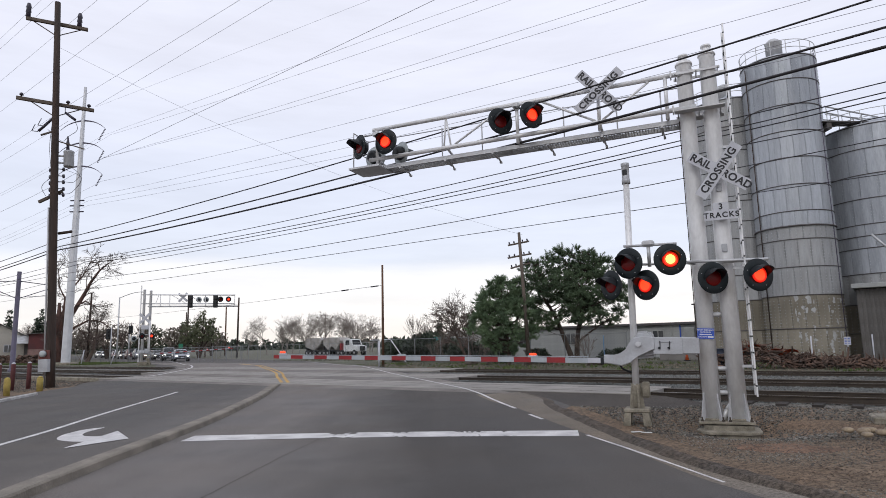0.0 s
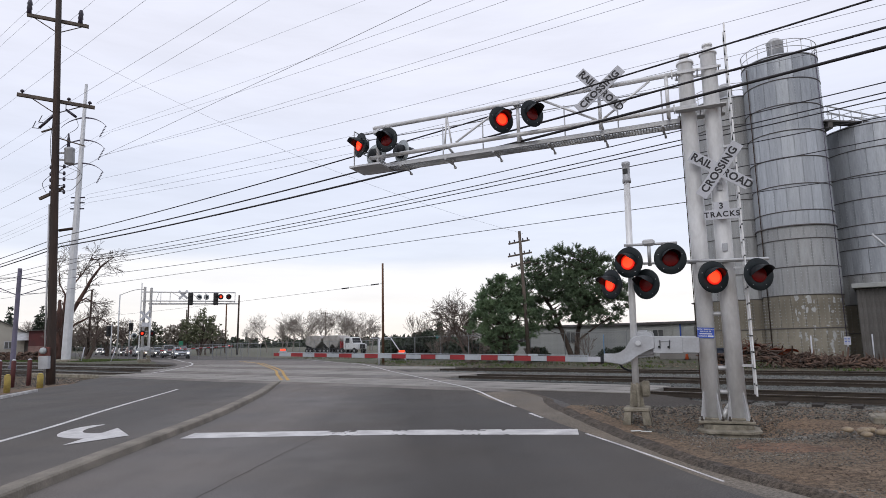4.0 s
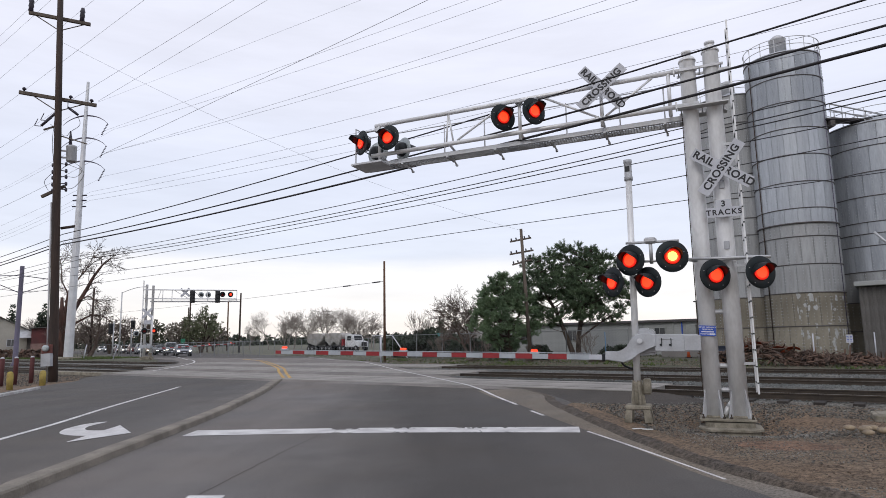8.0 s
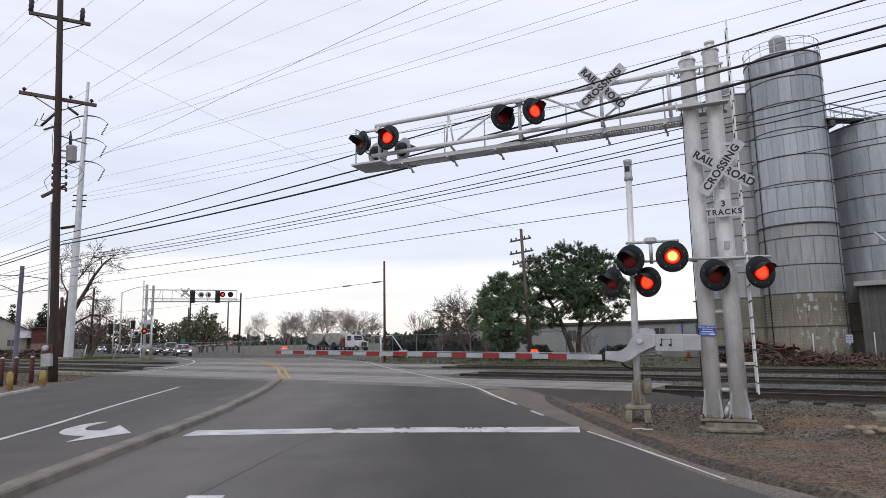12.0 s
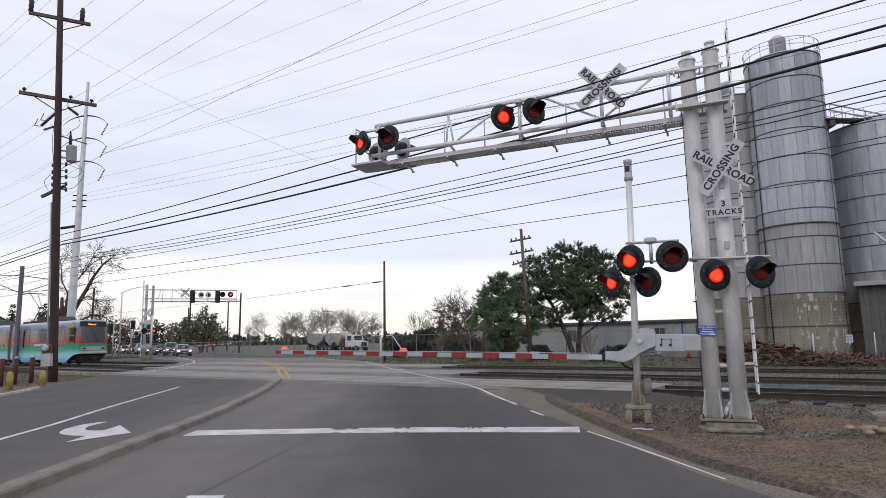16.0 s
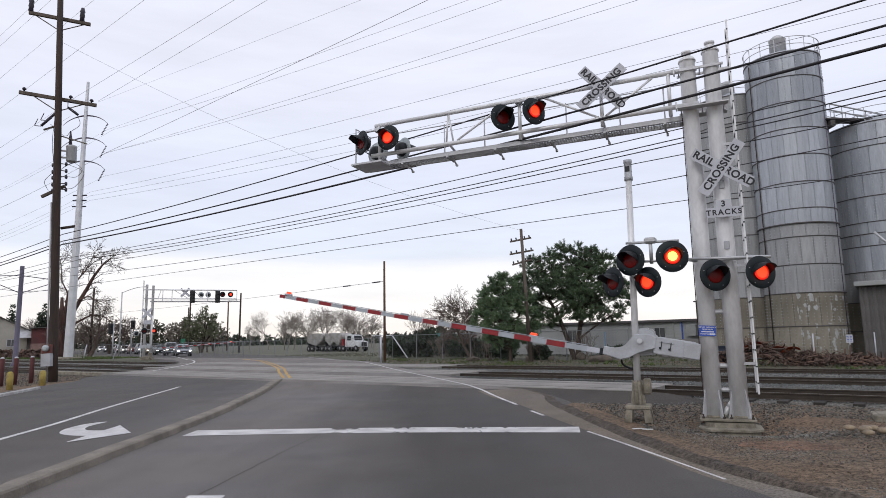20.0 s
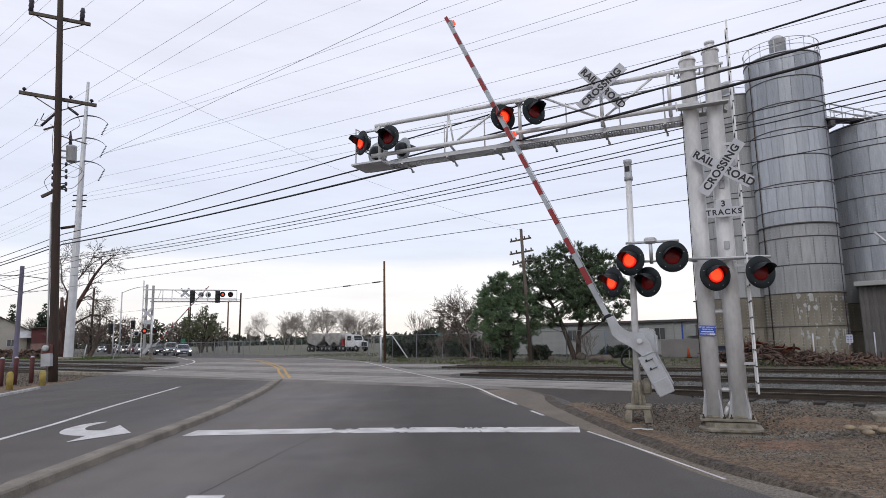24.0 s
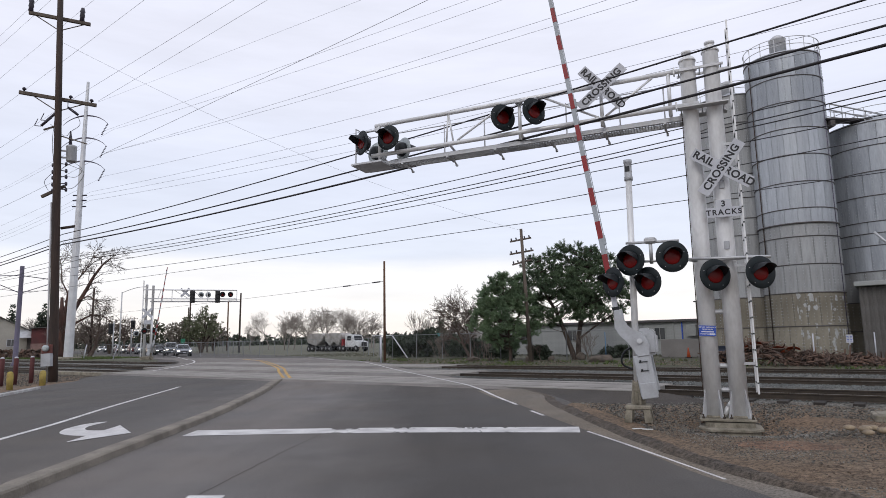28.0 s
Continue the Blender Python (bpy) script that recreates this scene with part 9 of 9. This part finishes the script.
def build_vehicle(at, colour, label, tall=False, lit=True):
    """A car that faces local +x."""
    paint = glossy("car_paint", colour, 0.25, 0.2, 0.6)
    car = thing("car", at, label, "car", "cars waiting at the crossing")
    k = 1.2 if tall else 1.0
    bm = B()
    prism(bm, [(-2.2, 0.3), (2.15, 0.3), (2.25, 0.45), (2.22, 0.72 * k), (1.95, 0.84 * k), (1.0, 0.95 * k), (-1.6 if not tall else -2.15, 0.98 * k), (-2.2, 0.92 * k), (-2.28, 0.6)], -0.88, 0.88)
    bmesh.ops.bevel(bm, geom=bm.edges[:], offset=0.07, segments=2, affect="EDGES")
    part("body", bm, paint, car)
    bm = B()
    top = 1.45 * k
    o = [(-1.75 if not tall else -2.15, 0.93 * k), (1.05, 0.92 * k), (0.25, top - 0.04), (-0.1, top), (-1.0 if not tall else -1.75, top), (-1.15 if not tall else -1.95, top - 0.05)]
    prism(bm, o, -0.78, 0.78)
    for v in bm.verts:
        if v.co.z > 1.1 * k:
            v.co.y *= 0.82
    bmesh.ops.bevel(bm, geom=bm.edges[:], offset=0.05, segments=2, affect="EDGES")
    part("roof", bm, paint, car)
    bm = B()
    vs = [bm.verts.new(p) for p in ((1.02, -0.7, 0.97 * k), (1.02, 0.7, 0.97 * k), (0.33, 0.57, top - 0.07), (0.33, -0.57, top - 0.07))]
    f = bm.faces.new(vs)
    bmesh.ops.solidify(bm, geom=[f], thickness=-0.035)
    part("windscreen", bm, CAR_GLASS, car)
    for y in (-1, 1):
        bm = B()
        vs = [bm.verts.new(p) for p in ((0.75, y * 0.775, 0.99 * k), (-1.35, y * 0.775, 0.99 * k), (-1.0, y * 0.65, top - 0.09), (0.1, y * 0.65, top - 0.09))]
        f = bm.faces.new(vs)
        bmesh.ops.solidify(bm, geom=[f], thickness=0.03 * y)
        part("side_window", bm, CAR_GLASS, car)
        bm = B()
        box(bm, (0.7, y * 0.98, 1.0 * k), (0.16, 0.16, 0.13), bevel=0.03)
        part("mirror", bm, paint, car)
        bm = B()
        box(bm, (2.17, y * 0.64, 0.66 * k), (0.14, 0.26, 0.12), bevel=0.03)
        part("headlight", bm, HEADLIGHT if lit else CAR_GLASS, car)
        for x in (-1.35, 1.38):
            tyre = piece("wheel", TYRE_MESH, car, pose(x, y * 0.8, 0.33))
            piece("rim", RIM_MESH, tyre, Matrix())
    bm = B()
    box(bm, (2.2, 0, 0.6 * k), (0.1, 0.8, 0.16), bevel=0.02)
    part("grille", bm, GRILLE, car)
    bm = B()
    box(bm, (2.24, 0, 0.4), (0.09, 1.5, 0.14), bevel=0.03)
    part("bumper", bm, GRILLE, car)
    bm = B()
    box(bm, (2.29, 0, 0.5), (0.02, 0.32, 0.13))
    part("number_plate", bm, SIGN, car)
    return car


def build_cars():
    SILVER, WHITE, DARK, RED, GREY, TAN = (0.3, 0.32, 0.36), (0.6, 0.6, 0.6), (0.035, 0.038, 0.045), (0.12, 0.02, 0.02), (0.16, 0.17, 0.18), (0.3, 0.22, 0.15)
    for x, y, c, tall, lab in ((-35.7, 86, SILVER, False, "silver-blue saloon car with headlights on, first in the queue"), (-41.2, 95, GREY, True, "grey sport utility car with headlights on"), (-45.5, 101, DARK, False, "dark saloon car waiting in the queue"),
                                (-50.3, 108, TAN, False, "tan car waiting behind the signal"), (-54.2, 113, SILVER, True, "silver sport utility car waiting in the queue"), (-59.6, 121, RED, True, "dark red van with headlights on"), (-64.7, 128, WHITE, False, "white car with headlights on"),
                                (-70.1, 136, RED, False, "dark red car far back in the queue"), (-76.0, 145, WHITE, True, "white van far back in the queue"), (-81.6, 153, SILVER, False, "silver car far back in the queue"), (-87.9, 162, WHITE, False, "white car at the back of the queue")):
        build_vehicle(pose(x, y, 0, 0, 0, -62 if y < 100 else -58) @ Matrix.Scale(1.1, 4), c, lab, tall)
    # tank trailers and a white tractor in the yard
    yard = pose(-17.8, 104, -0.03, 0, 0, -40)
    TANK = material("dull_tank_skin", (0.4, 0.39, 0.37), 0.45, 0.4, second=(0.27, 0.25, 0.23), scale=1.2, fine=10, bump=0.05)
    for k, dx in enumerate((-4.1, 0.4)):
        t = thing("tank_trailer", yard @ pose(dx, 0, 0), "dull grey hopper tank trailer on wheels in the yard", "trailer", "tank trailers")
        bm = B()
        prism(bm, [(-2.2, 1.9), (-2.15, 2.95), (-0.2, 3.0), (1.7, 2.95), (2.2, 2.5), (2.2, 2.0), (1.3, 1.0), (0.9, 1.0), (0.2, 1.8), (-0.6, 1.0), (-1.0, 1.0)] if k else [(-2.3, 1.5), (-2.3, 2.9), (-1.2, 3.0), (1.2, 3.0), (2.1, 2.6), (1.9, 1.9), (0.4, 1.0), (-0.3, 1.0)], -1.15, 1.15)
        bmesh.ops.bevel(bm, geom=bm.edges[:], offset=0.12, segments=2, affect="EDGES")
        part("tank", bm, TANK, t)
        bm = B()
        box(bm, (0, 0, 0.85), (4.6, 1.0, 0.18))
        box(bm, (-2.2, 0, 1.2), (0.12, 1.8, 0.8))
        part("frame", bm, GRILLE, t)
        for x in (-1.9, -1.0, 1.6):
            for y in (-0.9, 0.9):
                w = piece("wheel", TYRE_MESH, t, pose(x, y, 0.5))
                w.scale = (1.5, 1.6, 1.5)
                piece("rim", RIM_MESH, w, Matrix())
    truck = thing("truck", yard @ pose(5.2, -0.5, 0), "white tractor truck with a red-framed trailer hitch", "truck")
    WHITE_CAB = glossy("white_cab_paint", (0.6, 0.61, 0.62), 0.3, 0, 0.4)
    bm = B()
    prism(bm, [(-1.4, 0.7), (1.9, 0.7), (1.95, 1.5), (0.7, 1.65), (0.35, 2.6), (-1.2, 2.7), (-1.4, 2.5)], -1.05, 1.05)
    bmesh.ops.bevel(bm, geom=bm.edges[:], offset=0.1, segments=2, affect="EDGES")
    part("cab", bm, WHITE_CAB, truck)
    bm = B()
    vs = [bm.verts.new(p) for p in ((0.70, -0.85, 1.72), (0.70, 0.85, 1.72), (0.42, 0.8, 2.5), (0.42, -0.8, 2.5))]
    bmesh.ops.solidify(bm, geom=[bm.faces.new(vs)], thickness=-0.05)
    part("windscreen", bm, CAR_GLASS, truck)
    for y in (-1.07, 1.07):
        bm = B()
        box(bm, (-0.35, y, 2.1), (0.9, 0.03, 0.7), bevel=0.01)
        part("side_window", bm, CAR_GLASS, truck)
    bm = B()
    box(bm, (1.97, 0, 1.15), (0.06, 1.1, 0.7), bevel=0.02)
    part("grille", bm, GRILLE, truck)
    bm = B()
    box(bm, (-2.2, 0, 1.4), (0.3, 1.9, 1.3), bevel=0.05)
    part("rack", bm, ARM_RED, truck, "dark red equipment rack")
    for x in (1.2, -1.8):
        for y in (-0.9, 0.9):
            w = piece("wheel", TYRE_MESH, truck, pose(x, y, 0.5))
            w.scale = (1.5, 1.6, 1.5)
            piece("rim", RIM_MESH, w, Matrix())
    teal = thing("truck", pose(-1.2, 92, -0.03, 0, 0, 185), "teal truck with a pale trailer behind the bushes", "truck")
    bm = B()
    prism(bm, [(-0.8, 0.6), (1.6, 0.6), (1.65, 1.5), (0.7, 1.65), (0.45, 2.5), (-0.8, 2.6)], -1.05, 1.05)
    bmesh.ops.bevel(bm, geom=bm.edges[:], offset=0.08, segments=2, affect="EDGES")
    part("cab", bm, glossy("teal_paint", (0.03, 0.2, 0.2), 0.3, 0, 0.4), teal)
    bm = B()
    box(bm, (-5.5, 0, 2.2), (7.5, 2.3, 2.2), bevel=0.3)
    part("trailer", bm, TANK, teal)
    for x in (1.0, -3.5, -8.0):
        for y in (-0.9, 0.9):
            w = piece("wheel", TYRE_MESH, teal, pose(x, y, 0.5))
            w.scale = (1.5, 1.6, 1.5)


# ---------- houses past the rails ----------
PLASTER = material("cream_siding", (0.42, 0.40, 0.35), 0.8, second=(0.36, 0.34, 0.3), scale=1, fine=10, bump=0.1)
ROOFING = material("grey_shingle_roof", (0.12, 0.115, 0.105), 0.9, second=(0.08, 0.075, 0.07), scale=2, fine=14, bump=0.4)
MAROON = material("maroon_siding", (0.12, 0.035, 0.035), 0.8, second=(0.085, 0.03, 0.03), scale=1, fine=10, bump=0.1)
PINKISH = material("pale_red_block", (0.27, 0.17, 0.15), 0.85, scale=1, fine=10, bump=0.1)


def build_house(at, w, d, h, rise, wall, label, lower=None, low_to=1.0, windows=True):
    house = thing("house", at, label, "house", "houses past the rails")
    bm = B()
    prism(bm, [(-w / 2, 0), (w / 2, 0), (w / 2, h), (0, h + rise), (-w / 2, h)], -d / 2, d / 2)
    part("wall", bm, wall, house)
    for sgn in (1, -1):
        bm = B()
        a = math.degrees(math.atan2(rise, w / 2))
        ln = math.hypot(rise, w / 2) + 0.5
        box(bm, (sgn * (w / 4 + 0.12), 0, h + rise / 2 + 0.06), (ln, d + 0.8, 0.12), pose(0, 0, 0, 0, sgn * a, 0))
        part("roof", bm, ROOFING, house)
    if lower:
        bm = B()
        box(bm, (0, 0, low_to / 2), (w + 0.06, d + 0.06, low_to))
        part("lower_wall", bm, lower, house)
    for x in (-w * 0.25, w * 0.22) if windows else ():
        bm = B()
        box(bm, (x, -d / 2 - 0.03, h * 0.55), (1.2, 0.1, 1.2), bevel=0.01)
        win = part("window", bm, SIGN, house)
        for dx in (-0.28, 0.28):
            bm = B()
            box(bm, (x + dx, -d / 2 - 0.08, h * 0.55), (0.48, 0.04, 1.0))
            part("pane", bm, PANE, win)
    return house


def build_left_bank():
    build_house(pose(-73.0, 103, 0, 0, 0, 36), 7.5, 9, 4.3, 2.0, PLASTER, "cream house with a low gabled roof past the rails")
    build_house(pose(-63.6, 101.6, 0, 0, 0, 33), 5.2, 4, 4.5, 0.12, MAROON, "plain maroon sided building with a pale block base", PINKISH, 2.15, False)
    shed = thing("open_shed", pose(-66.6, 100.5, 0, 0, 0, 34), "open shed with a pale sheet roof between the houses", "shed")
    bm = B()
    box(bm, (0, 0.2, 3.75), (3.0, 2.6, 0.07), pose(0, 0, 0, 32, 0, 0))
    part("roof", bm, GALV, shed, "pale metal sheet roof")
    bm = B()
    box(bm, (0, 1.4, 1.6), (2.9, 0.1, 3.2))
    part("back_wall", bm, SHED, shed)
    for x in (-1.4, 1.4):
        bm = B()
        box(bm, (x, -0.9, 1.5), (0.14, 0.14, 3.0))
        part("post", bm, WEATHERED, shed)
    # bollards, kerb block and rubble by the wooden pole
    rng = random.Random(2)
    for x, y, h, r, c, lab in ((-19.04, 28.1, 1.15, 0.095, MAROON, "maroon painted steel bollard with a pale cap"), (-19.03, 29.2, 1.15, 0.095, MAROON, "maroon painted steel bollard with a pale cap"), (-18.95, 27.1, 1.15, 0.095, MAROON, "maroon painted steel bollard with a pale cap"),
                            (-17.05, 24.9, 0.62, 0.115, YELLOW, "short faded yellow bollard beside the kerb"), (-17.3, 27.3, 0.55, 0.125, YELLOW, "short faded yellow bollard beside the pole")):
        c = BOLLARD if c is YELLOW else c
        b = thing("bollard", pose(x, y, -0.05, rng.uniform(-2, 2), rng.uniform(-2, 2), 0), lab, "bollard", "bollards")
        bm = B()
        lathe(bm, [(r, 0), (r, h), (r * 0.8, h + 0.04)], 14)
        part("post", bm, c, b)
        bm = B()
        lathe(bm, [(r * 0.85, h + 0.035), (r * 0.8, h + 0.07), (r * 0.3, h + 0.1)], 14)
        part("cap", bm, SIGN if h > 1 else c, b)
    rng = random.Random(6)
    spots = [plan(rng.uniform(100, 124), rng.gauss(39.3, 0.6), rng.random() ** 2 * 1.2) for _ in range(700)]
    ob = scatter("rubble_bank", spots, PEBBLE, [rng.uniform(0.1, 0.35) for _ in spots], SCRAP, None, True, 3)
    tagged(ob, "low bank of brown rubble before the houses", "rubble", kind="stuff")
    for s, n, lean in ((72, 37.5, 10), (66.5, 38.5, 18)):
        bm = B()
        tube(bm, (0, 0, -0.1), (0, 0, 1.8), 0.06, n=8)
        tagged(part("leaning_post", bm, SIGN, None, "", Matrix.Translation(plan(s + 12, n)) @ pose(0, 0, 0, 0, lean, 0)), "white leaning post beyond the rails", "post", "white posts")
    for s0, s1, n in ((33.5, 44.0, 16.6),):
        bm = B()
        box(bm, ((s1 - s0) / 2, 0, 0.07), (s1 - s0, 0.35, 0.2), bevel=0.02)
        tagged(part("edge_slab", bm, CONCRETE, None, "", Matrix.Translation(plan(s0, n + 0.2)) @ pose(0, 0, 0, 0, 0, RAIL_ANGLE)), "long low concrete slab beside the rail", "slab")


# ---------- stones on the ground ----------
def build_stones():
    rng = np.random.RandomState(11)

    def on_road(x, y):
        k = min(range(len(ROAD) - 1), key=lambda i: abs((ROAD[i][3] + ROAD[i + 1][3]) / 2 - y))
        a, b = ROAD[k], ROAD[k + 1]
        t = (y - a[3]) / (b[3] - a[3])
        return x < a[2] + (b[2] - a[2]) * t + 0.75

    def lay(name, label, mat, count, s_range, n_range, sizes, seed, dense=None):
        spots, size = [], []
        while len(spots) < count:
            p = plan(rng.uniform(*s_range), rng.uniform(*n_range))
            if on_road(p.x, p.y):
                continue
            if dense and noise.noise(Vector((p.x, p.y, seed)) * 0.6) < dense:
                continue
            r = sizes[0] + (sizes[1] - sizes[0]) * rng.random_sample() ** 2.5
            spots.append((p.x, p.y, ground_z(p.x, p.y) + 0.003 + r * 0.2))
            size.append((r, r, r * 0.75))
        ob = scatter(name, spots, GRIT, size, mat, None, True, seed)
        tagged(ob, label, "gravel", kind="stuff")
    lay("gravel", "grey crushed stone gravel beside the signal", STONE, 26000, (-9.5, 7.5), (11.4, 17.0), (0.011, 0.036), 1, -0.35)
    lay("gravel", "loose brown gravel and dirt by the road", RED_STONE, 26000, (-6.5, 5.5), (7.0, 14.5), (0.005, 0.018), 2, -0.3)
    lay("gravel", "scattered grey pebbles on brown dirt", STONE, 22000, (-6.5, 5.5), (7.0, 13.4), (0.005, 0.019), 3, -0.2)
    spots = [plan(rng.uniform(29, 47), rng.uniform(11.0, 16.6), -0.02) for _ in range(6000)]
    spots = [p for p in spots if p.x < -17.8]
    ob = scatter("gravel", spots, GRIT, rng.uniform(0.012, 0.035, len(spots)), STONE, None, True, 4)
    tagged(ob, "grey brown gravel round the wooden pole", "gravel", kind="stuff")
    spots = [plan(rng.uniform(-6, 36), rng.uniform(31.5, 42.5), -0.02) for _ in range(9000)]
    spots = [p for p in spots if not on_road(p.x, p.y) and noise.noise(p * 0.4) > -0.25]
    ob = scatter("leaf_litter", spots, GRIT, rng.uniform(0.015, 0.05, (len(spots), 1)) * np.array([[1.0, 1.0, 0.5]]), RED_STONE, None, True, 31)
    tagged(ob, "brown leaf litter and grit by the yard fence", "leaf litter", kind="stuff")
    spots = [plan(rng.uniform(-8, 24), rng.uniform(30.6, 32.6), -0.03) for _ in range(7000)]
    ob = scatter("gravel", spots, GRIT, rng.uniform(0.015, 0.035, len(spots)), STONE, None, True, 32)
    tagged(ob, "pale gravel beside the far rail", "gravel", kind="stuff")
    for k, n in enumerate(TRACKS):
        spots, size = [], []
        for _ in range(19000):
            s = rng.uniform(-9, (7, 16, 21)[k]) if rng.random_sample() < 0.85 else rng.uniform(42, 70)
            off = rng.uniform(-2.75 if k else -0.9, 2.75)
            r = rng.uniform(0.013, 0.03)
            p = plan(s, n + off, bed_z(k, off) + 0.4 * r)
            spots.append(p)
            size.append(r)
        ob = scatter("ballast", spots, GRIT, size, TRACK_STONE, None, True, 20 + k)
        tagged(ob, "grey crushed ballast stones round the ties", "ballast", kind="stuff")
    # a few river cobbles and a buried box lid
    r2 = random.Random(9)
    for x, y, r in ((6.25, 10.25, 0.075), (6.45, 10.5, 0.09), (6.62, 10.68, 0.08), (6.6, 10.35, 0.085), (6.82, 10.5, 0.08), (6.8, 10.2, 0.08), (7.0, 10.75, 0.075), (7.02, 10.35, 0.085), (6.3, 10.75, 0.075)):
        bm = B()
        bmesh.ops.create_icosphere(bm, subdivisions=2, radius=r)
        seed = r2.uniform(0, 50)
        for v in bm.verts:
            v.co *= 1 + 0.14 * noise.noise(v.co * 6 + Vector((seed, 0, 0)))
            v.co.x *= 1.25
            v.co.z *= 0.62
        for f in bm.faces:
            f.smooth = True
        tagged(part("cobble", bm, COBBLE, None, "", pose(x + 0.36, y - 0.12 + 0.1 * math.sin(9 * x), r * 0.45 + (0.07 if abs(x - 6.8) < 0.03 else 0), 0, 0, r2.uniform(-40, 40))), "rounded brown river cobble in a small pile", "stone", "river cobbles")
    bm = B()
    box(bm, (0, 0, 0.02), (1.1, 0.8, 0.16), bevel=0.02)
    box(bm, (0, 0, 0.105), (0.95, 0.66, 0.02), bevel=0.005)
    tagged(part("utility_box_lid", bm, CONCRETE, None, "", pose(8.55, 11.9, -0.03, 0, 0, -28)), "grey concrete utility box set in gravel", "utility box")
    # litter
    for x, y, a in ((3.35, 11.3, 10), (3.5, 11.2, -20)):
        bm = B()
        box(bm, (0, 0, 0.01), (0.18, 0.05, 0.015), bevel=0.004)
        tagged(part("litter", bm, WHITE_PRINT, None, "", pose(x, y, -0.02, 0, 0, a)), "scrap of white litter on dirt", "litter", "litter")


build_street_lamp()
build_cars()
build_left_bank()
build_stones()


# ---------- what moves ----------
def flash(bulb, spans, rest, lit):
    """A bulb that comes forward into its lens while it burns."""
    rows = [(0.0, lit if any(a <= 0 <= b for a, b in spans) else rest)]
    for a, b in spans:
        if a > 0.04:
            rows += [(a - 1 / 30, rest), (a, lit)]
        if b < 27.9:
            rows += [(b, lit), (b + 1 / 30, rest)]
    rows.append((28.0, lit if any(a <= 28 <= b for a, b in spans) else rest))
    keyed, last = [], -1
    for t, m in rows:
        if frame(t) > last:
            keyed.append((t, m))
            last = frame(t)
    walk(bulb, keyed)


def beat(first, period, end, overlap):
    """Two lamps in turn: the spans in which each of them burns."""
    a, b = [], []
    t = first - period * 4
    while t < end + period:
        for spans, lo, hi in ((a, t - period / 2 - overlap, t + overlap), (b, t - overlap, t + period / 2 + overlap)):
            lo, hi = max(lo, -0.2), min(hi, end)
            if hi - lo > 0.12:
                spans.append((lo, hi))
        t += period
    return a, b


def motions():
    near_a, near_b = beat(2.48, 1.105, 26.8, 0.0)
    far_b, far_a = beat(2.61, 1.12, 26.9, 0.0)
    spans = {"a": near_a, "b": near_b, "far_a": far_a, "far_b": far_b, "steady": [(-1, 26.8)]}
    for phase, bulbs in GLOWS.items():
        for bulb in bulbs:
            here = bulb.matrix_basis.copy()
            if bulb.name.startswith("arm_light"):
                flash(bulb, spans[phase], here, here @ pose(0, 0, 0.052))
            else:
                flash(bulb, spans[phase], here, here @ pose(0, 0.092, 0))
    swing = [(0, 1.3), (18.5, 1.3), (19.3, 1.3), (19.6, 4.0), (20.0, 10.5), (20.2, 13.5), (20.6, 19.3), (21.0, 25.0), (21.5, 32.0), (22.5, 46.0), (23.5, 58.5), (23.8, 62.3), (24.2, 67.5), (24.6, 72.8), (25.0, 78.4), (25.4, 81.2), (25.8, 81.7), (26.4, 81.5), (28, 81.5)]
    walk(gate_arm, [(t, pose(-0.11, 0, 1.5, 0, -a, 0)) for t, a in swing])
    far_swing = [(0, 2.6), (19.6, 2.6), (20.0, 3.6), (21.0, 11), (21.5, 18), (23.5, 44.5), (24.0, 50.5), (25.0, 62), (26.0, 74), (26.7, 81), (27.2, 83), (28, 83)]
    walk(far_arm, [(t, pose(-0.11, 0, 1.5, 0, -a, 0)) for t, a in far_swing])
    for car, lag in ((front_car, 0.0), (rear_car, 24.38)):
        rows = []
        for k in range(57):
            t = k * 0.5
            rows.append((t, Matrix.Translation(plan(-2.17 + 24.55 * (t - 12.4) - lag, TRACKS[1], RAIL_Z)) @ pose(0, 0, 0, 0, 0, RAIL_ANGLE)))
        walk(car, rows)


motions()
